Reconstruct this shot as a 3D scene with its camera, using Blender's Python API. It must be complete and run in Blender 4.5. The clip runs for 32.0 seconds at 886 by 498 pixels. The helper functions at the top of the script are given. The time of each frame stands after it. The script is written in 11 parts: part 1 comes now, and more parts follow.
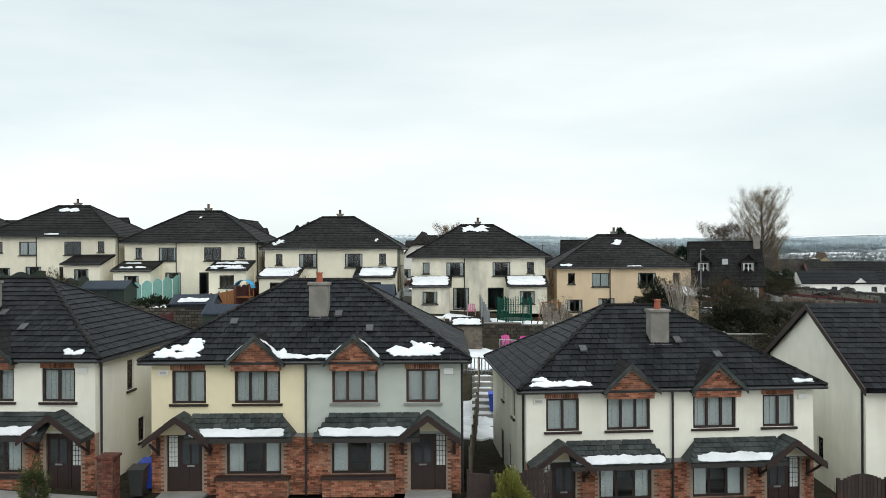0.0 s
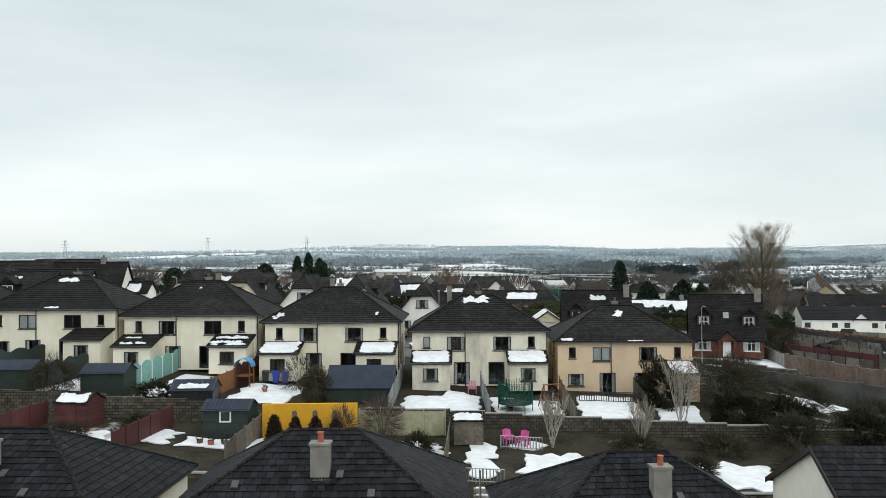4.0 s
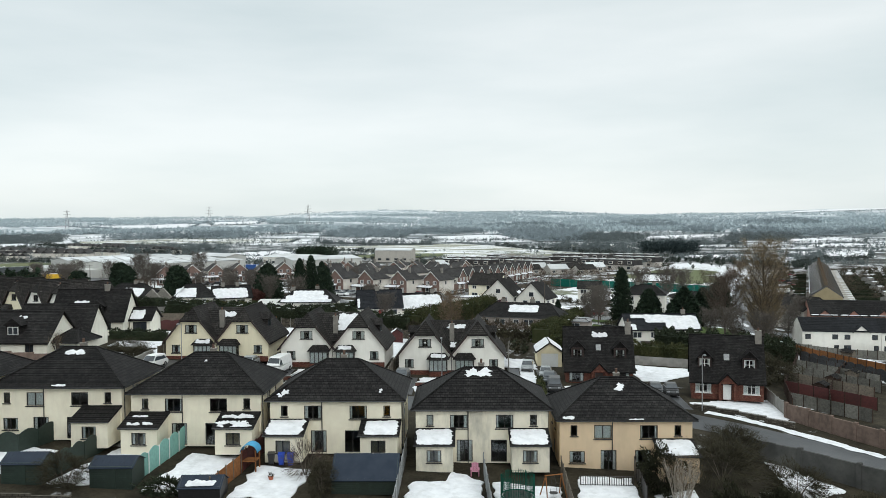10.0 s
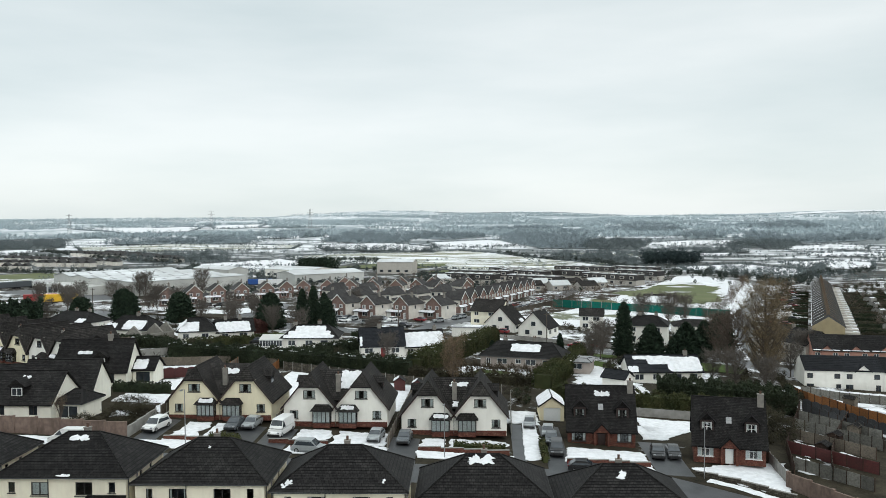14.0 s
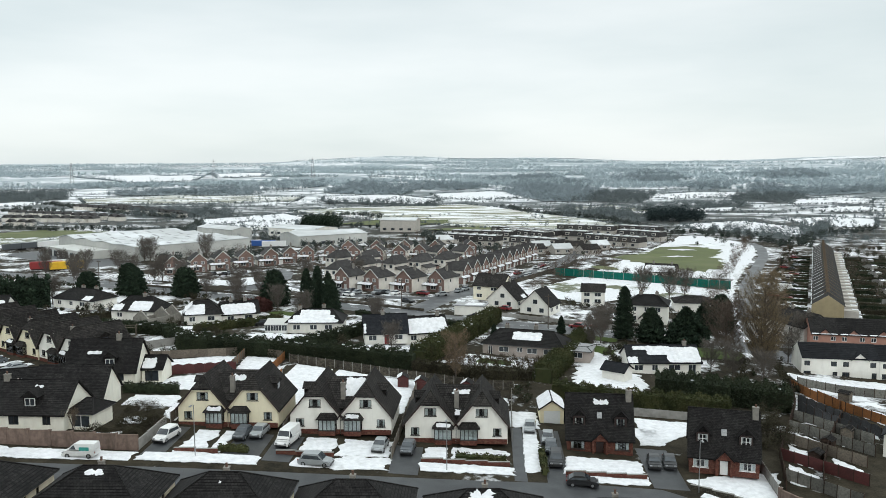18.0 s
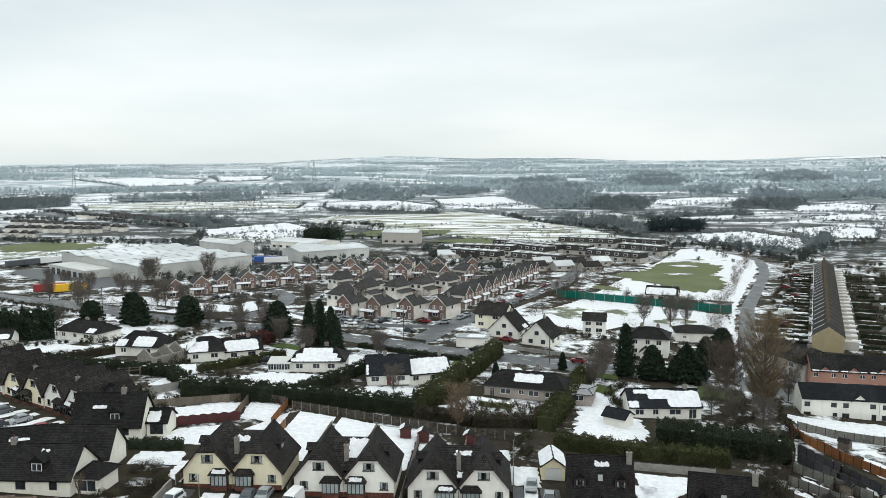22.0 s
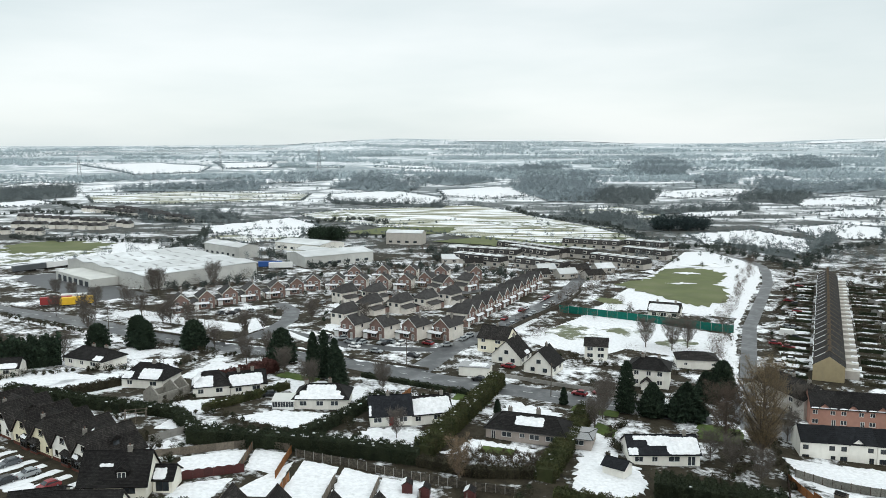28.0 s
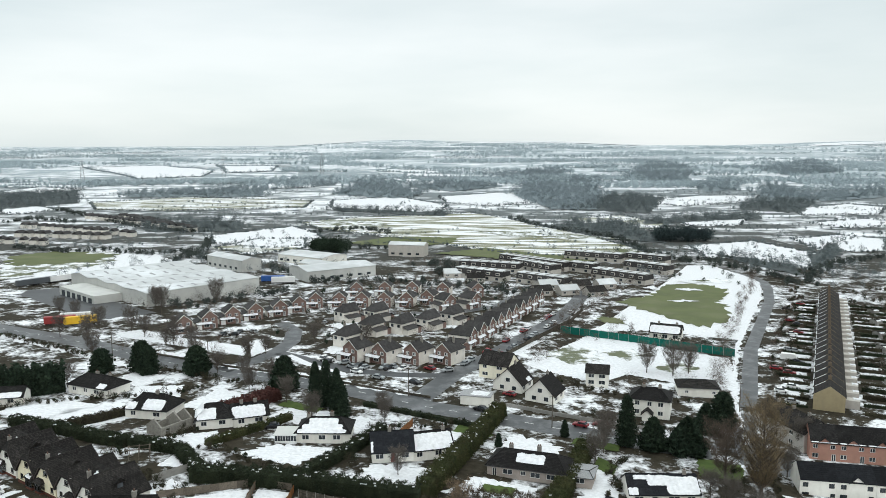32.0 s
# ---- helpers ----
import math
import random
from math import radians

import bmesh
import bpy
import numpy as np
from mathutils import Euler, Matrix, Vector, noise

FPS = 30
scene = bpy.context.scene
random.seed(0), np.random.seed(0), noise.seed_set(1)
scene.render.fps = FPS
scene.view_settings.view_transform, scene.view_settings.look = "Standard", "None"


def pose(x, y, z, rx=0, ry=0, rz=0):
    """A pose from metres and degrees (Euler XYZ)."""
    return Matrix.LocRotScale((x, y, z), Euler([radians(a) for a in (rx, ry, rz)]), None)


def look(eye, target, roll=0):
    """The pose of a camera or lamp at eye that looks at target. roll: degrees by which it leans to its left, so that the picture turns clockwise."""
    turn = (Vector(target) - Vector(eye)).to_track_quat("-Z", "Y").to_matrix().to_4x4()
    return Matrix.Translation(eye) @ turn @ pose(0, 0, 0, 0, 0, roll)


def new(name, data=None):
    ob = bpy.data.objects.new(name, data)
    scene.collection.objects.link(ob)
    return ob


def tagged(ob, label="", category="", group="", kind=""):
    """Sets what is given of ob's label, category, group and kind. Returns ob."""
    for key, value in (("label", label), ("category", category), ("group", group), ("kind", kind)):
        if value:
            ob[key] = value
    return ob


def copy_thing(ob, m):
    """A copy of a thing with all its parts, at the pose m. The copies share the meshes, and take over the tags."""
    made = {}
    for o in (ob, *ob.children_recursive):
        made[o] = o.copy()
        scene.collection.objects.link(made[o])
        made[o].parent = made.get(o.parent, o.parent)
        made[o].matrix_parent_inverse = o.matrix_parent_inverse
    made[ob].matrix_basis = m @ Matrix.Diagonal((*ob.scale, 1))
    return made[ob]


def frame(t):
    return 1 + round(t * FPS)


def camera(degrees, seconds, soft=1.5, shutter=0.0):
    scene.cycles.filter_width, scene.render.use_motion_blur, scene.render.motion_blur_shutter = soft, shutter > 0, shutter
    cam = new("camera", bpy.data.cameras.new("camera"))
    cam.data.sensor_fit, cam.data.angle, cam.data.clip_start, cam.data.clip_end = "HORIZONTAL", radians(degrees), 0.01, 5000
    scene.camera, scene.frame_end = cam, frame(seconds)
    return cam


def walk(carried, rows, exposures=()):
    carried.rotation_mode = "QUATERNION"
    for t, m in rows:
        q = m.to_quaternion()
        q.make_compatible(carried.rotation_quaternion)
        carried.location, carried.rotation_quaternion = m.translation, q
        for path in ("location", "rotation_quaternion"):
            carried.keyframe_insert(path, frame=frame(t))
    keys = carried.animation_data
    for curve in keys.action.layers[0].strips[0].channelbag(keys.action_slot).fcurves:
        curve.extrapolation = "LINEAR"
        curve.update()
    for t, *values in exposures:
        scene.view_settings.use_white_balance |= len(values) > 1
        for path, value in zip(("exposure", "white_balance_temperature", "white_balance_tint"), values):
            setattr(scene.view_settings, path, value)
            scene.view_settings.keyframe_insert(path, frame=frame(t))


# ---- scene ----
cam = camera(58.9, 32.0, soft=0.6)
PATH = [
    (0, (0.331, 0.035, 8.048), (0.235, 2.033, 8.056), -0.3),
    (1, (0.316, 0.078, 9.636), (0.221, 2.076, 9.651), -0.3),
    (2, (0.306, 0.105, 11.062), (0.211, 2.103, 11.082), -0.3),
    (3, (0.302, 0.11, 12.48), (0.207, 2.108, 12.505), -0.3),
    (3.5, (0.288, 0.085, 13.212), (0.193, 2.082, 13.24), -0.3),
    (5.5, (0.175, 0.185, 16.478), (0.081, 2.183, 16.514), -0.3),
    (6, (0.117, 0.216, 17.235), (0.024, 2.214, 17.276), -0.4),
    (7, (0.054, 0.225, 19.18), (-0.039, 2.222, 19.22), -0.3),
    (7.5, (0.092, 0.219, 19.974), (-0.002, 2.217, 20.011), -0.4),
    (8, (0.155, 0.11, 20.88), (0.06, 2.108, 20.892), -0.4),
    (8.5, (0.238, 0.032, 21.759), (0.14, 2.029, 21.73), -0.3),
    (9, (0.15, 0.019, 22.715), (0.053, 2.015, 22.658), -0.4),
    (11, (0.283, -0.156, 26.58), (0.181, 1.84, 26.515), -0.3),
    (13, (0.12, -0.068, 30.962), (0.017, 1.928, 30.896), -0.3),
    (14.5, (0.157, 0.013, 34.252), (0.052, 2.01, 34.187), -0.3),
    (16.5, (0.272, -0.449, 39.096), (0.162, 1.54, 38.925), -0.3),
    (17, (0.223, -0.429, 40.405), (0.113, 1.558, 40.201), -0.3),
    (19, (0.25, -0.388, 45.31), (0.137, 1.598, 45.103), -0.2),
    (21, (0.175, -0.363, 50.019), (0.061, 1.623, 49.811), -0.3),
    (23, (0.289, -0.452, 55.021), (0.171, 1.533, 54.809), -0.3),
    (24.5, (0.609, 0.033, 58.197), (0.487, 2.018, 57.986), -0.3),
    (25, (0.504, -0.057, 59.508), (0.383, 1.926, 59.276), -0.3),
    (25.5, (0.523, 0.108, 60.696), (0.401, 2.089, 60.445), -0.3),
    (27.5, (0.691, 0.141, 65.738), (0.565, 2.12, 65.477), -0.3),
    (28, (0.822, 0.152, 66.744), (0.694, 2.131, 66.484), -0.2),
    (30, (0.707, 0.113, 71.231), (0.577, 2.091, 70.97), -0.1),
    (32, (0.956, 0.253, 75.286), (0.822, 2.232, 75.026), -0.1),
]
walk(cam, [(t, look(eye, target, roll)) for t, eye, target, roll in PATH],
     [(0, 0.06), (2, 0.02), (5.5, -0.09), (14, -0.1), (20, -0.06), (32, -0.06)])

# ---------------------------------------------------------------- sky and light
SUN_ELEV, SUN_ROT = radians(32), radians(150)


def set_ramp(ramp, stops):
    """Give a colour ramp grey stops (position, value), in order."""
    el = ramp.color_ramp.elements
    while len(el) < len(stops):
        el.new(0.5)
    for k, (p, v) in enumerate(stops):
        el[k].position = p
    for k, (p, v) in enumerate(stops):
        el[k].position, el[k].color = p, (v, v, v, 1)


world = bpy.data.worlds.new("overcast")
scene.world = world
world.use_nodes = True
wn, wl = world.node_tree.nodes, world.node_tree.links
wn.clear()
w_out = wn.new("ShaderNodeOutputWorld")
w_add = wn.new("ShaderNodeAddShader")
w_bg1, w_bg2 = wn.new("ShaderNodeBackground"), wn.new("ShaderNodeBackground")
w_sky = wn.new("ShaderNodeTexSky")
w_sky.sky_type, w_sky.sun_disc = "NISHITA", False
w_sky.sun_elevation, w_sky.sun_rotation = SUN_ELEV, SUN_ROT
w_bg1.inputs["Strength"].default_value = 0.012
w_tc = wn.new("ShaderNodeTexCoord")
w_sep = wn.new("ShaderNodeSeparateXYZ")
w_map = wn.new("ShaderNodeMapping")
w_map.inputs["Scale"].default_value = (1.3, 1.3, 6.5)
w_map.inputs["Location"].default_value = (0.35, 0.1, 0.2)
w_n = wn.new("ShaderNodeTexNoise")
w_n.inputs["Scale"].default_value, w_n.inputs["Detail"].default_value, w_n.inputs["Roughness"].default_value = 1.7, 5, 0.5
w_n2 = wn.new("ShaderNodeTexNoise")
w_n2.inputs["Scale"].default_value, w_n2.inputs["Detail"].default_value = 0.7, 2
w_lift = wn.new("ShaderNodeValToRGB")
set_ramp(w_lift, [(0.0, 0.86), (0.06, 0.87), (0.42, 0.82), (0.62, 1.3), (1.0, 2.0)])
w_ramp = wn.new("ShaderNodeValToRGB")
w_ramp.color_ramp.elements[0].position, w_ramp.color_ramp.elements[0].color = 0.36, (0.77, 0.875, 0.89, 1)
w_ramp.color_ramp.elements[1].position, w_ramp.color_ramp.elements[1].color = 0.64, (1.04, 1.10, 1.10, 1)
w_mixn = wn.new("ShaderNodeMix")
w_mixn.inputs["Factor"].default_value = 0.45
w_mul = wn.new("ShaderNodeMix")
w_mul.data_type, w_mul.blend_type = "RGBA", "MULTIPLY"
w_mul.inputs["Factor"].default_value = 1.0
w_mul.clamp_result = False
wl.new(w_tc.outputs["Generated"], w_map.inputs["Vector"])
wl.new(w_tc.outputs["Generated"], w_sep.inputs["Vector"])
wl.new(w_map.outputs["Vector"], w_n.inputs["Vector"])
wl.new(w_map.outputs["Vector"], w_n2.inputs["Vector"])
wl.new(w_n.outputs["Fac"], w_mixn.inputs["A"])
wl.new(w_n2.outputs["Fac"], w_mixn.inputs["B"])
wl.new(w_mixn.outputs["Result"], w_ramp.inputs["Fac"])
wl.new(w_sep.outputs["Z"], w_lift.inputs["Fac"])
wl.new(w_ramp.outputs["Color"], w_mul.inputs["A"])
wl.new(w_lift.outputs["Color"], w_mul.inputs["B"])
wl.new(w_mul.outputs["Result"], w_bg2.inputs["Color"])
wl.new(w_sky.outputs["Color"], w_bg1.inputs["Color"])
wl.new(w_bg1.outputs["Background"], w_add.inputs[0])
wl.new(w_bg2.outputs["Background"], w_add.inputs[1])
wl.new(w_add.outputs["Shader"], w_out.inputs["Surface"])
sun_data = bpy.data.lights.new("sun", "SUN")
sun_data.energy, sun_data.angle, sun_data.color = 0.55, radians(25), (1.0, 0.97, 0.93)
sun = new("sun", sun_data)
sun.matrix_world = look(Vector((math.sin(SUN_ROT) * math.cos(SUN_ELEV), math.cos(SUN_ROT) * math.cos(SUN_ELEV), math.sin(SUN_ELEV))) * 300, (0, 0, 0))


# ---------------------------------------------------------------- materials
MATS = {}


def surf(name, c1, c2=None, scale=3.0, rough=0.8, bump=0.2, bump_scale=None, stain=None, stain_scale=0.4, stain_amt=0.5, rand=0.0, metal=0.0,
         streak=1.0, dist=0.02, spec=0.5, laps=None):
    """A worn surface: two tones in a fine noise, broad stains, and a fine relief."""
    if name in MATS:
        return MATS[name]
    m = bpy.data.materials.new(name)
    m.use_nodes = True
    n, l = m.node_tree.nodes, m.node_tree.links
    b = n["Principled BSDF"]
    b.inputs["Roughness"].default_value, b.inputs["Metallic"].default_value = rough, metal
    b.inputs["Specular IOR Level"].default_value = min(spec, 0.12) if rough >= 0.8 else spec
    c2 = c2 or tuple(v * 0.75 for v in c1)
    tc = n.new("ShaderNodeTexCoord")
    geo = n.new("ShaderNodeNewGeometry")
    no = n.new("ShaderNodeTexNoise")
    no.inputs["Scale"].default_value, no.inputs["Detail"].default_value = scale, 5
    l.new(geo.outputs["Position"], no.inputs["Vector"])
    ra = n.new("ShaderNodeValToRGB")
    ra.color_ramp.elements[0].position, ra.color_ramp.elements[1].position = 0.35, 0.65
    ra.color_ramp.elements[0].color, ra.color_ramp.elements[1].color = (*c1, 1), (*c2, 1)
    l.new(no.outputs["Fac"], ra.inputs["Fac"])
    col = ra.outputs["Color"]
    if stain:
        ma = n.new("ShaderNodeMapping")
        ma.inputs["Scale"].default_value = (1, 1, 1 / streak)
        l.new(geo.outputs["Position"], ma.inputs["Vector"])
        n2 = n.new("ShaderNodeTexNoise")
        n2.inputs["Scale"].default_value, n2.inputs["Detail"].default_value = stain_scale, 6
        n2.inputs["Roughness"].default_value = 0.65
        l.new(ma.outputs["Vector"], n2.inputs["Vector"])
        r2 = n.new("ShaderNodeValToRGB")
        r2.color_ramp.elements[0].position, r2.color_ramp.elements[1].position = 0.48, 0.72
        l.new(n2.outputs["Fac"], r2.inputs["Fac"])
        am = n.new("ShaderNodeMath")
        am.operation = "MULTIPLY"
        am.inputs[1].default_value = stain_amt
        l.new(r2.outputs["Color"], am.inputs[0])
        mx = n.new("ShaderNodeMix")
        mx.data_type = "RGBA"
        l.new(am.outputs["Value"], mx.inputs["Factor"])
        l.new(col, mx.inputs["A"])
        mx.inputs["B"].default_value = (*stain, 1)
        col = mx.outputs["Result"]
    if laps:
        # joints of tiles or blocks: level rows by height, upright joints along the face
        cr = n.new("ShaderNodeVectorMath")
        cr.operation = "CROSS_PRODUCT"
        cr.inputs[1].default_value = (0, 0, 1)
        nn = n.new("ShaderNodeVectorMath")
        nn.operation = "NORMALIZE"
        dt = n.new("ShaderNodeVectorMath")
        dt.operation = "DOT_PRODUCT"
        sz, cb, bt = n.new("ShaderNodeSeparateXYZ"), n.new("ShaderNodeCombineXYZ"), n.new("ShaderNodeTexBrick")
        l.new(geo.outputs["True Normal"], cr.inputs[0])
        l.new(cr.outputs["Vector"], nn.inputs[0])
        l.new(geo.outputs["Position"], dt.inputs[0])
        l.new(nn.outputs["Vector"], dt.inputs[1])
        l.new(geo.outputs["Position"], sz.inputs["Vector"])
        l.new(dt.outputs["Value"], cb.inputs["X"])
        l.new(sz.outputs["Z"], cb.inputs["Y"])
        l.new(cb.outputs["Vector"], bt.inputs["Vector"])
        bt.inputs["Scale"].default_value = 1.0
        bt.inputs["Brick Width"].default_value, bt.inputs["Row Height"].default_value = laps[0], laps[1]
        bt.inputs["Mortar Size"].default_value, bt.inputs["Mortar Smooth"].default_value = laps[1] * 0.11, 0.3
        bt.inputs["Color1"].default_value, bt.inputs["Color2"].default_value = (1.45, 1.45, 1.45, 1), (0.75, 0.75, 0.75, 1)
        bt.inputs["Mortar"].default_value = (laps[2], laps[2], laps[2], 1)
        ml = n.new("ShaderNodeMix")
        ml.data_type, ml.blend_type = "RGBA", "MULTIPLY"
        ml.inputs["Factor"].default_value = 1.0
        l.new(col, ml.inputs["A"])
        l.new(bt.outputs["Color"], ml.inputs["B"])
        col = ml.outputs["Result"]
    if rand:
        oi = n.new("ShaderNodeObjectInfo")
        hs = n.new("ShaderNodeHueSaturation")
        mr = n.new("ShaderNodeMapRange")
        mr.inputs["To Min"].default_value, mr.inputs["To Max"].default_value = 1 - rand, 1 + rand
        ad = n.new("ShaderNodeMath")
        ad.operation = "ADD"
        l.new(oi.outputs["Random"], ad.inputs[0])
        l.new(geo.outputs["Random Per Island"], ad.inputs[1])
        fr = n.new("ShaderNodeMath")
        fr.operation = "FRACT"
        l.new(ad.outputs["Value"], fr.inputs[0])
        l.new(fr.outputs["Value"], mr.inputs["Value"])
        l.new(mr.outputs["Result"], hs.inputs["Value"])
        l.new(col, hs.inputs["Color"])
        col = hs.outputs["Color"]
    l.new(col, b.inputs["Base Color"])
    if bump:
        bn = n.new("ShaderNodeTexNoise")
        bn.inputs["Scale"].default_value, bn.inputs["Detail"].default_value = bump_scale or scale * 4, 4
        l.new(geo.outputs["Position"], bn.inputs["Vector"])
        bp = n.new("ShaderNodeBump")
        bp.inputs["Strength"].default_value, bp.inputs["Distance"].default_value = bump, dist
        l.new(bn.outputs["Fac"], bp.inputs["Height"])
        l.new(bp.outputs["Normal"], b.inputs["Normal"])
    MATS[name] = m
    return m


def stubble_material():
    """Thin snow lying in the furrows of a stubble field."""
    m = bpy.data.materials.new("snow_streaked_stubble")
    m.use_nodes = True
    n, l = m.node_tree.nodes, m.node_tree.links
    geo, mp, no, ra = n.new("ShaderNodeNewGeometry"), n.new("ShaderNodeMapping"), n.new("ShaderNodeTexNoise"), n.new("ShaderNodeValToRGB")
    mp.inputs["Rotation"].default_value = (0, 0, 0.3)
    mp.inputs["Scale"].default_value = (0.016, 0.11, 0)
    no.inputs["Scale"].default_value, no.inputs["Detail"].default_value, no.inputs["Roughness"].default_value = 1.0, 6, 0.6
    el = ra.color_ramp.elements
    el[0].position, el[0].color = 0.42, (0.145, 0.15, 0.085, 1)
    el[1].position, el[1].color = 0.54, (0.72, 0.73, 0.748, 1)
    e2 = el.new(0.465)
    e2.color = (0.21, 0.205, 0.13, 1)
    l.new(geo.outputs["Position"], mp.inputs["Vector"])
    l.new(mp.outputs["Vector"], no.inputs["Vector"])
    l.new(no.outputs["Fac"], ra.inputs["Fac"])
    l.new(ra.outputs["Color"], n["Principled BSDF"].inputs["Base Color"])
    n["Principled BSDF"].inputs["Roughness"].default_value = 0.9
    return m


STUBBLE = stubble_material()


def thin_snow_material():
    """Grass showing through thin, half-melted snow."""
    m = bpy.data.materials.new("half_melted_snow")
    m.use_nodes = True
    n, l = m.node_tree.nodes, m.node_tree.links
    geo, no, n2, ra, mx, mn = n.new("ShaderNodeNewGeometry"), n.new("ShaderNodeTexNoise"), n.new("ShaderNodeTexNoise"), n.new("ShaderNodeValToRGB"), n.new("ShaderNodeMix"), n.new("ShaderNodeMix")
    no.inputs["Scale"].default_value, no.inputs["Detail"].default_value, no.inputs["Roughness"].default_value = 0.09, 8, 0.72
    n2.inputs["Scale"].default_value, n2.inputs["Detail"].default_value = 0.5, 4
    ra.color_ramp.elements[0].position, ra.color_ramp.elements[1].position = 0.46, 0.55
    l.new(geo.outputs["Position"], no.inputs["Vector"])
    l.new(geo.outputs["Position"], n2.inputs["Vector"])
    l.new(no.outputs["Fac"], ra.inputs["Fac"])
    mn.data_type = mx.data_type = "RGBA"
    mn.inputs["A"].default_value, mn.inputs["B"].default_value = (0.07, 0.085, 0.045, 1), (0.15, 0.155, 0.09, 1)
    mx.inputs["B"].default_value = (0.72, 0.73, 0.748, 1)
    l.new(n2.outputs["Fac"], mn.inputs["Factor"])
    l.new(ra.outputs["Color"], mx.inputs["Factor"])
    l.new(mn.outputs["Result"], mx.inputs["A"])
    l.new(mx.outputs["Result"], n["Principled BSDF"].inputs["Base Color"])
    n["Principled BSDF"].inputs["Roughness"].default_value = 0.9
    return m


THINSNOW = thin_snow_material()


def glass(name, tint=(0.02, 0.025, 0.03)):
    """Window glass: clear and dark behind, glossy by Fresnel."""
    if name in MATS:
        return MATS[name]
    m = bpy.data.materials.new(name)
    m.use_nodes = True
    n, l = m.node_tree.nodes, m.node_tree.links
    n.clear()
    o = n.new("ShaderNodeOutputMaterial")
    tr, gl, mx, fr = n.new("ShaderNodeBsdfTransparent"), n.new("ShaderNodeBsdfGlossy"), n.new("ShaderNodeMixShader"), n.new("ShaderNodeFresnel")
    tr.inputs["Color"].default_value = (0.96, 0.98, 0.98, 1)
    gl.inputs["Roughness"].default_value = 0.04
    gl.inputs["Color"].default_value = (0.9, 0.95, 1.0, 1)
    fr.inputs["IOR"].default_value = 1.5
    l.new(fr.outputs["Fac"], mx.inputs["Fac"])
    l.new(tr.outputs["BSDF"], mx.inputs[1])
    l.new(gl.outputs["BSDF"], mx.inputs[2])
    l.new(mx.outputs["Shader"], o.inputs["Surface"])
    MATS[name] = m
    return m


GLASS = glass("window_glass")
FARGLASS = surf("dark_pane", (0.025, 0.03, 0.035), (0.05, 0.06, 0.07), 0.8, 0.08, 0)
SNOW = surf("snow", (0.745, 0.75, 0.765), (0.645, 0.65, 0.668), 1.2, 0.8, 0.3, 5.0, dist=0.05, stain=(0.36, 0.36, 0.35), stain_scale=1.1, stain_amt=0.4)
TILE = surf("slate_tile", (0.0060, 0.0066, 0.0082), (0.0128, 0.0138, 0.0162), 5, 0.5, 0.4, stain=(0.029, 0.031, 0.035), stain_scale=0.9, stain_amt=0.45, rand=0.5, spec=0.06)
TILE2 = surf("concrete_roof_tile", (0.0105, 0.0098, 0.0098), (0.0205, 0.019, 0.0185), 3, 0.6, 0.4, stain=(0.034, 0.033, 0.031), stain_scale=0.35, stain_amt=0.6, rand=0.2, spec=0.06, laps=(0.33, 0.185, 0.3))
TILE3 = surf("brown_grey_roof_tile", (0.018, 0.0165, 0.016), (0.033, 0.030, 0.028), 3, 0.7, 0.4, stain=(0.06, 0.056, 0.05), stain_scale=0.5, stain_amt=0.5, rand=0.2, spec=0.06, laps=(0.33, 0.25, 0.3))
PORCHTILE = surf("porch_slate", (0.032, 0.038, 0.038), (0.055, 0.062, 0.06), 4, 0.5, 0.35, stain=(0.11, 0.115, 0.105), stain_scale=1.2, stain_amt=0.5, rand=0.25, spec=0.06)
CREAM = surf("cream_render", (0.81, 0.72, 0.50), (0.77, 0.68, 0.47), 1.5, 0.9, 0.25, 40, stain=(0.52, 0.45, 0.31), stain_scale=0.5, stain_amt=0.35, streak=4)
PALECREAM = surf("buttermilk_render", (0.81, 0.74, 0.55), (0.77, 0.70, 0.52), 1.5, 0.9, 0.25, 40, stain=(0.5, 0.45, 0.34), stain_scale=0.5, stain_amt=0.35, streak=4)
SAGE = surf("sage_render", (0.50, 0.535, 0.48), (0.46, 0.49, 0.445), 1.5, 0.9, 0.25, 40, stain=(0.36, 0.37, 0.32), stain_scale=0.5, stain_amt=0.35, streak=4)
WHITEWALL = surf("white_render", (0.87, 0.845, 0.74), (0.83, 0.80, 0.70), 1.5, 0.9, 0.25, 40, stain=(0.52, 0.5, 0.43), stain_scale=0.5, stain_amt=0.4, streak=4)
BUFF = surf("pale_cream_render", (0.83, 0.78, 0.63), (0.78, 0.72, 0.58), 1.2, 0.9, 0.25, 40, stain=(0.45, 0.42, 0.34), stain_scale=0.6, stain_amt=0.35, streak=5)
MOULDY = surf("stained_cream_render", (0.80, 0.75, 0.62), (0.74, 0.69, 0.56), 1.2, 0.9, 0.25, 40, stain=(0.30, 0.29, 0.25), stain_scale=0.5, stain_amt=0.75, streak=3)
PEACH = surf("peach_render", (0.72, 0.56, 0.38), (0.68, 0.53, 0.36), 1.2, 0.9, 0.25, 40, stain=(0.48, 0.37, 0.26), stain_scale=0.5, stain_amt=0.4, streak=4)
OFFWHITE = surf("off_white_render", (0.82, 0.80, 0.74), (0.77, 0.75, 0.69), 1.0, 0.9, 0.2, 30, stain=(0.5, 0.48, 0.43), stain_scale=0.4, stain_amt=0.4, streak=4)
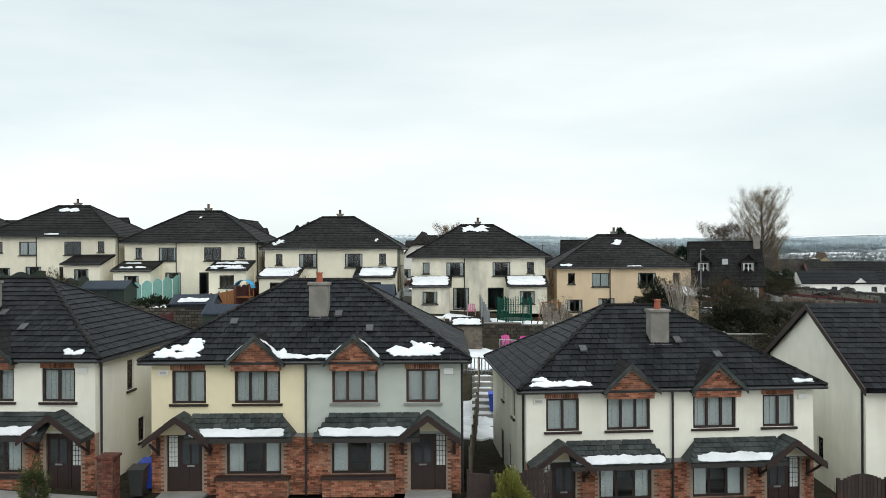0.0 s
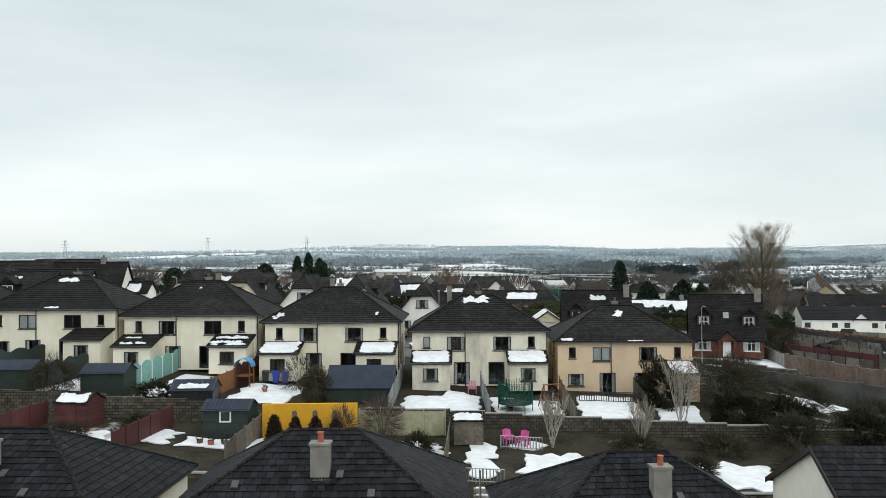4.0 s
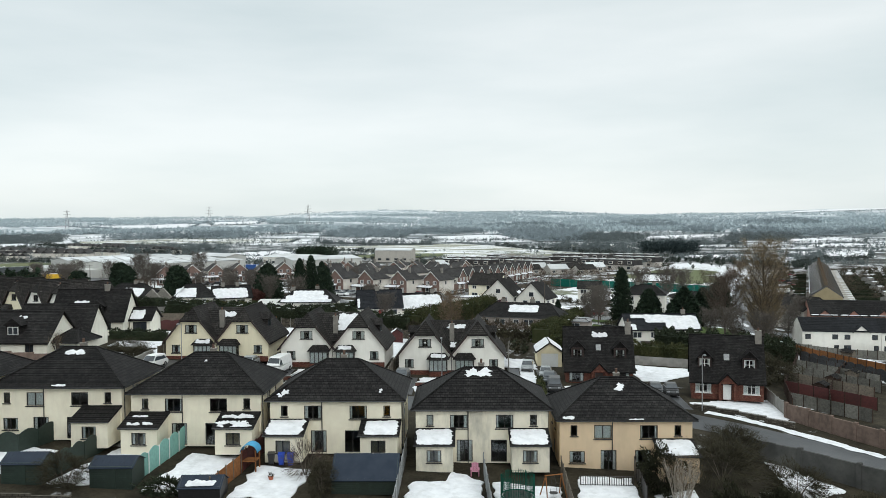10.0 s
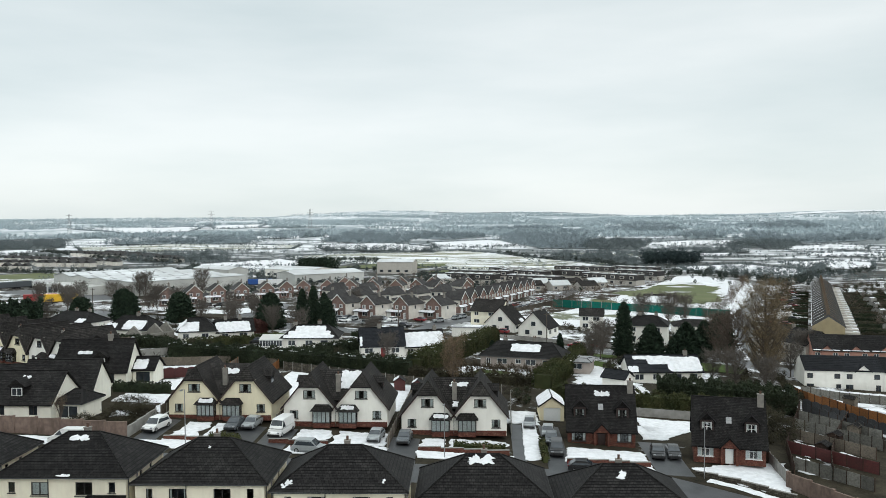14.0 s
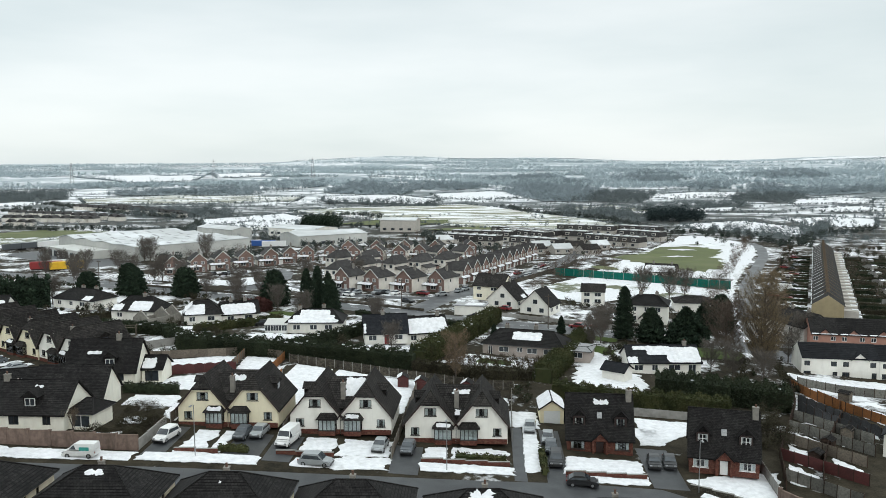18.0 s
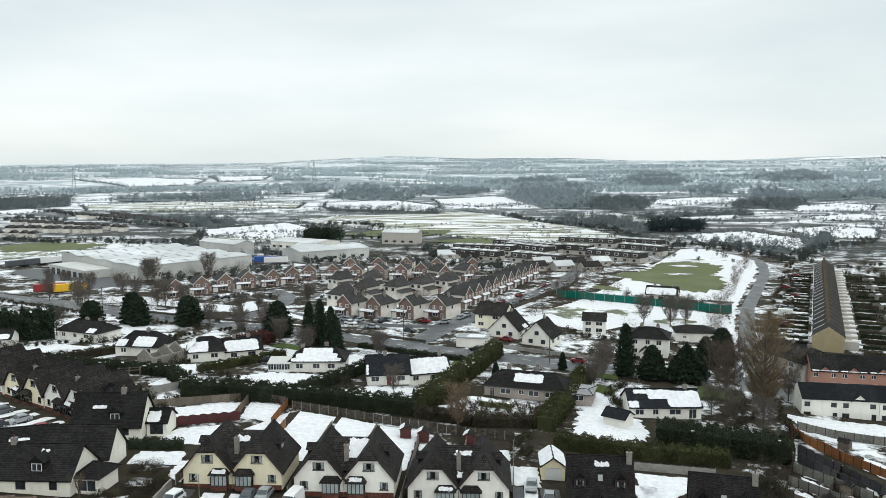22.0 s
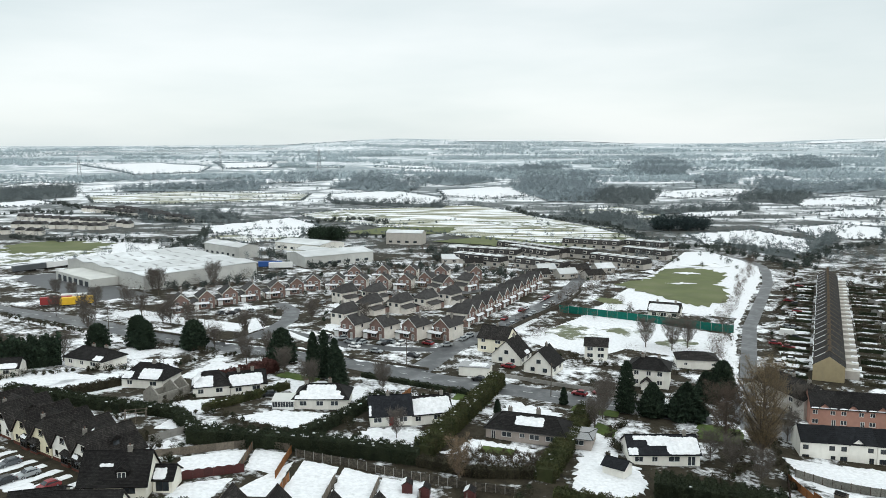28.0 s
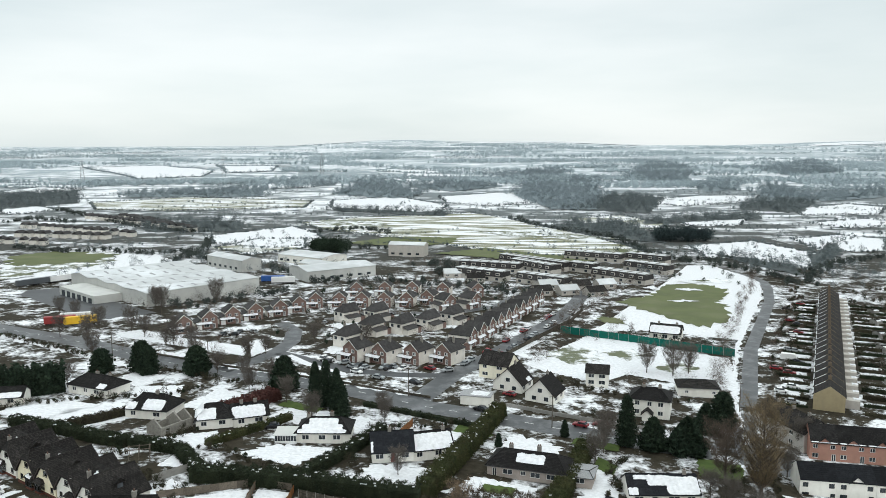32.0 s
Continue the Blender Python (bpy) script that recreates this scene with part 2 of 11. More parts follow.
GREYWALL = surf("grey_render", (0.50, 0.47, 0.43), (0.45, 0.42, 0.38), 1.0, 0.9, 0.2, 30, stain=(0.32, 0.3, 0.27), stain_scale=0.4, stain_amt=0.4, streak=4)
TANWALL = surf("tan_render", (0.36, 0.30, 0.185), (0.32, 0.265, 0.165), 1.0, 0.9, 0.2, 30, stain=(0.28, 0.25, 0.18), stain_scale=0.4, stain_amt=0.4, streak=4)
BROWNWALL = surf("brown_render", (0.15, 0.115, 0.08), (0.12, 0.095, 0.07), 1.0, 0.9, 0.2, 30, stain=(0.2, 0.17, 0.13), stain_scale=0.4, stain_amt=0.4)
PINKWALL = surf("salmon_render", (0.42, 0.23, 0.18), (0.37, 0.205, 0.16), 1.0, 0.9, 0.2, 30, stain=(0.35, 0.22, 0.17), stain_scale=0.4, stain_amt=0.4)
BRICK = surf("red_brick", (0.30, 0.12, 0.072), (0.22, 0.085, 0.055), 9, 0.85, 0.3, 60, stain=(0.42, 0.27, 0.18), stain_scale=4, stain_amt=0.6, rand=0.55)
BRICKWALL = surf("brickwork", (0.135, 0.052, 0.038), (0.075, 0.032, 0.025), 7, 0.9, 0.5, 30, stain=(0.17, 0.10, 0.075), stain_scale=2.5, stain_amt=0.6, laps=(0.24, 0.085, 0.8))
PALEBRICK = surf("pinkish_estate_brick", (0.225, 0.15, 0.13), (0.175, 0.118, 0.103), 5, 0.9, 0.3, 30, stain=(0.32, 0.22, 0.18), stain_scale=1.0, stain_amt=0.5)
ESTROOF = surf("grey_estate_tile", (0.036, 0.034, 0.034), (0.056, 0.053, 0.052), 1, 0.7, 0.3, stain=(0.085, 0.082, 0.08), stain_scale=0.3, stain_amt=0.5, rand=0.2, spec=0.1)
MORTAR = surf("mortar", (0.34, 0.27, 0.21), (0.28, 0.22, 0.17), 8, 0.95, 0.2)
WOOD = surf("dark_brown_frame", (0.03, 0.0145, 0.012), (0.022, 0.011, 0.0095), 6, 0.45, 0.1)
DARKFRAME = surf("dark_frame", (0.03, 0.026, 0.024), (0.022, 0.02, 0.019), 6, 0.45, 0.1)
WHITEFRAME = surf("white_frame", (0.75, 0.75, 0.73), (0.7, 0.7, 0.68), 6, 0.5, 0.05)
GUTTER = surf("black_gutter", (0.02, 0.02, 0.021), (0.03, 0.03, 0.03), 5, 0.4, 0.05)
CURTAIN = surf("net_curtain", (0.72, 0.74, 0.72), (0.6, 0.62, 0.6), 14, 0.9, 0.2)
CHIMNEY = surf("grey_chimney_render", (0.27, 0.25, 0.225), (0.2, 0.19, 0.17), 2, 0.95, 0.4, stain=(0.17, 0.16, 0.14), stain_scale=1.4, stain_amt=0.6)
CLAY = surf("clay_pot", (0.40, 0.13, 0.075), (0.32, 0.1, 0.06), 6, 0.8, 0.2)
VENT = surf("weathered_vent_tile", (0.035, 0.036, 0.038), (0.06, 0.06, 0.062), 6, 0.6, 0.2)
LEAD = surf("lead_flashing", (0.22, 0.225, 0.23), (0.3, 0.3, 0.3), 4, 0.5, 0.15)
ASPHALT = surf("wet_asphalt", (0.028, 0.030, 0.033), (0.045, 0.047, 0.05), 0.6, 0.5, 0.3, 25, stain=(0.10, 0.105, 0.11), stain_scale=0.2, stain_amt=0.35)
ROADFAR = surf("slushy_asphalt", (0.042, 0.044, 0.047), (0.062, 0.065, 0.068), 0.3, 0.5, 0.2, 10, stain=(0.36, 0.37, 0.38), stain_scale=0.2, stain_amt=0.36)
CONCRETE = surf("concrete", (0.30, 0.29, 0.27), (0.24, 0.235, 0.22), 1.5, 0.9, 0.3, stain=(0.14, 0.135, 0.12), stain_scale=0.5, stain_amt=0.6)
BLOCK = surf("weathered_block_wall", (0.10, 0.088, 0.07), (0.06, 0.054, 0.045), 2.5, 0.95, 0.5, stain=(0.032, 0.03, 0.025), stain_scale=0.7, stain_amt=0.75, streak=3, rand=0.15, laps=(0.45, 0.225, 0.45))
PINKBLOCK = surf("pinkish_wall", (0.20, 0.145, 0.12), (0.15, 0.108, 0.09), 2, 0.9, 0.3, stain=(0.075, 0.058, 0.048), stain_scale=0.8, stain_amt=0.8, streak=3)
FENCEWOOD = surf("weathered_fence", (0.17, 0.145, 0.115), (0.12, 0.10, 0.082), 4, 0.9, 0.3, stain=(0.07, 0.065, 0.055), stain_scale=1, stain_amt=0.5, rand=0.25)
ORANGEWOOD = surf("stained_orange_fence", (0.25, 0.105, 0.04), (0.19, 0.082, 0.033), 4, 0.85, 0.3, stain=(0.12, 0.07, 0.04), stain_scale=1, stain_amt=0.5, rand=0.25)
REDWOOD = surf("dark_red_timber", (0.085, 0.02, 0.018), (0.06, 0.016, 0.015), 4, 0.7, 0.25, stain=(0.05, 0.018, 0.016), stain_scale=1, stain_amt=0.4, rand=0.2)
TEALWOOD = surf("pale_teal_timber", (0.20, 0.42, 0.37), (0.17, 0.36, 0.32), 4, 0.75, 0.2, stain=(0.13, 0.25, 0.22), stain_scale=1, stain_amt=0.4, rand=0.12)
GREENWOOD = surf("dark_green_timber", (0.018, 0.032, 0.024), (0.013, 0.024, 0.018), 4, 0.6, 0.25, rand=0.2)
YELLOWPAINT = surf("ochre_yellow_paint", (0.72, 0.38, 0.03), (0.65, 0.34, 0.028), 1.5, 0.8, 0.2, stain=(0.5, 0.27, 0.04), stain_scale=0.7, stain_amt=0.4)
SHEETMETAL = surf("navy_metal_sheet", (0.013, 0.021, 0.036), (0.02, 0.029, 0.045), 1, 0.5, 0.1, spec=0.15)
PALEPANEL = surf("pale_cladding", (0.52, 0.52, 0.49), (0.46, 0.46, 0.44), 0.2, 0.6, 0.1, stain=(0.36, 0.36, 0.34), stain_scale=0.05, stain_amt=0.5)
BARK = surf("grey_bark", (0.12, 0.10, 0.085), (0.08, 0.068, 0.058), 6, 0.95, 0.4)
PALEBARK = surf("pale_birch_bark", (0.42, 0.38, 0.33), (0.3, 0.27, 0.23), 6, 0.9, 0.3)
TWIG = surf("bare_twigs", (0.115, 0.088, 0.07), (0.085, 0.066, 0.054), 2, 0.95, 0, rand=0.3)
TANTWIG = surf("tan_twigs", (0.20, 0.145, 0.095), (0.15, 0.11, 0.075), 2, 0.95, 0, rand=0.3)
# distance haze is put into these three wood colours, paler farther off
FARTWIG = surf("hazed_wood_near", (0.155, 0.178, 0.182), (0.115, 0.135, 0.14), 0.02, 0.95, 0, rand=0.18)
MISTWOOD = surf("hazed_wood_far", (0.42, 0.485, 0.51), (0.36, 0.42, 0.445), 0.01, 0.95, 0, rand=0.08)
MIDWOOD = surf("hazed_wood_mid", (0.265, 0.31, 0.33), (0.225, 0.265, 0.285), 0.02, 0.95, 0, rand=0.1)
REDTWIG = surf("dark_red_hedge", (0.095, 0.042, 0.036), (0.065, 0.032, 0.028), 2, 0.95, 0, rand=0.4)
CONIFER = surf("conifer_needles", (0.018, 0.03, 0.02), (0.03, 0.045, 0.028), 1, 0.9, 0, rand=0.5)
HEDGE = surf("clipped_hedge_leaf", (0.062, 0.066, 0.028), (0.035, 0.044, 0.019), 0.35, 0.9, 0, stain=(0.075, 0.06, 0.035), stain_scale=0.5, stain_amt=0.6, rand=0.4)
DARKHEDGE = surf("dark_hedge_leaf", (0.022, 0.03, 0.018), (0.034, 0.042, 0.024), 0.6, 0.9, 0, rand=0.5)
SHRUB = surf("winter_shrub", (0.055, 0.05, 0.032), (0.04, 0.036, 0.025), 1, 0.95, 0, rand=0.5)
GOLDSHRUB = surf("golden_conifer", (0.20, 0.20, 0.045), (0.13, 0.14, 0.035), 2, 0.9, 0, rand=0.4)
GRASS = surf("wet_winter_grass", (0.085, 0.10, 0.036), (0.065, 0.078, 0.03), 0.25, 0.95, 0.3, 6, stain=(0.12, 0.11, 0.055), stain_scale=0.06, stain_amt=0.5)
BLACK = surf("black_plastic", (0.015, 0.015, 0.016), (0.022, 0.022, 0.023), 5, 0.4, 0.05)
RUBBER = surf("tyre_rubber", (0.015, 0.015, 0.015), (0.02, 0.02, 0.02), 8, 0.8, 0.1)
STEEL = surf("galvanised_steel", (0.36, 0.37, 0.38), (0.3, 0.31, 0.32), 4, 0.4, 0.1, metal=0.7)
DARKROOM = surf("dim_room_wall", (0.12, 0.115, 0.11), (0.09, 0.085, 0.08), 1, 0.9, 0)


def ground_material():
    """Winter ground: snow lying over grass and soil, thinner in some fields, with furrows; far soil is hazed blue-grey.
    """
    m = bpy.data.materials.new("snowy_ground")
    m.use_nodes = True
    n, l = m.node_tree.nodes, m.node_tree.links
    b = n["Principled BSDF"]
    b.inputs["Roughness"].default_value = 0.9
    b.inputs["Specular IOR Level"].default_value = 0.1
    geo = n.new("ShaderNodeNewGeometry")

    def noi(scale, detail, vec=None, rough=0.55):
        q = n.new("ShaderNodeTexNoise")
        q.inputs["Scale"].default_value, q.inputs["Detail"].default_value, q.inputs["Roughness"].default_value = scale, detail, rough
        l.new(vec or geo.outputs["Position"], q.inputs["Vector"])
        return q.outputs["Fac"]

    def mth(op, a, c):
        q = n.new("ShaderNodeMath")
        q.operation = op
        for k, v in enumerate((a, c)):
            if isinstance(v, (int, float)):
                q.inputs[k].default_value = v
            else:
                l.new(v, q.inputs[k])
        return q.outputs["Value"]

    sep = n.new("ShaderNodeSeparateXYZ")
    l.new(geo.outputs["Position"], sep.inputs["Vector"])
    far = n.new("ShaderNodeMapRange")
    far.inputs["From Min"].default_value, far.inputs["From Max"].default_value = 350, 700
    l.new(sep.outputs["Y"], far.inputs["Value"])
    # fields: cells of 170 m by 90 m, each with its own depth of snow
    mp = n.new("ShaderNodeMapping")
    mp.inputs["Rotation"].default_value = (0, 0, 0.35)
    mp.inputs["Scale"].default_value = (1 / 210, 1 / 150, 0)
    l.new(geo.outputs["Position"], mp.inputs["Vector"])
    vo = n.new("ShaderNodeTexVoronoi")
    vo.inputs["Scale"].default_value = 1.0
    l.new(mp.outputs["Vector"], vo.inputs["Vector"])
    vs = n.new("ShaderNodeSeparateColor")
    l.new(vo.outputs["Color"], vs.inputs["Color"])
    mw = n.new("ShaderNodeMapping")
    mw.inputs["Rotation"].default_value = (0, 0, 0.25)
    mw.inputs["Scale"].default_value = (0.011, 0.04, 0)
    l.new(geo.outputs["Position"], mw.inputs["Vector"])
    furrow = noi(1.0, 5, mw.outputs["Vector"], 0.6)
    broad = noi(0.012, 4)
    fine = noi(0.16, 7, None, 0.62)
    field = mth("ADD", mth("ADD", 0.165, mth("MULTIPLY", vs.outputs["Red"], 0.09)), mth("ADD", mth("MULTIPLY", furrow, 0.36), mth("MULTIPLY", noi(0.03, 6, None, 0.68), 0.38)))
    near = mth("ADD", mth("MULTIPLY", noi(0.05, 4), 0.42), mth("ADD", mth("MULTIPLY", fine, 0.46), mth("MULTIPLY", noi(0.8, 6, None, 0.65), 0.22)))
    mx = n.new("ShaderNodeMix")
    l.new(far.outputs["Result"], mx.inputs["Factor"])
    l.new(near, mx.inputs["A"])
    l.new(field, mx.inputs["B"])
    mrb = n.new("ShaderNodeMapRange")
    mrb.inputs["From Min"].default_value, mrb.inputs["From Max"].default_value = 0, 600
    l.new(sep.outputs["Y"], mrb.inputs["Value"])
    bias = n.new("ShaderNodeValToRGB")
    set_ramp(bias, [(0.0, 0.36), (0.2, 0.37), (0.25, 0.45), (0.40, 0.47), (0.45, 0.455), (0.7, 0.462), (1.0, 0.437)])
    l.new(mrb.outputs["Result"], bias.inputs["Fac"])
    snowy = mth("ADD", mx.outputs["Result"], mth("SUBTRACT", bias.outputs["Color"], 0.5))
    ra = n.new("ShaderNodeValToRGB")
    ra.color_ramp.elements[0].position, ra.color_ramp.elements[1].position = 0.50, 0.58
    ra.color_ramp.elements[0].color, ra.color_ramp.elements[1].color = (0, 0, 0, 1), (1, 1, 1, 1)
    l.new(snowy, ra.inputs["Fac"])
    soil = n.new("ShaderNodeValToRGB")
    soil.color_ramp.elements[0].color, soil.color_ramp.elements[1].color = (0.0105, 0.0095, 0.007, 1), (0.055, 0.046, 0.031, 1)
    l.new(mth("ADD", mth("MULTIPLY", noi(0.35, 6, None, 0.7), 0.6), mth("MULTIPLY", noi(4, 5, None, 0.7), 0.4)), soil.inputs["Fac"])
    soil.color_ramp.elements[0].position, soil.color_ramp.elements[1].position = 0.36, 0.64
    out = n.new("ShaderNodeMix")
    out.data_type = "RGBA"
    l.new(ra.outputs["Color"], out.inputs["Factor"])
    # haze put into the colour: bare soil turns blue-grey from 450 to 1700 m
    haze_mix = n.new("ShaderNodeMix")
    haze_mix.data_type = "RGBA"
    haze_range = n.new("ShaderNodeMapRange")
    haze_range.inputs["From Min"].default_value, haze_range.inputs["From Max"].default_value = 450, 1700
    l.new(sep.outputs["Y"], haze_range.inputs["Value"])
    l.new(haze_range.outputs["Result"], haze_mix.inputs["Factor"])
    l.new(soil.outputs["Color"], haze_mix.inputs["A"])
    haze_mix.inputs["B"].default_value = (0.31, 0.355, 0.375, 1)
    l.new(haze_mix.outputs["Result"], out.inputs["A"])
    out.inputs["B"].default_value = (0.72, 0.73, 0.748, 1)
    l.new(out.outputs["Result"], b.inputs["Base Color"])
    bp = n.new("ShaderNodeBump")
    bp.inputs["Strength"].default_value, bp.inputs["Distance"].default_value = 0.4, 0.08
    l.new(noi(3, 5), bp.inputs["Height"])
    l.new(bp.outputs["Normal"], b.inputs["Normal"])
    return m


# ---------------------------------------------------------------- shape helpers
class Geo:
    """Collects faces for one mesh."""

    def __init__(self):
        self.v, self.f = [], []

    def face(self, pts):
        i = len(self.v)
        self.v += [tuple(p) for p in pts]
        self.f.append(tuple(range(i, i + len(pts))))
        return self

    def box(self, x0, y0, z0, x1, y1, z1, m=None):
        p = [(x0, y0, z0), (x1, y0, z0), (x1, y1, z0), (x0, y1, z0), (x0, y0, z1), (x1, y0, z1), (x1, y1, z1), (x0, y1, z1)]
        if m is not None:
            p = [tuple(m @ Vector(q)) for q in p]
        i = len(self.v)
        self.v += p
        self.f += [tuple(i + k for k in q) for q in ((3, 2, 1, 0), (4, 5, 6, 7), (0, 1, 5, 4), (1, 2, 6, 5), (2, 3, 7, 6), (3, 0, 4, 7))]
        return self

    def prism(self, poly, off):
        """A polygon in space pushed along off."""
        n, i = len(poly), len(self.v)
        self.v += [tuple(p) for p in poly] + [tuple(Vector(p) + Vector(off)) for p in poly]
        self.f.append(tuple(range(i, i + n)))
        self.f.append(tuple(i + n + k for k in reversed(range(n))))
        for k in range(n):
            q = (k + 1) % n
            self.f.append((i + q, i + k, i + n + k, i + n + q))
        return self

    def tube(self, a, b, r0, r1=None, sides=8):
        a, b = Vector(a), Vector(b)
        r1 = r0 if r1 is None else r1
        d = (b - a).normalized()
        u = d.orthogonal().normalized()
        w = d.cross(u)
        i = len(self.v)
        for c, r in ((a, r0), (b, r1)):
            for k in range(sides):
                t = 2 * math.pi * k / sides
                self.v.append(tuple(c + (u * math.cos(t) + w * math.sin(t)) * r))
        for k in range(sides):
            q = (k + 1) % sides
            self.f.append((i + k, i + q, i + sides + q, i + sides + k))
        self.f.append(tuple(i + k for k in reversed(range(sides))))
        self.f.append(tuple(i + sides + k for k in range(sides)))
        return self

    def mesh(self, name):
        me = bpy.data.meshes.new(name)
        me.from_pydata(self.v, [], self.f)
        bm = bmesh.new()
        bm.from_mesh(me)
        bmesh.ops.recalc_face_normals(bm, faces=bm.faces)
        bm.to_mesh(me)
        bm.free()
        return me


def part(name, geo, material, parent, label="", kind=""):
    me = geo.mesh(name) if isinstance(geo, Geo) else geo
    if not me.materials:
        me.materials.append(material)
    ob = new(name, me)
    ob.parent = parent
    return tagged(ob, label, kind=kind)


def thing(name, label, category, m, group=""):
    """An empty at the base of a thing, at the pose m."""
    ob = new(name)
    ob.empty_display_size = 0.3
    ob.matrix_world = m
    return tagged(ob, label, category, group)


def solid(name, geo, material, label, category, group="", kind="", m=None):
    """A thing of a single mesh."""
    me = geo.mesh(name) if isinstance(geo, Geo) else geo
    if not me.materials:
        me.materials.append(material)
    ob = new(name, me)
    if m is not None:
        ob.matrix_world = m
    return tagged(ob, label, category, group, kind)


PROFILE = [(-60, -1.7, -.05), (0, -1.6, -.05), (29, -1.35, -.055), (43, -1.1, -.055), (46, 0.9, -.05), (56, 1.3, -.05), (57, 1.85, -.05), (71, 2.6, -.052), (90, 2.5, -.058),
           (110, 3.0, -.062), (135, 3.1, -.06), (168, 2.6, -.055), (190, 1.8, -.035), (215, 1.2, -.03), (270, 0.6, -.025), (400, -1.5, -.004), (600, -2, 0)]


def ground(x, y):
    """The height of the land."""
    xc = max(-70, min(85, x))
    if y <= PROFILE[0][0]:
        z = PROFILE[0][1] + PROFILE[0][2] * xc
    elif y >= 600:
        z = -2 + 0.019 * (y - 600)
    else:
        for (a, b, c), (d, e, f) in zip(PROFILE, PROFILE[1:]):
            if a <= y <= d:
                k = (y - a) / (d - a)
                z = b + (e - b) * k + (c + (f - c) * k) * xc
                break
    if x > 56 and 150 < y < 225:
        # the terraces to the right stand in a hollow
        z -= 1.5 * min(1, (x - 56) / 14) * min(1, (y - 150) / 12, (225 - y) / 20)
    if y > 900:
        z += 14 * math.exp(-((x + 430) / 330) ** 2 - ((y - 1650) / 260) ** 2)
    if y > 3200:
        k = min(1, (y - 3200) / 1300)
        z += k * (38 * math.exp(-((x + 600) / 500) ** 2) + 26 * math.exp(-((x - 300) / 450) ** 2) + 25 * math.exp(-((x - 2200) / 500) ** 2) - 4)
    return z


def axis(*spans):
    """Grid lines: (start, end, step) one after another."""
    out = []
    for a, b, st in spans:
        n = max(1, round((b - a) / st))
        out += [a + (b - a) * k / n for k in range(n)]
    return out + [spans[-1][1]]


gx = axis((-4900, -900, 200), (-900, -160, 40), (-160, 110, 5), (110, 900, 40), (900, 4900, 200))
gy = axis((-400, -60, 60), (-60, 42, 3), (42, 47, 0.5), (47, 56, 3), (56, 57, 0.5), (57, 270, 2), (270, 600, 15), (600, 2000, 50), (2000, 4950, 100))
land = Geo()
land.v = [(x, y, ground(x, y)) for y in gy for x in gx]
nx = len(gx)
land.f = [(j * nx + i, j * nx + i + 1, (j + 1) * nx + i + 1, (j + 1) * nx + i) for j in range(len(gy) - 1) for i in range(nx - 1)]
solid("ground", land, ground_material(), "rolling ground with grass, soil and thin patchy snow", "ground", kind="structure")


def strip(name, pts, width, material, label, lift=0.03, kind="structure", category="road", thick=0.0, step=4.0, rag=0.0):
    """A road or path along pts (x, y), draped on the land."""
    g = Geo()
    line = []
    for (a, b), (c, d) in zip(pts, pts[1:]):
        n = max(1, int(math.hypot(c - a, d - b) / step))
        line += [(a + (c - a) * k / n, b + (d - b) * k / n) for k in range(n)]
    line.append(pts[-1])
    for k, (x, y) in enumerate(line):
        xa, ya = line[max(0, k - 1)]
        xb, yb = line[min(len(line) - 1, k + 1)]
        le = math.hypot(xb - xa, yb - ya) or 1
        nxx, nyy = -(yb - ya) / le, (xb - xa) / le
        for s in (0.5, 0.17, -0.17, -0.5):
            wide = width * s
            if rag and abs(s) > 0.4:
                wide *= 1 + rag * (noise.noise((x * 0.9, y * 0.9, s * 9)) + 0.8 * noise.noise((x * 0.25, y * 0.25, s * 5)) + 0.6 * noise.noise((x * 3.1, y * 3.1, s)))
            px, py = x + nxx * wide, y + nyy * wide
            g.v.append((px, py, ground(px, py) + lift))
    for k in range(len(line) - 1):
        for c in range(3):
            i = k * 4 + c
            g.f.append((i, i + 4, i + 5, i + 1))
    return solid(name, g, material, label, category, kind=kind)


def drape(name, corners, material, label, lift=0.05, rag=0.4, category="snow", kind="stuff", seed=0, cell=None, thick=0.06):
    """A patch with a ragged outline on the land: corners (x, y) in turn."""
    rr = random.Random(seed * 7 + int(corners[0][0] * 10) + int(corners[0][1] * 3))
    n = len(corners)
    cx, cy = sum(c[0] for c in corners) / n, sum(c[1] for c in corners) / n
    ring = []
    fq = min(0.7, 1.1 / max(rag, 0.2))
    for (a, b), (c, d) in zip(corners, corners[1:] + corners[:1]):
        le = math.hypot(c - a, d - b)
        k = max(2, int(le / (cell or max(0.5, rag * 0.45))))
        for q in range(k):
            x, y = a + (c - a) * q / k, b + (d - b) * q / k
            w = rag * (1.1 * noise.noise((x * fq, y * fq, seed)) + 0.7 * noise.noise((x * fq * 2.7, y * fq * 2.7, seed + 3)) + 0.35 * noise.noise((x * fq * 7, y * fq * 7, seed + 5)) + 0.12 * rr.uniform(-1, 1))
            dx, dy = x - cx, y - cy
            dl = math.hypot(dx, dy) or 1
            ring.append((x + dx / dl * w, y + dy / dl * w))
    g = Geo()
    m = len(ring)
    scales = (1.0, 0.985, 0.8, 0.6, 0.4, 0.2)
    for j, sc in enumerate(scales):
        for x, y in ring:
            px, py = cx + (x - cx) * sc, cy + (y - cy) * sc
            g.v.append((px, py, ground(px, py) + (lift - 0.02 if j == 0 else lift + thick)))
    for j in range(len(scales) - 1):
        for k in range(m):
            q = (k + 1) % m
            g.f.append((j * m + k, j * m + q, (j + 1) * m + q, (j + 1) * m + k))
    g.f.append(tuple((len(scales) - 1) * m + k for k in range(m)))
    return solid(name, g, material, label, category, kind=kind)


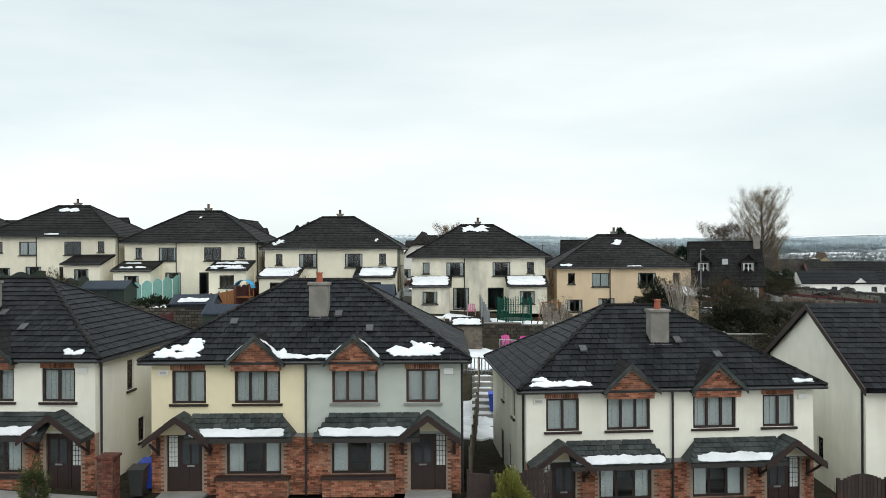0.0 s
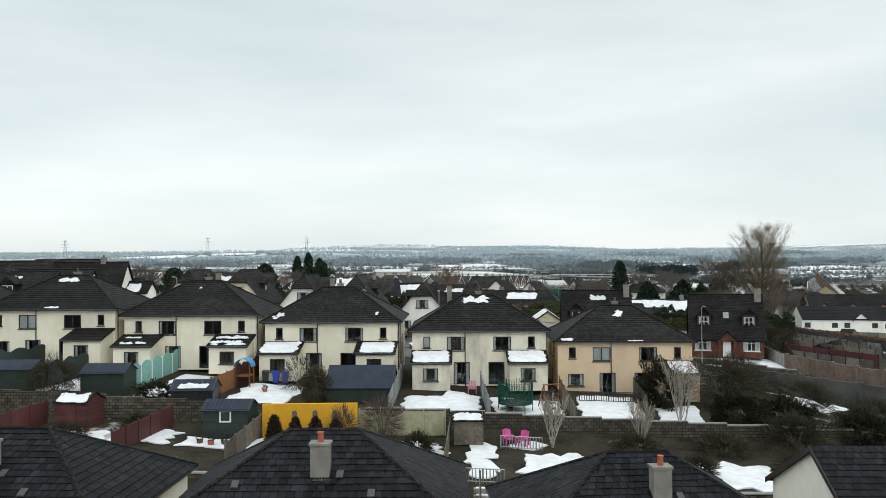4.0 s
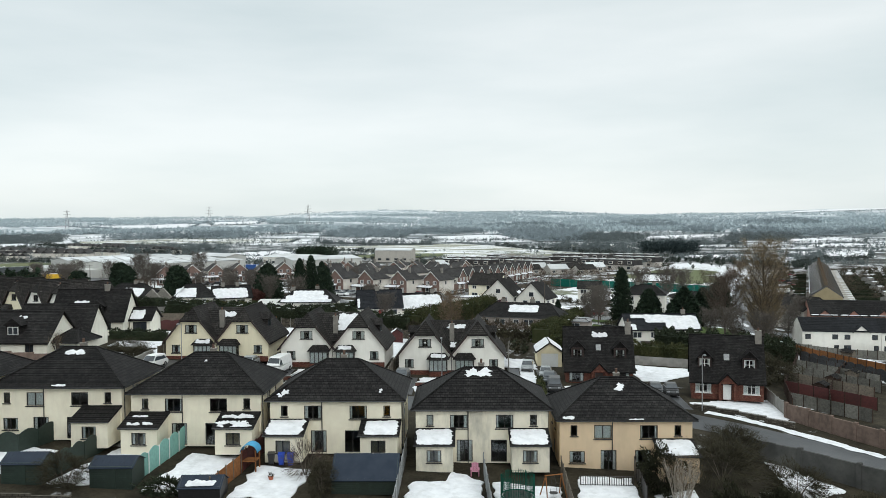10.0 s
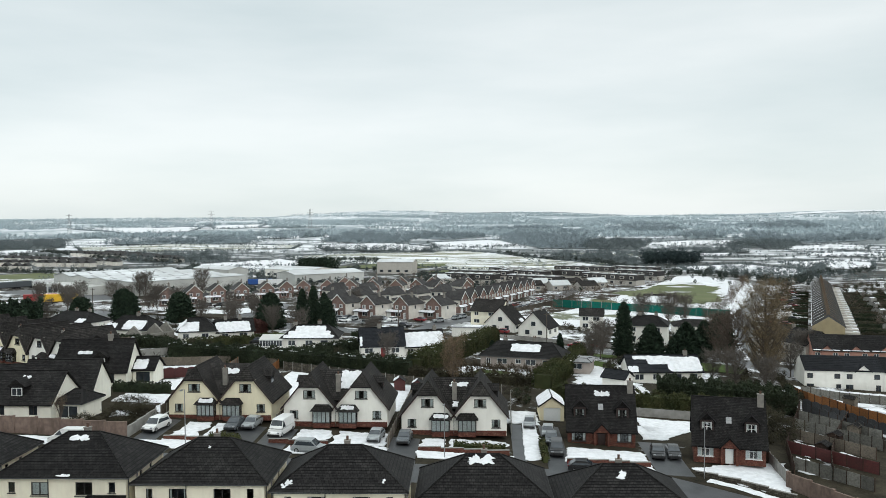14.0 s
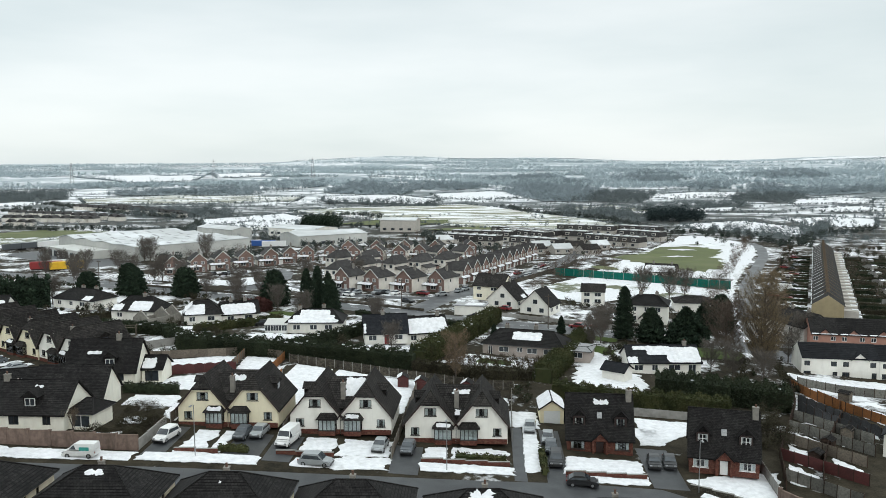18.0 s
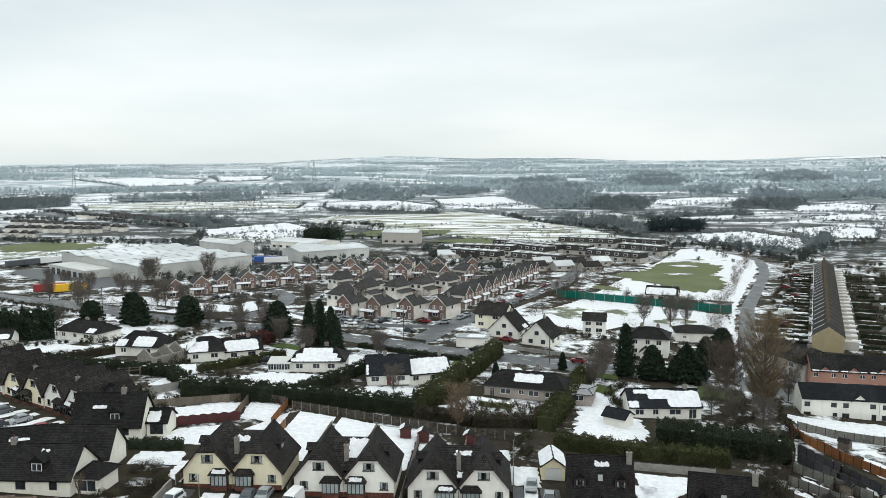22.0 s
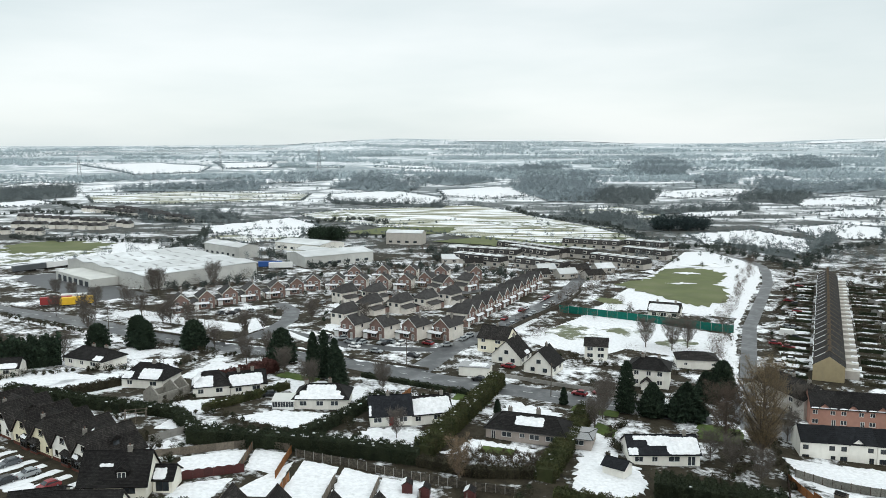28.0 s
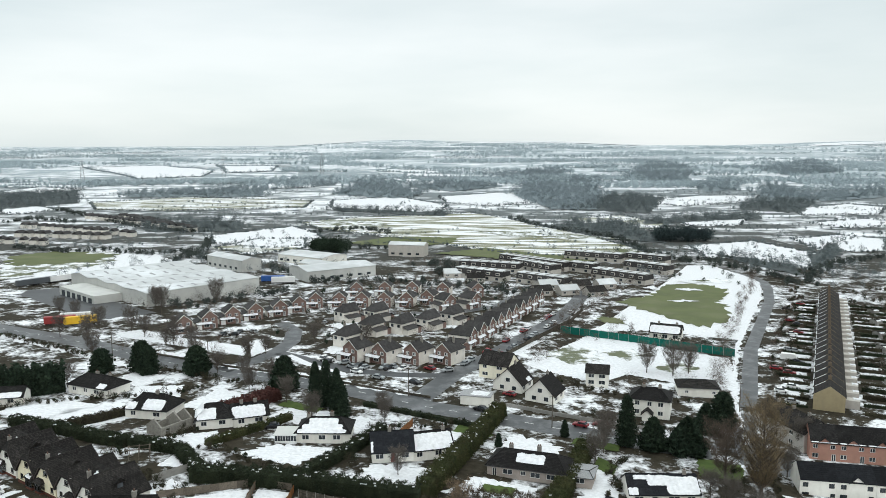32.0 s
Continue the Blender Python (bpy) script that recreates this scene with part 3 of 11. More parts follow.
# ---------------------------------------------------------------- house parts
def holed(g, m, w, h, t, holes):
    """A wall w wide, h high and t thick (outer face at y = 0 of m), with openings (x0, z0, x1, z1) cut through."""
    xs = sorted({0.0, w, *[v for o in holes for v in (o[0], o[2])]})
    zs = sorted({0.0, h, *[v for o in holes for v in (o[1], o[3])]})
    for xa, xb in zip(xs, xs[1:]):
        run = None
        for za, zb in zip(zs, zs[1:]):
            cx, cz = (xa + xb) / 2, (za + zb) / 2
            if any(o[0] < cx < o[2] and o[1] < cz < o[3] for o in holes):
                if run:
                    g.box(xa, 0, run[0], xb, t, run[1], m)
                run = None
            else:
                run = (run[0], zb) if run else (za, zb)
        if run:
            g.box(xa, 0, run[0], xb, t, run[1], m)


def window(parent, m, x0, z0, x1, z1, lights=2, frame_mat=WOOD, transom=0.0, sill=True, curtain=0.0, deep=0.07, fr=0.06, name="window", split=True, sill_mat=None):
    """A framed window in an opening: frame, panes and sill as parts."""
    w = x1 - x0
    g = Geo()
    g.box(x0, deep, z0, x0 + fr, deep + 0.07, z1, m).box(x1 - fr, deep, z0, x1, deep + 0.07, z1, m)
    g.box(x0 + fr, deep, z0, x1 - fr, deep + 0.07, z0 + fr, m).box(x0 + fr, deep, z1 - fr, x1 - fr, deep + 0.07, z1, m)
    bars = [x0 + w * k / lights for k in range(1, lights)]
    for x in bars:
        g.box(x - fr * 0.55, deep - 0.004, z0 + fr, x + fr * 0.55, deep + 0.066, z1 - fr, m)
    if transom:
        zt = z0 + (z1 - z0) * transom
        g.box(x0 + fr, deep - 0.008, zt - fr * 0.4, x1 - fr, deep + 0.05, zt + fr * 0.4, m)
    ob = part(name, g, frame_mat, parent)
    edges = [x0 + fr * 0.5] + bars + [x1 - fr * 0.5]
    if split:
        for a, b in zip(edges, edges[1:]):
            part("pane", Geo().box(a, deep + 0.02, z0 + fr * 0.5, b, deep + 0.03, z1 - fr * 0.5, m), GLASS, ob)
    else:
        part("pane", Geo().box(x0 + fr * 0.5, deep + 0.02, z0 + fr * 0.5, x1 - fr * 0.5, deep + 0.03, z1 - fr * 0.5, m), GLASS, ob)
    if sill:
        part("sill", Geo().box(x0 - 0.09, -0.08, z0 - 0.09, x1 + 0.09, deep - 0.01, z0 - 0.005, m), sill_mat or frame_mat, ob)
    if curtain:
        c = Geo()
        n = 14
        for k in range(n):
            xa, xb = x0 + w * k / n, x0 + w * (k + 1) / n
            mid = abs((k + 0.5) / n - 0.5) * 2
            if mid > 1 - curtain or curtain >= 1:
                c.box(xa, deep + 0.09 + 0.02 * (k % 2), z0 + 0.02, xb, deep + 0.1 + 0.02 * (k % 2), z1 - 0.02, m)
        part("curtain", c, CURTAIN, ob, "pale net curtain, in places standing for reflected sky")
    return ob


def courses(g, a, b, c, d, n, lift=0.03):
    """A tiled slope a, b (eaves), c, d (top) laid in n stepped courses."""
    a, b, c, d = map(Vector, (a, b, c, d))
    nrm = (b - a).cross(d - a)
    nrm = nrm.normalized() if nrm.length > 1e-6 else (b - a).cross(c - a).normalized()
    if nrm.z < 0:
        nrm = -nrm
    up = nrm * lift
    i = len(g.v)
    for k in range(n):
        for f, q in ((k / n, 0.1 if k else 0.0), (k / n, 1.0)):
            g.v += [tuple(a.lerp(d, f) + up * q), tuple(b.lerp(c, f) + up * q)]
    g.v += [tuple(d + up * 0.1), tuple(c + up * 0.1)]
    g.f += [(i + 2 * k, i + 2 * k + 1, i + 2 * k + 3, i + 2 * k + 2) for k in range(2 * n)]


def ridge(g, a, b, r=0.11):
    g.tube(a, b, r, r, 6)


def tile_field(parent, a, b, c, d, tw, rows, material, limit, name="tile", seed=1):
    """Single tiles on a slope, in staggered rows; those past the limit are joined."""
    a, b, c, d = map(Vector, (a, b, c, d))
    ex = (b - a).normalized()
    up = ((a.lerp(b, .5)) - (d.lerp(c, .5)))
    ey = -(up - ex * up.dot(ex)).normalized()
    ez = ex.cross(ey)
    if ez.z < 0:
        ez = -ez
    rh = (d - a).dot(ey) / rows
    g = Geo().box(-0.5, 0, 0, 0.5, 1.12, 1)
    g.v = [(x, y, z - (0.6 if y > 0.5 else 0)) for x, y, z in g.v]
    me = g.mesh(name)
    me.materials.append(material)
    rr = random.Random(seed)
    made, rest = 0, Geo()
    base = Matrix((ex, ey, ez)).transposed().to_4x4()
    for k in range(rows):
        s = (k + 0.4) / rows
        lo, hi = a.lerp(d, s), b.lerp(c, s)
        le = (hi - lo).dot(ex)
        x = -(tw * 0.5 if k % 2 else 0)
        start = lo - ey * (0.4 * rh)
        while x < le - 0.03:
            xa, xb = max(x, 0), min(x + tw, le)
            if xb - xa > 0.04:
                p = start + ex * ((xa + xb) / 2) + ez * (0.012 + rr.uniform(0, 0.01))
                m = Matrix.Translation(p) @ base @ Matrix.Rotation(rr.uniform(-0.012, 0.012), 4, "Z") @ Matrix.Diagonal((xb - xa - 0.018, rh, 0.05, 1))
                if made < limit:
                    ob = new(name, me)
                    ob.parent = parent
                    ob.matrix_local = m
                    made += 1
                else:
                    i = len(rest.v)
                    rest.v += [tuple(m @ Vector(v)) for v in g.v]
                    rest.f += [tuple(i + q for q in f) for f in g.f]
            x += tw
    if rest.f:
        me2 = bpy.data.meshes.new("tiles")
        me2.from_pydata(rest.v, [], rest.f)
        part("tiles", me2, material, parent, kind="stuff")


def blob(g, o, ex, ey, ez, u0, u1, v0, v1, thick=0.07, rag=0.18, seed=0, n=0):
    """A slab of snow with a ragged, melted outline on the plane o + u ex + v ey."""
    rr = random.Random(seed)
    cu, cv, ru, rv = (u0 + u1) / 2, (v0 + v1) / 2, (u1 - u0) / 2, (v1 - v0) / 2
    ph = rr.uniform(0, 50)
    n = n or int(min(110, max(36, (ru + rv) * 4 / 0.08)))
    amp = min(0.5, 1.1 * min(ru, rv)) * min(1.5, rag / 0.25)
    outline = []
    for k in range(n):
        # evenly along the rounded rectangle
        s = k / n * 4 * (ru + rv)
        if s < 2 * ru:
            u, v, nu, nv = s - ru, -rv, 0, -1
        elif s < 2 * ru + 2 * rv:
            u, v, nu, nv = ru, s - 2 * ru - rv, 1, 0
        elif s < 4 * ru + 2 * rv:
            u, v, nu, nv = ru - (s - 2 * ru - 2 * rv), rv, 0, 1
        else:
            u, v, nu, nv = -ru, rv - (s - 4 * ru - 2 * rv), -1, 0
        q = ((abs(u) / ru) ** 9 + (abs(v) / rv) ** 9) ** (-1 / 9)
        x, y = (u + cu) * 1.6 + ph, (v + cv) * 1.6
        w = 0.9 * noise.noise((x, y, seed)) + 0.7 * noise.noise((x * 2.7, y * 2.7, seed + 3)) + 0.4 * noise.noise((x * 6.5, y * 6.5, seed + 7)) - 0.12
        w = amp * max(-0.8, min(w, 0.7)) * (0.35 if nv < 0 else 1.0)
        outline.append((u * q + nu * w, v * q + nv * w))
    i = len(g.v)
    rings = ((1.0, 0.0), (0.985, thick * 0.75), (0.75, thick), (0.3, thick * 1.05))
    for sc, h in rings:
        g.v += [tuple(o + ex * (cu + u * sc) + ey * (cv + v * sc) + ez * h) for u, v in outline]
    for r in range(len(rings) - 1):
        for k in range(n):
            q = (k + 1) % n
            g.f.append((i + r * n + k, i + r * n + q, i + (r + 1) * n + q, i + (r + 1) * n + k))
    g.f.append(tuple(i + (len(rings) - 1) * n + k for k in range(n)))
    return g


def slope_snow(parent, a, b, d, patches, seed=0, thick=0.07, rag=0.2, lift=0.045):
    """Snow patches (u0, u1, v0, v1) on the slope with eaves a to b and top d."""
    a, b, d = map(Vector, (a, b, d))
    ex = (b - a).normalized()
    up = d - a
    ey = (up - ex * up.dot(ex)).normalized()
    ez = ex.cross(ey)
    if ez.z < 0:
        ez = -ez
    g = Geo()
    for k, (u0, u1, v0, v1) in enumerate(patches):
        blob(g, a + ez * lift, ex, ey, ez, u0, u1, v0, v1, thick * 0.55, rag, seed * 11 + k)
    part("snow_patch", g, SNOW, parent, "patch of melting white snow")


def downpipe(parent, x, y, z0, z1, r=0.045):
    part("downpipe", Geo().tube((x, y, z0), (x, y, z1), r), GUTTER, parent)


I4 = Matrix.Identity(4)


def turn(x, y, z, rz):
    return pose(x, y, z, 0, 0, rz)


SIDE_L = lambda w, d: turn(-w / 2, d, 0, -90)   # left wall, seen from outside, x running from back to front
SIDE_R = lambda w, d: turn(w / 2, 0, 0, 90)     # right wall, x running from front to back


def hip_points(w, d, ze, rise, ov, inset):
    e = [(-w / 2 - ov, -ov, ze), (w / 2 + ov, -ov, ze), (w / 2 + ov, d + ov, ze), (-w / 2 - ov, d + ov, ze)]
    r = [(-w / 2 - ov + inset, d / 2, ze + rise), (w / 2 + ov - inset, d / 2, ze + rise)]
    return e, r


def hip_roof(parent, w, d, ze, rise, ov, inset, material, n=14, tiles=0, tw=0.33, cap=TILE2):
    e, r = hip_points(w, d, ze, rise, ov, inset)
    body = Geo()
    lo = [(x, y, z - 0.12) for x, y, z in e]
    body.face(lo[::-1])
    for k in range(4):
        q = (k + 1) % 4
        body.face([lo[k], lo[q], e[q], e[k]])
    body.face([e[0], e[1], r[1], r[0]]).face([e[2], e[3], r[0], r[1]]).face([e[1], e[2], r[1]]).face([e[3], e[0], r[0]])
    roof = part("roof", body, GUTTER if tiles else material, parent, "dark tiled hipped roof")
    slopes = [(e[0], e[1], r[1], r[0]), (e[1], e[2], r[1], r[1]), (e[2], e[3], r[0], r[1]), (e[3], e[0], r[0], r[0])]
    if tiles:
        tile_field(roof, *slopes[0], tw, n, material, tiles, seed=3)
        tile_field(roof, *slopes[1], tw, n, material, 0, seed=4)
        tile_field(roof, *slopes[3], tw, n, material, 0, seed=5)
        g = Geo()
        courses(g, *slopes[2], n)
        part("roof_covering", g, material, roof, kind="stuff")
    else:
        g = Geo()
        for s in slopes:
            courses(g, *s, n)
        part("roof_covering", g, material, roof, kind="stuff")
    caps = Geo()
    ridge(caps, r[0], r[1])
    for k, q in ((0, 0), (1, 1), (2, 1), (3, 0)):
        ridge(caps, e[k], r[q])
        if n >= 16:
            part("hip_capping", caps, cap, roof, "rounded hip tiles")
            caps = Geo()
    if caps.f:
        part("ridge_capping", caps, cap, roof, "rounded ridge and hip tiles")
    gut = Geo()
    for k in range(4):
        q = (k + 1) % 4
        gut.tube(Vector(e[k]) - Vector((0, 0, 0.08)), Vector(e[q]) - Vector((0, 0, 0.08)), 0.065, None, 6)
    part("gutter", gut, GUTTER, parent)
    return roof, e, r


def brick_panel(parent, m, w, h, holes, limit, seed=0, bw=0.225, bh=0.075):
    """Bricks in stretcher bond on the face of m, leaving out the holes."""
    g = Geo().box(-0.5, -0.5, -0.5, 0.5, 0.5, 0.5)
    me = g.mesh("brick")
    me.materials.append(BRICK)
    rest, made, rr = Geo(), 0, random.Random(seed)
    rows = int(h / bh)
    for k in range(rows):
        z = (k + 0.5) * bh
        x = -(bw / 2 if k % 2 else 0)
        while x < w:
            xa, xb = max(0, x), min(w, x + bw)
            x += bw
            if xb - xa < 0.05 or any(o[0] - 0.02 < xb and xa < o[2] + 0.02 and o[1] < z + 0.03 and z - 0.03 < o[3] for o in holes):
                continue
            mm = m @ Matrix.Translation(((xa + xb) / 2, -0.006, z)) @ Matrix.Diagonal((xb - xa - 0.012, 0.03 + rr.uniform(0, 0.006), bh - 0.012, 1))
            if made < limit:
                ob = new("brick", me)
                ob.parent = parent
                ob.matrix_local = mm
                made += 1
            else:
                i = len(rest.v)
                rest.v += [tuple(mm @ Vector(v)) for v in g.v]
                rest.f += [tuple(i + q for q in f) for f in g.f]
    if rest.f:
        me2 = bpy.data.meshes.new("bricks")
        me2.from_pydata(rest.v, [], rest.f)
        part("bricks", me2, BRICK, parent, kind="stuff")


def interior(parent, w, d, h, t=0.3):
    """Floors and a dividing wall, so that rooms behind the windows are dim and closed."""
    g = Geo()
    g.box(-w / 2 + t, t, 0.02, w / 2 - t, d - t, 0.1).box(-w / 2 + t, t, h / 2 - 0.1, w / 2 - t, d - t, h / 2 + 0.1)
    g.box(-w / 2 + t, d * 0.45, 0.1, w / 2 - t, d * 0.45 + 0.1, h - 0.2).box(-0.1, t, 0.1, 0.1, d - t, h - 0.2)
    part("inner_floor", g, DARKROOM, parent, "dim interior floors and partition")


BROWNPOT = surf("sooty_clay_pot", (0.14, 0.085, 0.065), (0.1, 0.065, 0.05), 6, 0.85, 0.2)


def chimney(parent, x, y, z0, z1, sx=0.75, sy=0.6, pots=1, material=CHIMNEY, pot=CLAY):
    g = Geo().box(x - sx / 2, y - sy / 2, z0, x + sx / 2, y + sy / 2, z1 - 0.1).box(x - sx / 2 - 0.05, y - sy / 2 - 0.05, z1 - 0.1, x + sx / 2 + 0.05, y + sy / 2 + 0.05, z1)
    ob = part("chimney", g, material, parent, "grey rendered chimney stack")
    p = Geo()
    for k in range(pots):
        px = x + (k - (pots - 1) / 2) * 0.35
        p.tube((px, y, z1), (px, y, z1 + 0.35), 0.13, 0.11, 10).tube((px, y, z1 + 0.33), (px, y, z1 + 0.39), 0.135, 0.135, 10)
    part("chimney_pot", p, pot if sx == 0.75 else BROWNPOT, ob, "clay chimney pot")
    if sx == 0.75:
        part("flashing", Geo().box(x - sx / 2 - 0.1, y - sy / 2 - 0.12, z0 + 0.02, x + sx / 2 + 0.1, y + sy / 2, z0 + 0.16), LEAD, ob)


# ---------------------------------------------------------------- brick-fronted semi-detached pair
def near_semi(name, label, m, walls, seed, snow, w=11.35, d=9.0, ze=4.95, tiles=200, bricks=110, reflect_curtains=(1.0, 1.0, 1.0, 1.0), pale=True):
    house = thing(name, label, "house", m)
    t, hb = 0.3, 2.2
    rise, ov, inset = 2.75, 0.35, 4.6
    door_l = (0.55, 0.12, 1.85, 2.2)
    bay_l = (2.75, 0.75, 4.75, 2.15)
    up1, up2 = (0.75, 3.35, 2.0, 4.58), (3.05, 3.35, 4.72, 4.58)
    mir = lambda o: (w - o[2], o[1], w - o[0], o[3])
    holes = [door_l, bay_l, up1, up2]
    holes += [mir(o) for o in holes]
    mf = turn(-w / 2, 0, 0, 0)
    # front walls, one for each dwelling, with the brick storey below
    for k, (x0, x1, mat) in enumerate(((0, w / 2, walls[0]), (w / 2, w, walls[1]))):
        g = Geo()
        mm = mf @ Matrix.Translation((x0, 0, 0))
        holed(g, mm @ Matrix.Translation((0, 0, hb)), x1 - x0, ze - hb, t, [(o[0] - x0, o[1] - hb, o[2] - x0, o[3] - hb) for o in holes if o[1] > hb and x0 <= o[0] < x1])
        part("wall", g, mat, house, "smooth painted render wall")
        lower = [(o[0] - x0, o[1], o[2] - x0, o[3]) for o in holes if o[1] < hb and x0 <= o[0] < x1]
        g = Geo()
        holed(g, mm, x1 - x0, hb, t, lower)
        wall = part("brick_wall", g, MORTAR, house, "red brick ground-floor wall")
        brick_panel(wall, mm, x1 - x0, hb, lower, bricks if tiles else 0, seed + k)
    for mm, mat in ((SIDE_L(w, d), walls[0]), (SIDE_R(w, d), walls[1])):
        g = Geo()
        so = [(2.6, 3.3, 3.2, 4.5), (5.4, 3.5, 5.9, 4.5), (3.6, 1.0, 4.2, 2.0), (5.6, 0.1, 6.5, 2.1)] if mm[0][3] > 0 else [(d - 3.2, 3.3, d - 2.6, 4.5), (d - 5.9, 3.5, d - 5.4, 4.5), (d - 4.2, 1.0, d - 3.6, 2.0), (d - 6.5, 0.1, d - 5.6, 2.1)]
        holed(g, mm @ Matrix.Translation((0.3, 0, 0)), d - 0.6, ze, t, [(o[0] - 0.3, o[1], o[2] - 0.3, o[3]) for o in so])
        part("side_wall", g, mat, house)
        for o in so[:3]:
            window(house, mm, *o, lights=1, split=False)
        part("side_door", Geo().box(so[3][0], 0.06, so[3][1], so[3][2], 0.12, so[3][3], mm), WOOD, house, "dark brown side door")
    g = Geo()
    holed(g, turn(w / 2, d, 0, 180), w, ze, t, [])
    part("back_wall", g, walls[0], house)
    interior(house, w, d, ze)
    # full curtains added in the upper panes stand in for reflected sky
    for k, o in enumerate((up1, up2, mir(up2), mir(up1))):
        window(house, mf, *o, lights=2 if k in (0, 3) else 3, curtain=reflect_curtains[k], frame_mat=WOOD if k < 2 or not pale else surf("reddish_brown_frame", (0.06, 0.028, 0.022), (0.045, 0.022, 0.018), 6, 0.45, 0.1), sill_mat=WOOD if k < 2 or not pale else CONCRETE, fr=0.085)
    for o in (bay_l, mir(bay_l)):
        window(house, mf, *o, lights=3, transom=0.82, sill=False, curtain=0.55, fr=0.08)
        # brick sill box under the wide window
        base = part("bay_base", Geo().box(o[0] - 0.3, -0.35, 0.0, o[2] + 0.3, -0.02, o[1] - 0.12, mf), MORTAR, house, "low brick plinth under the wide window")
        brick_panel(base, mf @ Matrix.Translation((o[0] - 0.3, -0.35, 0)), o[2] - o[0] + 0.6, o[1] - 0.12, [], 40 if tiles else 0, seed + 9)
        part("bay_sill", Geo().box(o[0] - 0.36, -0.42, o[1] - 0.12, o[2] + 0.36, 0.06, o[1] - 0.02, mf), WOOD, house)
    for k, o in enumerate((door_l, mir(door_l))):
        x0, z0, x1, z1 = o
        dx = x0 + 0.42 if k == 0 else x0
        sx = x0 if k == 0 else x1 - 0.4
        door = part("front_door", Geo().box(dx, 0.1, z0, dx + 0.88, 0.16, z1, mf).box(dx + 0.1, 0.085, z0 + 0.15, dx + 0.38, 0.1, z0 + 0.85, mf)
                    .box(dx + 0.5, 0.085, z0 + 0.15, dx + 0.78, 0.1, z0 + 0.85, mf), WOOD, house, "dark stained panelled front door")
        part("door_glass", Geo().box(dx + 0.14, 0.082, z0 + 1.0, dx + 0.4, 0.098, z0 + 1.85, mf).box(dx + 0.48, 0.082, z0 + 1.0, dx + 0.74, 0.098, z0 + 1.85, mf), FARGLASS, door)
        part("letter_plate", Geo().box(dx + 0.3, 0.07, z0 + 0.9, dx + 0.58, 0.085, z0 + 0.96, mf), STEEL, door)
        light = part("side_light", Geo().box(sx, 0.1, z0, sx + 0.42, 0.16, z0 + 0.9, mf).box(sx, 0.1, z0 + 0.9, sx + 0.05, 0.16, z1, mf).box(sx + 0.37, 0.1, z0 + 0.9, sx + 0.42, 0.16, z1, mf)
                     .box(sx, 0.1, z1 - 0.05, sx + 0.42, 0.16, z1, mf), WOOD, house)
        part("leaded_pane", Geo().box(sx + 0.05, 0.11, z0 + 0.9, sx + 0.37, 0.12, z1 - 0.05, mf), CURTAIN, light, "obscured pale leaded glass")
        lead = Geo()
        for q in range(1, 3):
            lead.box(sx + 0.05 + 0.107 * q - 0.008, 0.1, z0 + 0.9, sx + 0.05 + 0.107 * q + 0.008, 0.108, z1 - 0.05, mf)
        for q in range(1, 7):
            zz = z0 + 0.9 + 0.18 * q
            lead.box(sx + 0.05, 0.1, zz - 0.008, sx + 0.37, 0.106, zz + 0.008, mf)
        part("lead_strip", lead, DARKFRAME, light)
        part("door_step", Geo().box(x0 - 0.2, -0.7, 0.0, x1 + 0.2, 0.0, 0.1, mf), CONCRETE, house)
        # small gabled hood over the door, with timber barge boards and brackets
        cx, hw = (x0 + x1) / 2, 1.15
        zt, zb, yo = 3.05, 2.18, -1.0
        hood = Geo()
        hood.prism([(cx - hw, yo, zb), (cx, yo, zt), (cx, yo, zt - 0.12), (cx - hw, yo, zb - 0.12)], (0, -yo, 0))
        hood.prism([(cx + hw, yo, zb), (cx, yo, zt), (cx, yo, zt - 0.12), (cx + hw, yo, zb - 0.12)], (0, -yo, 0))
        hood.v = [tuple(mf @ Vector(v)) for v in hood.v]
        ho = part("porch_hood", hood, PORCHTILE, house, "small slate-grey gabled porch roof")
        for sg in (-1, 1):
            a, b = mf @ Vector((cx + sg * hw, yo, zb)), mf @ Vector((cx + sg * hw, 0, zb))
            tp, tq = mf @ Vector((cx, yo, zt)), mf @ Vector((cx, 0, zt))
            if tiles:
                tile_field(ho, *((b, a, tp, tq) if sg < 0 else (a, b, tq, tp)), 0.3, 6, PORCHTILE, 12, "slate", seed)
            bar = Geo().prism([(cx + sg * (hw + 0.02), yo - 0.05, zb - 0.2), (cx + sg * (hw + 0.02), yo - 0.05, zb + 0.02), (cx, yo - 0.05, zt + 0.04), (cx, yo - 0.05, zt - 0.2)], (0, 0.05, 0))
            bar.v = [tuple(mf @ Vector(v)) for v in bar.v]
            part("barge_board", bar, WOOD, ho)
            br = Geo().tube((cx + sg * (hw - 0.2), -0.02, 1.55), (cx + sg * (hw - 0.2), yo + 0.15, zb - 0.12), 0.055, None, 5).box(cx + sg * (hw - 0.2) - 0.06, -0.07, 1.45, cx + sg * (hw - 0.2) + 0.06, 0.0, 2.1)
            br.v = [tuple(mf @ Vector(v)) for v in br.v]
            part("bracket", br, WOOD, ho)
        tri = Geo().prism([(cx - 0.72, -0.05, 2.3), (cx + 0.72, -0.05, 2.3), (cx, -0.05, 2.86)], (0, 0.04, 0))
        tri.v = [tuple(mf @ Vector(v)) for v in tri.v]
        part("gable_infill", tri, CREAM, ho)
        # lean-to canopy beside the hood, over the wide window
        xa, xb = (x1 - 0.35, w / 2 - 0.35) if k == 0 else (w / 2 + 0.35, x0 + 0.35)
        ya, za, zc = -0.95, 2.28, 2.95
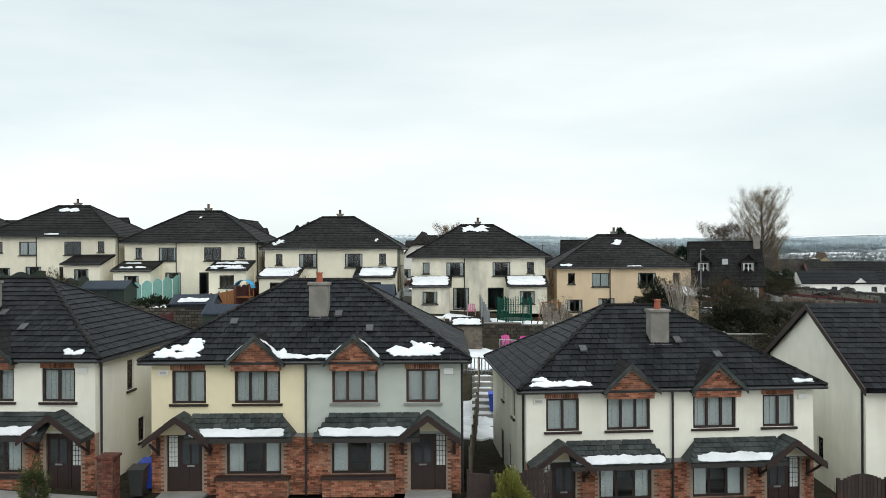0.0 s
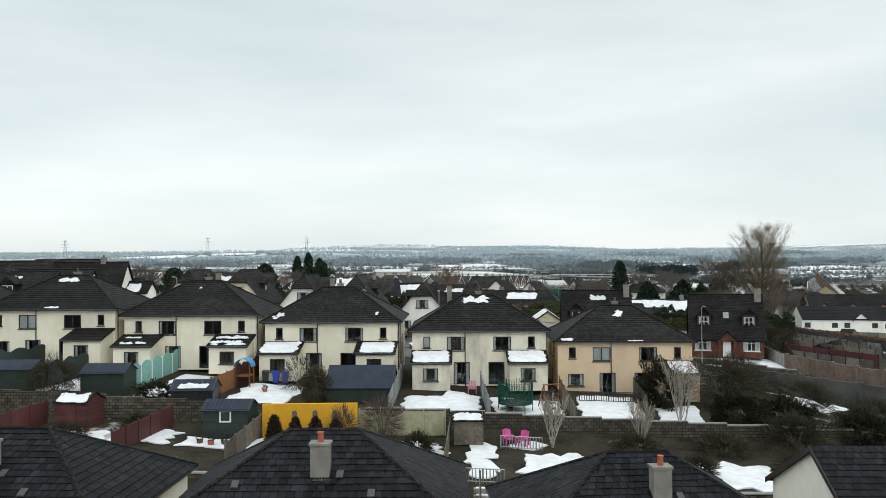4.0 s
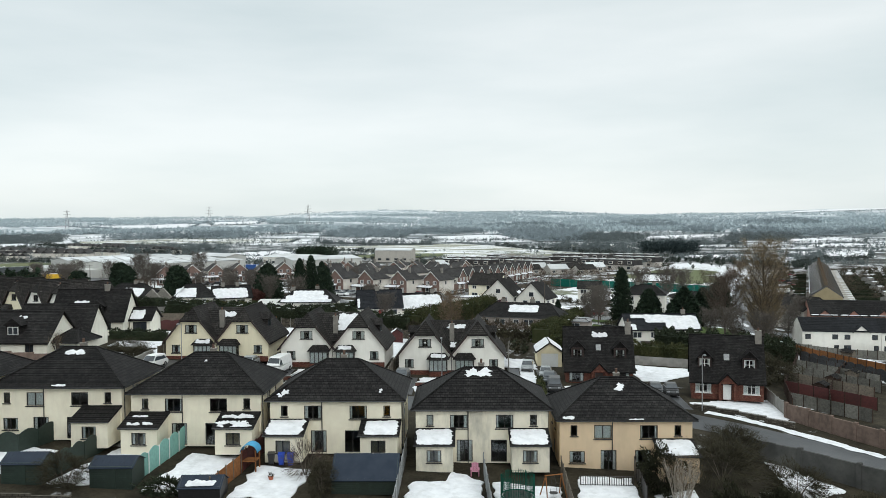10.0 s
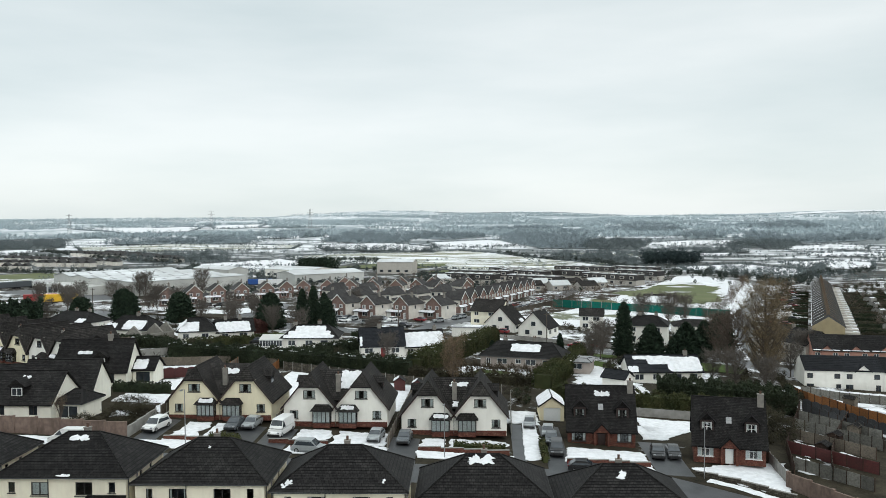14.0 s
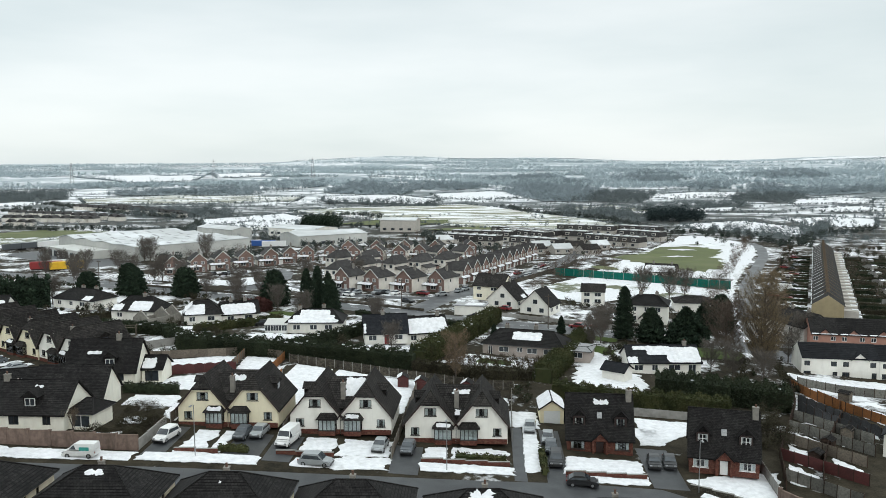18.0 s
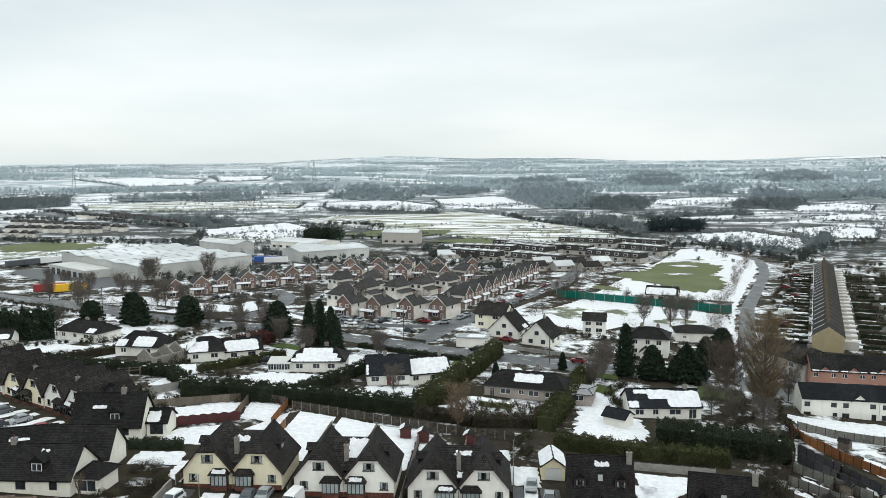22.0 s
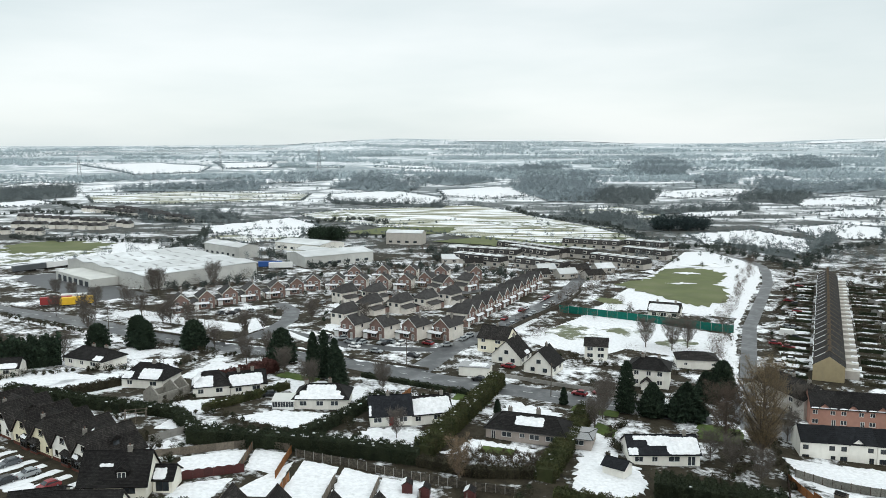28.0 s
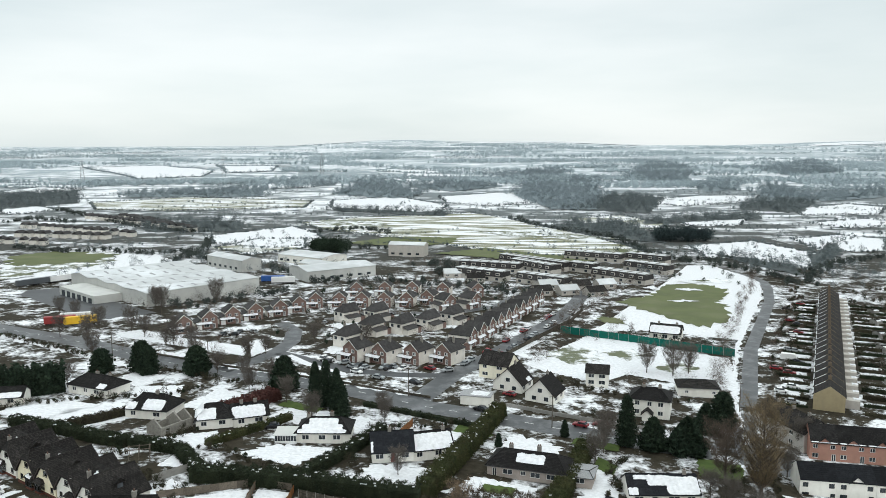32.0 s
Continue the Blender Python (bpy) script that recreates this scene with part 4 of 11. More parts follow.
        inl, inr = (0.0, 0.55) if k == 0 else (0.55, 0.0)
        can = Geo()
        p = [(xa, ya, za), (xb, ya, za), (xb - inr, 0, zc), (xa + inl, 0, zc)]
        can.face([mf @ Vector(q) for q in p]).face([mf @ Vector((x, y, z - 0.12)) for x, y, z in p][::-1])
        for q in range(4):
            r0, r1 = p[q], p[(q + 1) % 4]
            can.face([mf @ Vector(r0), mf @ Vector(r1), mf @ Vector((r1[0], r1[1], r1[2] - 0.12)), mf @ Vector((r0[0], r0[1], r0[2] - 0.12))])
        xe = xb if k == 0 else xa
        can.face([mf @ Vector((xe, ya, za)), mf @ Vector((xe, 0, za)), mf @ Vector((xe - inr + inl, 0, zc))])
        co = part("canopy", can, PORCHTILE, house, "grey slate lean-to canopy over the window")
        if tiles:
            tile_field(co, *[mf @ Vector(q) for q in p], 0.3, 5, PORCHTILE, 30, "slate", seed + 2)
        part("fascia", Geo().box(xa, ya - 0.04, za - 0.16, xb, ya - 0.002, za - 0.01, mf), DARKFRAME, co)
        slope_snow(co, mf @ Vector(p[0]), mf @ Vector(p[1]), mf @ Vector(p[3]), [(0.15 if k == 0 else 0.25, xb - xa - 0.25, 0.02, 0.42)], seed + k, 0.08, 0.12)
    roof, e, r = hip_roof(house, w, d, ze, rise, ov, inset, TILE, n=16, tiles=tiles, tw=0.33)
    sl = math.hypot(d / 2 + ov, rise)
    # brick gablets over the wide upper windows
    for o in (up2, mir(up2)):
        x0, z0, x1, z1 = o
        cx, hw, zt, yf = (x0 + x1) / 2 - w / 2, 1.08, ze + 0.95, -0.36
        gb = Geo().prism([(cx - 0.88, yf, z1 + 0.0), (cx + 0.88, yf, z1 + 0.0), (cx + 0.88, yf, ze + 0.02), (cx, yf, zt - 0.12), (cx - 0.88, yf, ze + 0.02)], (0, 0.36, 0))
        ga = part("gablet", gb, MORTAR, house, "little brick gable over the window")
        ry = (zt - ze) / rise * (d / 2 + ov) + 0.2
        brick_panel(ga, turn(cx - 0.88, yf, z1, 0), 1.76, 0.38, [], 20 if tiles else 0, seed)
        for q in range(8):
            ww = 1.62 - q * 0.21
            if ww > 0.12:
                brick_panel(ga, turn(cx - ww / 2, yf, z1 + 0.385 + q * 0.075, 0), ww, 0.08, [], 3 if tiles else 0, seed + q)
        gr = Geo()
        for sg in (-1, 1):
            gr.prism([(cx + sg * hw, yf - 0.16, ze - 0.06), (cx, yf - 0.16, zt), (cx, yf - 0.16, zt - 0.12), (cx + sg * hw, yf - 0.16, ze - 0.18)], (0, ry + 0.5, 0))
        gro = part("gablet_roof", gr, TILE2, ga)
        for sg in (-1, 1):
            part("barge_board", Geo().prism([(cx + sg * hw, yf - 0.2, ze - 0.22), (cx + sg * hw, yf - 0.2, ze - 0.04), (cx, yf - 0.2, zt + 0.03), (cx, yf - 0.2, zt - 0.15)], (0, 0.04, 0)), PORCHTILE, gro)
            if "gable_snow" in snow:
                a_, b_, d_ = (cx + sg * hw, yf - 0.16, ze - 0.05), (cx + sg * hw, yf + ry, ze - 0.05), (cx, yf - 0.16, zt + 0.01)
                slope_snow(gro, a_, b_, d_, [(0.02, 0.45, 0.25, 1.15)] if sg > 0 else [(0.02, 0.4, 0.12, 0.75)], seed + sg, 0.06, 0.3, 0.01)
    for o in (up1, mir(up1)):
        so = Geo()
        for q in range(int((o[2] - o[0] + 0.1) / 0.085)):
            so.box(o[0] - 0.05 + q * 0.085, -0.022, o[3] + 0.01, o[0] - 0.05 + q * 0.085 + 0.072, 0.0, o[3] + 0.23, mf)
        part("soldier_course", so, BRICK, house, "upright brick lintel")
    part("string_course", Geo().box(w / 2 - 0.9, -0.05, hb - 0.08, w / 2 + 0.9, -0.001, hb + 0.06, mf), CONCRETE, house)
    downpipe(house, 0.0, -0.1, 0, ze - 0.1)
    downpipe(house, w / 2 + 0.06, 0.35, 0, ze - 0.1)
    downpipe(house, -w / 2 - 0.06, 0.35, 0, ze - 0.1)
    for sg in (-1, 1):
        ab = part("alarm_box", Geo().box(sg * (w / 2 - 0.45) - 0.17, -0.07, ze - 0.55, sg * (w / 2 - 0.45) + 0.17, 0.0, ze - 0.35), WHITEFRAME, house, "small white alarm box")
    chimney(house, snow.get("chim", 0.15), 2.35, ze + 1.2, ze + 2.75)
    slope_snow(house, e[0], e[1], r[0], snow["front"], seed, 0.09, 0.42)
    for vx, vy in ((2.6, 2.4), (7.9, 1.9), (6.6, 2.9)):
        # vent tiles standing proud of the slope
        f = vy / sl
        vz = ze + rise * f
        yy = -ov + (d / 2 + ov) * f
        part("vent_tile", Geo().prism([(vx - w / 2 - 0.14, yy - 0.2, vz - 0.02), (vx - w / 2 + 0.14, yy - 0.2, vz - 0.02), (vx - w / 2 + 0.14, yy + 0.12, vz + 0.16), (vx - w / 2 - 0.14, yy + 0.12, vz + 0.16)], (0, 0, 0.05)), VENT, house, "weathered grey roof vent tile")
    for sg in (-1, 1):
        part("wall_plate", Geo().box(sg * (w / 2 - 0.45) - 0.12, -0.078, ze - 0.5, sg * (w / 2 - 0.45) + 0.12, -0.071, ze - 0.41), GREYWALL, ab)
        break
    return house


near_semi("semi_detached_house", "cream and sage rendered pair with red brick ground floor", turn(-6.1, 28.6, -0.82, 3), (CREAM, SAGE), 11,
          {"front": [(0.4, 2.2, 0.14, 0.6), (1.0, 2.1, 0.5, 0.95), (1.5, 2.2, 0.95, 1.25), (9.2, 11.1, 0.15, 0.65), (9.8, 10.8, 0.55, 1.05), (5.0, 7.2, 0.04, 0.3), (4.75, 5.2, 0.1, 0.5), (6.9, 7.25, 0.1, 0.5)], "gable_snow": 1})
near_semi("semi_detached_house", "off-white rendered pair with red brick ground floor and slate porches", turn(7.5, 30.05, -2.02, 7), (WHITEWALL, WHITEWALL), 23,
          {"front": [(0.4, 2.8, 0.12, 0.4), (0.5, 1.2, 0.4, 0.62), (10.5, 11.4, 0.12, 0.42)], "chim": 0.3}, w=11.1, pale=False)
near_semi("semi_detached_house", "white rendered pair with brick porch and dark roof", turn(-19.4, 28.0, -0.7, 0), (WHITEWALL, WHITEWALL), 37,
          {"front": [(10.6, 11.3, 0.2, 0.5)]}, tiles=60, bricks=30, pale=False)


def gable_side_house():
    """House beside the pair, showing a blank gable."""
    h = thing("detached_house", "plain pale rendered gable house with dark tiled roof", "house", turn(15.1, 31, -2.2, 0))
    d, ze, zr, ln = 10.0, 5.0, 7.65, 11.0
    g = Geo()
    holed(g, turn(0, d, 0, -90), d, ze, 0.3, [(2.0, 3.4, 2.6, 4.5), (3.6, 3.4, 4.2, 4.5), (5.6, 1.0, 6.2, 2.1)])
    g.prism([(0, 0, ze), (0, d, ze), (0, d / 2, zr)], (0.3, 0, 0))
    part("gable_wall", g, WHITEWALL, h)
    for o in ((2.0, 3.4, 2.6, 4.5), (3.6, 3.4, 4.2, 4.5), (5.6, 1.0, 6.2, 2.1)):
        window(h, turn(0, d, 0, -90), *o, lights=1, split=False)
    part("wall", Geo().box(0.3, 0, 0, ln, 0.3, ze).box(0.3, d - 0.3, 0, ln, d, ze).box(ln - 0.3, 0.3, 0, ln, d - 0.3, ze), WHITEWALL, h)
    b = Geo()
    for sg, y in ((-1, -0.4), (1, d + 0.4)):
        zz = ze - 0.4 * (zr - ze) / (d / 2) + 0.15
        b.prism([(-0.2, y, zz), (ln + 0.2, y, zz), (ln + 0.2, d / 2, zr + 0.15), (-0.2, d / 2, zr + 0.15)], (0, 0, -0.14))
    roof = part("roof", b, TILE, h, "dark tiled pitched roof")
    zz = ze - 0.4 * (zr - ze) / (d / 2) + 0.16
    tile_field(roof, (-0.2, -0.4, zz), (ln + 0.2, -0.4, zz), (ln + 0.2, d / 2, zr + 0.16), (-0.2, d / 2, zr + 0.16), 0.33, 16, TILE, 80, seed=8)
    cg = Geo()
    courses(cg, (ln + 0.2, d + 0.4, zz), (-0.2, d + 0.4, zz), (-0.2, d / 2, zr + 0.16), (ln + 0.2, d / 2, zr + 0.16), 16)
    part("roof_covering", cg, TILE, roof)
    part("barge_board", Geo().prism([(-0.24, -0.45, zz - 0.25), (-0.24, -0.45, zz + 0.02), (-0.24, d / 2, zr + 0.2), (-0.24, d / 2, zr - 0.05)], (0.05, 0, 0))
         .prism([(-0.24, d + 0.45, zz - 0.25), (-0.24, d + 0.45, zz + 0.02), (-0.24, d / 2, zr + 0.2), (-0.24, d / 2, zr - 0.05)], (0.05, 0, 0)), WOOD, h)
    downpipe(h, -0.05, 0.2, 0, ze - 0.1)


gable_side_house()


# ---------------------------------------------------------------- pale hipped pairs of the middle row, backs to the camera
def mid_semi(label, m, wall, exts, seed, snow, drains=True, w=12.1, d=9.2, ze=5.0, ext_mat=None):
    h = thing("semi_detached_house", label, "house", m, "hipped pairs of the middle row")
    mf = turn(-w / 2, 0, 0, 0)
    t = 0.3
    sm = [(1.0, 3.45, 1.62, 4.45), (3.15, 3.2, 4.75, 4.45)]
    pat = [(3.75, 0.12, 5.2, 2.15)]
    holes = sm + pat
    holes += [(w - o[2], o[1], w - o[0], o[3]) for o in holes]
    low = []
    for k, ex in enumerate(exts):
        if not ex:
            o = (0.9, 0.95, 2.3, 2.05)
            low.append(o if k == 0 else (w - o[2], o[1], w - o[0], o[3]))
    for x0, x1 in ((0, w / 2), (w / 2, w)):
        g = Geo()
        holed(g, mf @ Matrix.Translation((x0, 0, 0)), x1 - x0, ze, t, [(o[0] - x0, o[1], o[2] - x0, o[3]) for o in holes + low if x0 <= o[0] < x1])
        part("wall", g, wall, h, "pale rendered back wall")
    for mm in (SIDE_L(w, d), SIDE_R(w, d)):
        g = Geo()
        so = [(3.2, 3.3, 3.8, 4.5), (5.6, 3.3, 6.2, 4.5), (4.4, 0.1, 5.3, 2.1)]
        holed(g, mm @ Matrix.Translation((t, 0, 0)), d - 2 * t, ze, t, [(o[0] - t, o[1], o[2] - t, o[3]) for o in so])
        part("side_wall", g, wall, h)
        for o in so[:2]:
            window(h, mm, *o, lights=1, frame_mat=DARKFRAME, split=False)
        part("side_door", Geo().box(so[2][0], 0.05, so[2][1], so[2][2], 0.11, so[2][3], mm), DARKFRAME, h)
    g = Geo()
    holed(g, turn(w / 2, d, 0, 180), w, ze, t, [])
    part("front_wall", g, wall, h)
    interior(h, w, d, ze)
    rr = random.Random(seed)
    for k, o in enumerate(holes):
        pt = o[1] < 1
        window(h, mf, *o, lights=1 if o[2] - o[0] < 0.8 else 2, frame_mat=DARKFRAME, sill=not pt, transom=0 if pt or o[2] - o[0] < 0.8 else 0.0,
               curtain=rr.choice((0, 0.3, 0.5, 1.0)) if not pt else rr.choice((0, 0.5)), fr=0.075, name="patio_door" if pt else "window", split=pt)
    for o in low:
        window(h, mf, *o, lights=2, frame_mat=DARKFRAME, fr=0.075, split=False, curtain=0.5)
    for k, ex in enumerate(exts):
        if not ex:
            continue
        x0, x1 = (0.15, 3.45) if k == 0 else (w - 3.45, w - 0.15)
        dy, zf, zb = 2.7, 2.45, 3.25
        eg = Geo()
        hl = (x0 + 0.95 - x0, 0.85, x0 + 2.25 - x0, 1.95)
        holed(eg, mf @ turn(x0, -dy, 0, 0), x1 - x0, zf, 0.25, [hl])
        for xs in (x0, x1 - 0.25):
            q = [(xs, -dy + 0.25, 0), (xs, 0, 0), (xs, 0, zb - 0.05), (xs, -dy + 0.25, zf)]
            i = len(eg.v)
            eg.prism([mf @ Vector(p) for p in q], (0.25, 0, 0))
        ext = part("extension", eg, ext_mat or wall, h, "single-storey lean-to kitchen extension")
        window(ext, mf @ turn(x0, -dy, 0, 0), *hl, lights=2, frame_mat=DARKFRAME, fr=0.075, split=False, curtain=rr.choice((0, 0.4)))
        rg = Geo()
        a, b, c, dd = [mf @ Vector(p) for p in ((x0 - 0.2, -dy - 0.25, zf), (x1 + 0.2, -dy - 0.25, zf), (x1 + 0.2, 0, zb), (x0 - 0.2, 0, zb))]
        rg.prism([a, b, c, dd], (0, 0, -0.14))
        courses(rg, a, b, c, dd, 8)
        part("extension_roof", rg, TILE2, h, "dark tiled lean-to roof")
        if ex != "bare":
            pt = {"full": [(0.15, 3.45, 0.1, 2.75)], "most": [(0.5, 3.5, 0.1, 2.6)], "part": [(0.3, 1.1, 0.1, 1.0), (1.5, 3.2, 0.1, 1.1), (0.4, 3.3, 1.7, 2.3)], "bits": [(0.6, 1.6, 0.4, 0.9), (2.0, 3.0, 0.5, 0.9), (0.6, 2.0, 1.9, 2.25)]}[ex]
            slope_snow(h, a, b, dd, pt, seed + k, 0.09, 0.1 if ex in ("full", "most") else 0.35)
        part("gutter", Geo().tube(a - Vector((0, 0, 0.06)), b - Vector((0, 0, 0.06)), 0.06, None, 6), GUTTER, ext)
    roof, e, r = hip_roof(h, w, d, ze, 3.0, 0.4, 4.9, TILE2, n=18)
    if snow:
        slope_snow(h, e[0], e[1], r[0], snow, seed, 0.06, 0.4)
    chimney(h, 0.1, d / 2 + 0.5, ze + 2.4, ze + 3.35, 0.55, 0.5)
    downpipe(h, 1.6 - w / 2 + 3.2, -0.06, 0, ze - 0.1)
    downpipe(h, w / 2 + 0.07, 0.5, 0, ze - 0.1)
    part("waste_pipe", Geo().tube((w / 2 + 0.08, 2.4, 0), (w / 2 + 0.08, 2.4, ze - 0.3), 0.06).tube((w / 2 + 0.08, 2.4, 2.9), (w / 2 + 0.08, 3.6, 3.2), 0.05), STEEL if drains else GUTTER, h)
    return h


mid_semi("pale cream rendered pair with dark hipped roof and bare lean-tos", turn(-52.6, 70.2, 5.3, 1.5), BUFF, (None, "bare"), 5, [(5, 7, 3.5, 4.2)])
mid_semi("pale cream rendered pair, snow near the ridge", turn(-39.3, 70.5, 4.75, 1.5), BUFF, (None, "bare"), 6, [(5.3, 7.3, 4.6, 5.3), (6, 7.4, 0.1, 0.3)])
mid_semi("pale cream rendered pair with snow-flecked lean-to roofs", turn(-26.35, 70.9, 4.15, 1.5), BUFF, ("bits", "part"), 7, [(6.2, 6.5, 4.4, 4.7)])
mid_semi("pale cream rendered pair with snow-covered lean-tos", turn(-13.35, 71.1, 3.5, 1.5), BUFF, ("full", "most"), 8, [(1.4, 2.1, 0.9, 1.5), (1.1, 1.6, 0.4, 0.8), (10.4, 10.7, 1.0, 1.4)])
mid_semi("mould-stained cream pair with snow-covered lean-tos", turn(0.1, 71.4, 2.65, 1.5), MOULDY, ("full", "full"), 9, [(4.9, 7.4, 4.5, 5.4)])
mid_semi("peach rendered house with snowy side extension", turn(13.3, 72.0, 1.62, 1.5), PEACH, (None, "full"), 10, [(6.2, 6.8, 3.9, 4.9), (0.7, 1.6, 0.1, 0.45), (6.6, 8.0, 0.02, 0.15)])


# ---------------------------------------------------------------- twin-gabled pairs
def gable_pair(label, m, wall, seed, snow=(), w=14.8, d=10.5, far=False):
    h = thing("twin_gabled_house", label, "house", m, "twin-gabled pairs")
    mf = turn(-w / 2, 0, 0, 0)
    hz, zt = 2.6, 7.5
    hw = w / 4
    for k in (0, 1):
        cx = -hw if k == 0 else hw
        sg = -1 if k == 0 else 1
        # front gable wall: lower panel with openings, then the gable cut at the top
        dl = hw - 0.05
        bayx = cx - sg * (-0.0) + (-sg) * 1.85
        lowwin = (cx + sg * 2.2 - 0.6, 1.15, cx + sg * 2.2 + 0.6, 2.3)
        bay = (bayx - 1.3, 0.7, bayx + 1.3, 2.4)
        g = Geo()
        mm = turn(cx - dl, 0, 0, 0)
        holed(g, mm, 2 * dl, hz, 0.3, [(o[0] - cx + dl, o[1], o[2] - cx + dl, o[3]) for o in (lowwin, bay)])
        upw = (cx - 0.85, 4.0, cx + 0.85, 5.15)
        holed(g, turn(cx - 1.55, 0, hz, 0), 3.1, 3.0, 0.3, [(0.7, 4.0 - hz, 2.4, 5.15 - hz)])
        for s2 in (-1, 1):
            g.prism([(cx + s2 * 1.55, 0, hz), (cx + s2 * dl, 0, hz), (cx + s2 * dl, 0, hz + 0.35), (cx + s2 * 1.55, 0, 5.6)], (0, 0.3, 0))
        g.prism([(cx - 1.55, 0, 5.6), (cx + 1.55, 0, 5.6), (cx + 1.4, 0, 5.85), (cx - 1.4, 0, 5.85)], (0, 0.3, 0))
        part("wall", g, wall, h, "rendered gable wall")
        window(h, I4, *upw, lights=3, frame_mat=DARKFRAME, split=False, fr=0.08, curtain=0.6)
        window(h, I4, *lowwin, lights=2, frame_mat=DARKFRAME, split=False, fr=0.08, curtain=0.6)
        part("plinth", Geo().box(cx - dl, -0.07, 0, cx + dl, -0.005, 0.75), BRICKWALL, h, "red brick plinth")
        # bay window with hipped hood
        bg = Geo().box(bayx - 1.2, -0.75, 0.0, bayx + 1.2, -0.08, 0.7)
        bo = part("bay_window", bg, BRICKWALL, h, "projecting bay window with dark frames")
        fg = Geo()
        for q in range(5):
            xx = bayx - 1.2 + q * 0.6
            fg.box(xx - 0.05, -0.75, 0.7, xx + 0.05, -0.66, 2.35)
        fg.box(bayx - 1.25, -0.78, 0.68, bayx + 1.25, -0.64, 0.78).box(bayx - 1.25, -0.78, 2.25, bayx + 1.25, -0.64, 2.4)
        for s2 in (-1, 1):
            fg.box(bayx + s2 * 1.2 - 0.05, -0.66, 0.7, bayx + s2 * 1.2 + 0.05, -0.08, 0.8).box(bayx + s2 * 1.2 - 0.05, -0.66, 2.25, bayx + s2 * 1.2 + 0.05, -0.08, 2.38)
        part("bay_frame", fg, DARKFRAME, bo)
        part("pane", Geo().box(bayx - 1.18, -0.71, 0.78, bayx + 1.18, -0.7, 2.26).box(bayx - 1.21, -0.66, 0.78, bayx - 1.2, -0.08, 2.26).box(bayx + 1.2, -0.66, 0.78, bayx + 1.21, -0.08, 2.26), GLASS, bo)
        part("curtain", Geo().box(bayx - 1.15, -0.62, 0.8, bayx + 1.15, -0.61, 2.2), CURTAIN, bo)
        hg = Geo()
        lo = [(bayx - 1.6, -1.05, 2.4), (bayx + 1.6, -1.05, 2.4), (bayx + 1.6, 0, 2.4), (bayx - 1.6, 0, 2.4)]
        hi = [(bayx - 1.0, -0.35, 3.15), (bayx + 1.0, -0.35, 3.15), (bayx + 1.0, 0, 3.2), (bayx - 1.0, 0, 3.2)]
        hg.face(lo[::-1]).face(hi)
        for q in range(4):
            hg.face([lo[q], lo[(q + 1) % 4], hi[(q + 1) % 4], hi[q]])
        courses(hg, lo[0], lo[1], hi[1], hi[0], 5)
        part("bay_hood", hg, TILE3, bo, "brown-grey tiled hood")
        if (k + seed) % 2:
            slope_snow(bo, lo[0], lo[1], hi[0], [(0.6, 2.6, 0.3, 0.95)], seed, 0.06, 0.2)
    # side, back walls
    for sg in (-1, 1):
        part("side_wall", Geo().box(sg * w / 2 - (0.3 if sg > 0 else 0), 0.3, 0, sg * w / 2 + (0.3 if sg < 0 else 0), d, 2.9), wall, h)
    part("back_wall", Geo().box(-w / 2 + 0.3, d - 0.3, 0, w / 2 - 0.3, d, 2.9), wall, h)
    interior(h, w, d, 2.9)
    # two long ridges with clipped fronts, and the cross roof between them
    rg, cs, caps = Geo(), Geo(), Geo()
    for k in (0, 1):
        cx = -hw if k == 0 else hw
        zc, xc = 5.8, 1.42
        for s2 in (-1, 1):
            ze = 2.75
            a, b = Vector((cx + s2 * (hw + 0.35), -0.45, ze - 0.15)), Vector((cx + s2 * (hw + 0.35), d + 0.3, ze - 0.15))
            f0, f1 = Vector((cx + s2 * xc, -0.45, zc)), Vector((cx, 0.9, zt))
            tb = Vector((cx, d - 0.6, zt))
            pts = [a, b, tb, f1, f0]
            rg.prism(pts if s2 > 0 else pts[::-1], (0, 0, -0.2))
            q = Vector((cx + s2 * xc, d - 0.6, zc))
            courses(cs, a, Vector((a.x, d + 0.3, a.z)), Vector((q.x, d - 0.3, q.z)), f0, 11, 0.035)
            courses(cs, f0, Vector((q.x, d - 0.3, q.z)), tb, f1, 6, 0.035)
            caps.tube(f0, f1, 0.09, None, 6)
            barge = [(a.x, -0.5, a.z - 0.22), (a.x, -0.5, a.z + 0.05), (f0.x, -0.5, f0.z + 0.06), (f0.x, -0.5, f0.z - 0.24)]
            part("barge_board", Geo().prism(barge, (0, 0.06, 0)), WOOD, h)
        c0, c1 = (cx - xc, -0.5, zc - 0.02), (cx + xc, -0.5, zc - 0.02)
        rg.prism([c0, c1, (cx, 0.9, zt)], (0, 0.05, -0.15))
        courses(cs, c0, c1, (cx, 0.9, zt), (cx, 0.9, zt), 7, 0.03)
        caps.tube((cx, 0.9, zt), (cx, d - 0.6, zt), 0.1, None, 6)
    roof = part("roof", rg, TILE3, h, "steep brown-grey tiled roof with clipped gables")
    part("roof_covering", cs, TILE3, roof, kind="stuff")
    part("ridge_capping", caps, TILE3, roof)
    # cross roof between the two gables, facing front
    cr = Geo()
    a, b = Vector((-hw, 1.2, 3.6)), Vector((hw, 1.2, 3.6))
    c, e = Vector((hw, d / 2 + 0.4, 7.15)), Vector((-hw, d / 2 + 0.4, 7.15))
    cr.prism([a, b, c, e], (0, 0, -0.15))
